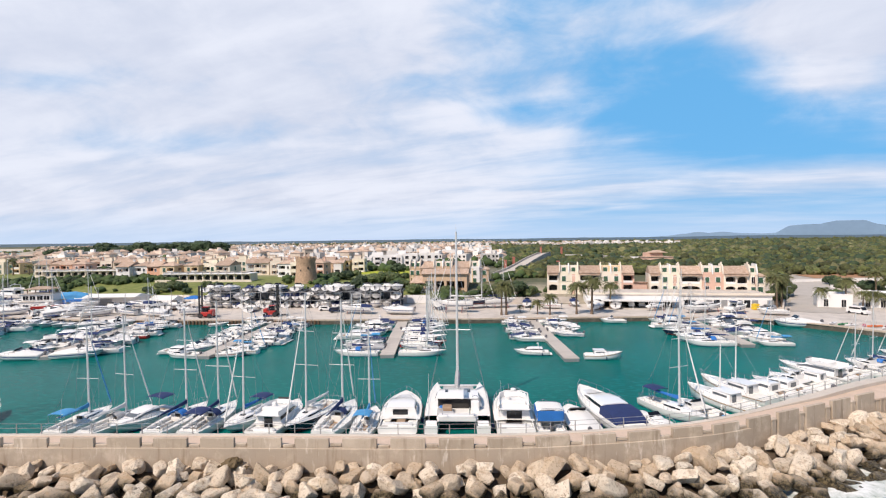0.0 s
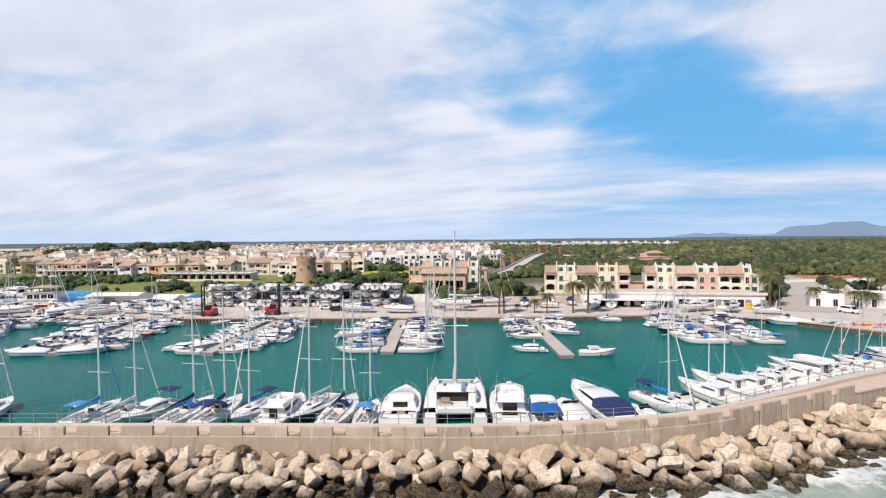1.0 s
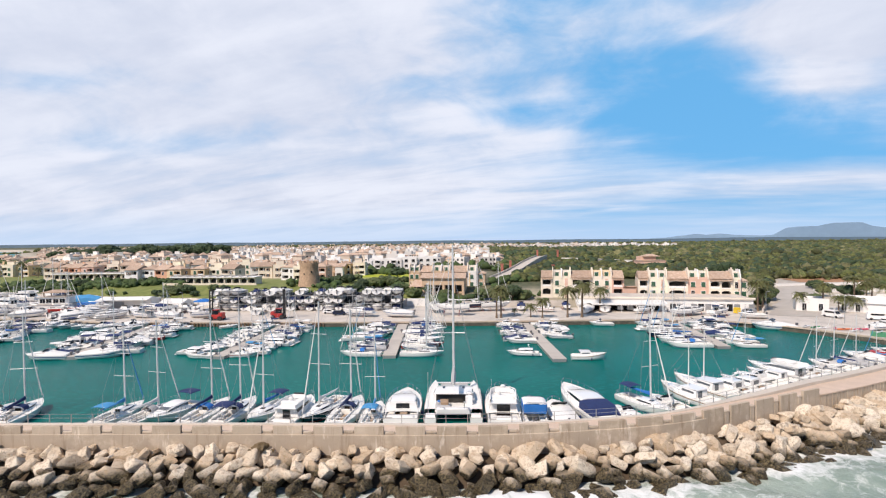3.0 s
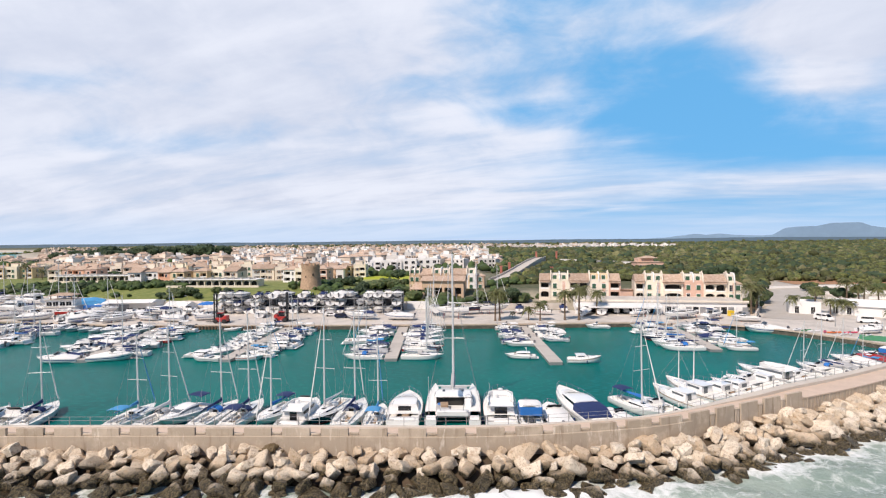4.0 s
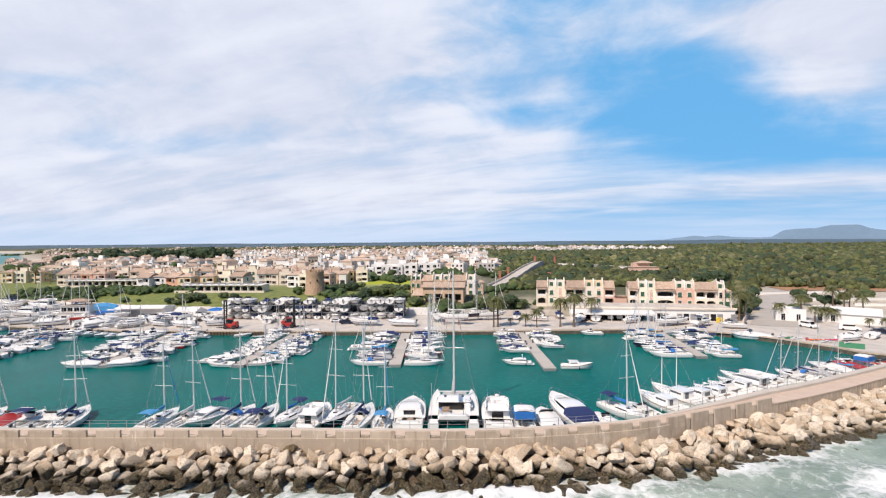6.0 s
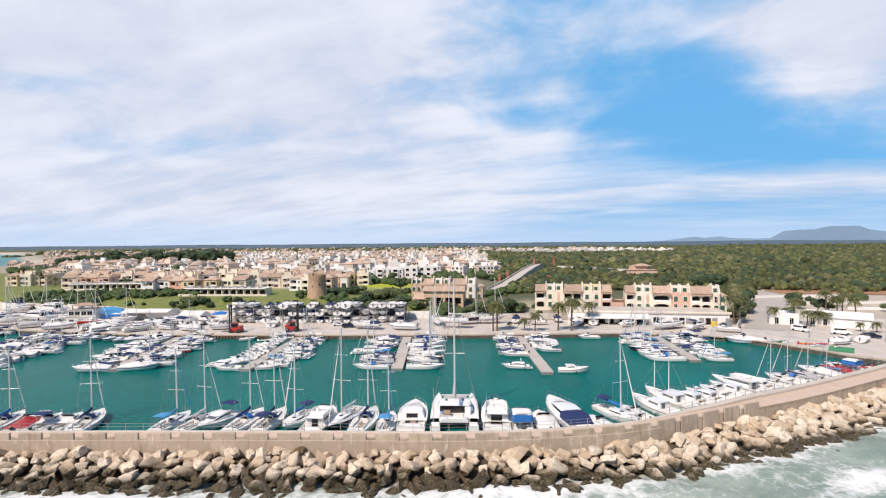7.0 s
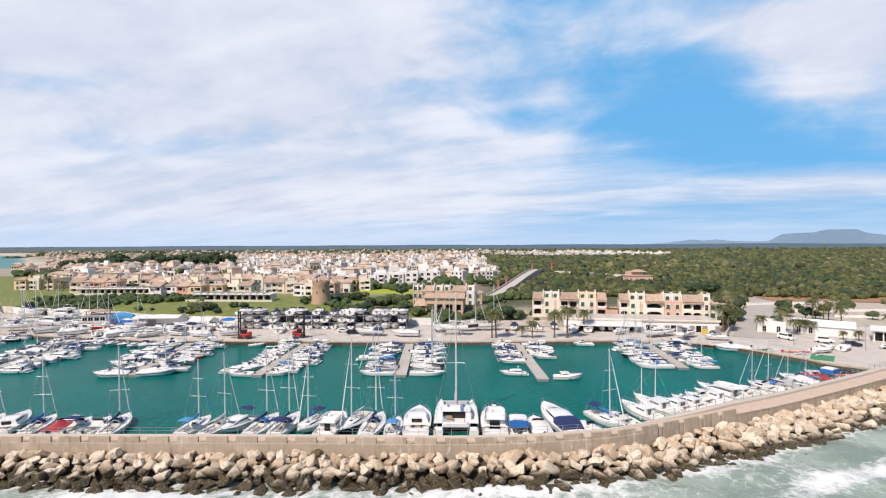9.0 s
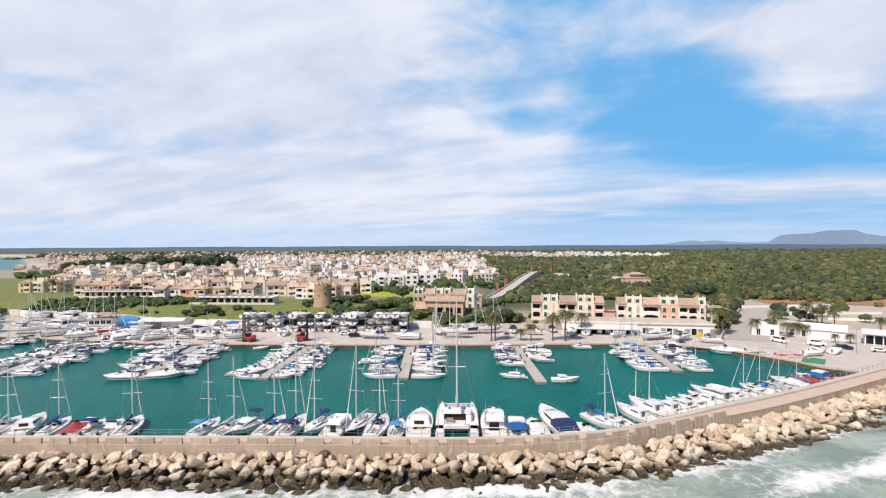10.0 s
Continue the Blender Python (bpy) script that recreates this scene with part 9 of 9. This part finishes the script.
for i in range(21):
    f = i / 20
    cx, cy = 17 + 46 * f, 230 + 164 * f
    w = 3.4
    z0, z = ground_z(cx, cy) - 1, ground_z(cx, cy) + 0.2 + 4.5 * sstep(0.0, 0.9, f)
    deck_v += [(cx - w, cy, z), (cx + w, cy, z)]
    side_l += [(cx - w - 0.4, cy, z0), (cx - w - 0.4, cy, z + 1.0), (cx - w, cy, z + 1.0), (cx - w, cy, z0)]
    side_r += [(cx + w, cy, z0), (cx + w, cy, z + 1.0), (cx + w + 0.4, cy, z + 1.0), (cx + w + 0.4, cy, z0)]
part("carriageway", Geo().rings(deck_v, 2, False, False, False), M["kerb"], bridge, "pale dusty carriageway")
part("side_wall", Geo().rings(side_l, 4), M["kerb"], bridge, "pale concrete side wall")
part("side_wall", Geo().rings(side_r, 4), M["kerb"], bridge, "pale concrete side wall")
part("end_wall", Geo().box(63, 394.4, 3, 7.6, 0.5, 7.4), M["kerb"], bridge)
earth = Geo()
ev = []
for i in range(25):
    x = 150 + 8 * i
    ya, yb = 222 + 4 * math.sin(x * 0.05), 244 + 5 * math.sin(x * 0.07)
    ev += [(x, ya, ground_z(x, ya) + 0.25), (x, yb, ground_z(x, yb) + 0.3)]
earth.rings(ev, 2, False, False, False)
tagged(part("ground", earth, M["dirt"], None, "strip of bare red earth beside the scrub"), category="ground", kind="structure")
for k, (x, y, L, turn) in enumerate([(158, 196, 46, 2), (178, 178, 60, -8), (150, 216, 50, 6)]):
    t = thing("plot_wall", "low white rendered wall round an empty plot", "wall", "plot walls", at=pose(x, y, ground_z(x, y), 0, 0, turn))
    part("wall", Geo().box(0, 0, -0.5, L, 0.3, 1.7), M["white"], t)
    part("coping", Geo().box(0, 0, 1.2, L, 0.45, 0.1), M["conc2"], t)
for x, y, h in [(22.0, 268, 6.5), (28.5, 290, 7.5), (59.0, 392, 12), (48, 262, 6.0), (75, 394, 12)]:
    t = thing("brick_pillar", "free-standing red brick pillar beside the road ramp", "pillar", "red pillars", at=pose(x, y, ground_z(x, y)))
    part("shaft", Geo().box(0, 0, -0.5, 1.3, 1.3, h * 0.8, 0, 0.05), M["redbrick"], t)
    part("cap", Geo().box(0, 0, h * 0.8 - 0.5, 1.7, 1.7, 0.4, 0, 0.1), M["redbrick"], t)
for i in range(5):
    t = thing("site_hut", "pale grey site hut beside the road", "hut", "site huts", at=pose(80 + 9.5 * i, 384 - 7 * i, ground_z(80 + 9.5 * i, 384 - 7 * i), 0, 0, -34))
    part("wall", Geo().box(0, 0, -0.5, 8.0, 3.0, 4.2, 0, 0.05), M["gals" if i % 3 == 2 else "white"], t)
    part("roof", Geo().box(0, 0, 3.7, 8.3, 3.3, 0.15), M["conc2"], t)
    part("door", Geo().box(-2.0, -1.53, -0.3, 1.0, 0.06, 2.4), M["gals"], t)

# water toys and mat on the east quay
mat_ = thing("ramp_matting", "green matting on the slipway", "mat", at=pose(94.2, 111.2, 1.2, 0, 0, 52))
part("sheet", Geo().box(0, 0, 0, 7.5, 5.0, 0.06), M["greenmat"], mat_)
ky = Geo()
kv = []
for u in (0, 0.1, 0.3, 0.5, 0.7, 0.9, 1.0):
    w = 0.36 * math.sin(math.pi * (0.04 + 0.92 * u))
    kv += [(-1.7 + 3.4 * u, w, 0.22), (-1.7 + 3.4 * u, w * 0.6, 0.02), (-1.7 + 3.4 * u, -w * 0.6, 0.02), (-1.7 + 3.4 * u, -w, 0.22), (-1.7 + 3.4 * u, 0, 0.36)]
ky.rings(kv, 5)
rk = random.Random(9)
for i, (x, y) in enumerate([(83.9, 121.5), (85.2, 120.2), (86.4, 119.2), (88.6, 118.6), (89.8, 117.2), (90.6, 115.2), (92.2, 115.4), (93.5, 117.0), (95.0, 113.6)]):
    t = thing("kayak", "plastic kayak lying on the quay", "kayak", "kayaks on the quay", at=pose(x, y, 1.3, 0, 0, rk.uniform(0, 60)))
    part("hull", Geo().add(ky.v, ky.f), M[("gel", "greenmat", "gel", "magenta", "orange", "gel", "gel", "magenta", "gel")[i]], t, "", True)
    part("seat", Geo().box(-0.2, 0, 0.33, 0.5, 0.36, 0.08, 0, 0.03), M["black"], t)
for x, y, turn in [(101.9, 121.0, 20), (107, 121.0, 40), (98.5, 117.5, 10)]:
    place_boat(smalls["cover"], x, y, turn, 0.8, z=1.5)
place_boat(smalls["cover"], 78.5, 125.6, 170, 1.25)
place_boat(smalls["open"], 37.5, 132.2, 180, 0.9)
place_boat(smalls["cons"], -62.5, 130.5, 20, 0.9)

# lamp posts and flags
lamp = thing("street_lamp", "slim grey lamp post on the quay", "street lamp", "quay lamp posts")
part("pole", Geo().tube((0, 0, 0), (0, 0, 7.0), 0.09, 0.05, 6), M["gals"], lamp)
part("arm", Geo().tube((0, 0, 7.0), (0, -1.0, 7.2), 0.04, 0.04, 5), M["gals"], lamp)
part("head", Geo().box(0, -1.2, 7.15, 0.3, 0.6, 0.12, 0, 0.04), M["gals"], lamp)
for i, (x, y) in enumerate([(-110, 152), (-84, 146), (-57, 144), (-28, 148), (6, 158), (46, 154), (64, 150), (84, 138), (97, 127), (112, 120)]):
    m = pose(x, y, 1.16)
    if i:
        copy_thing(lamp, m)
    else:
        lamp.matrix_basis = m
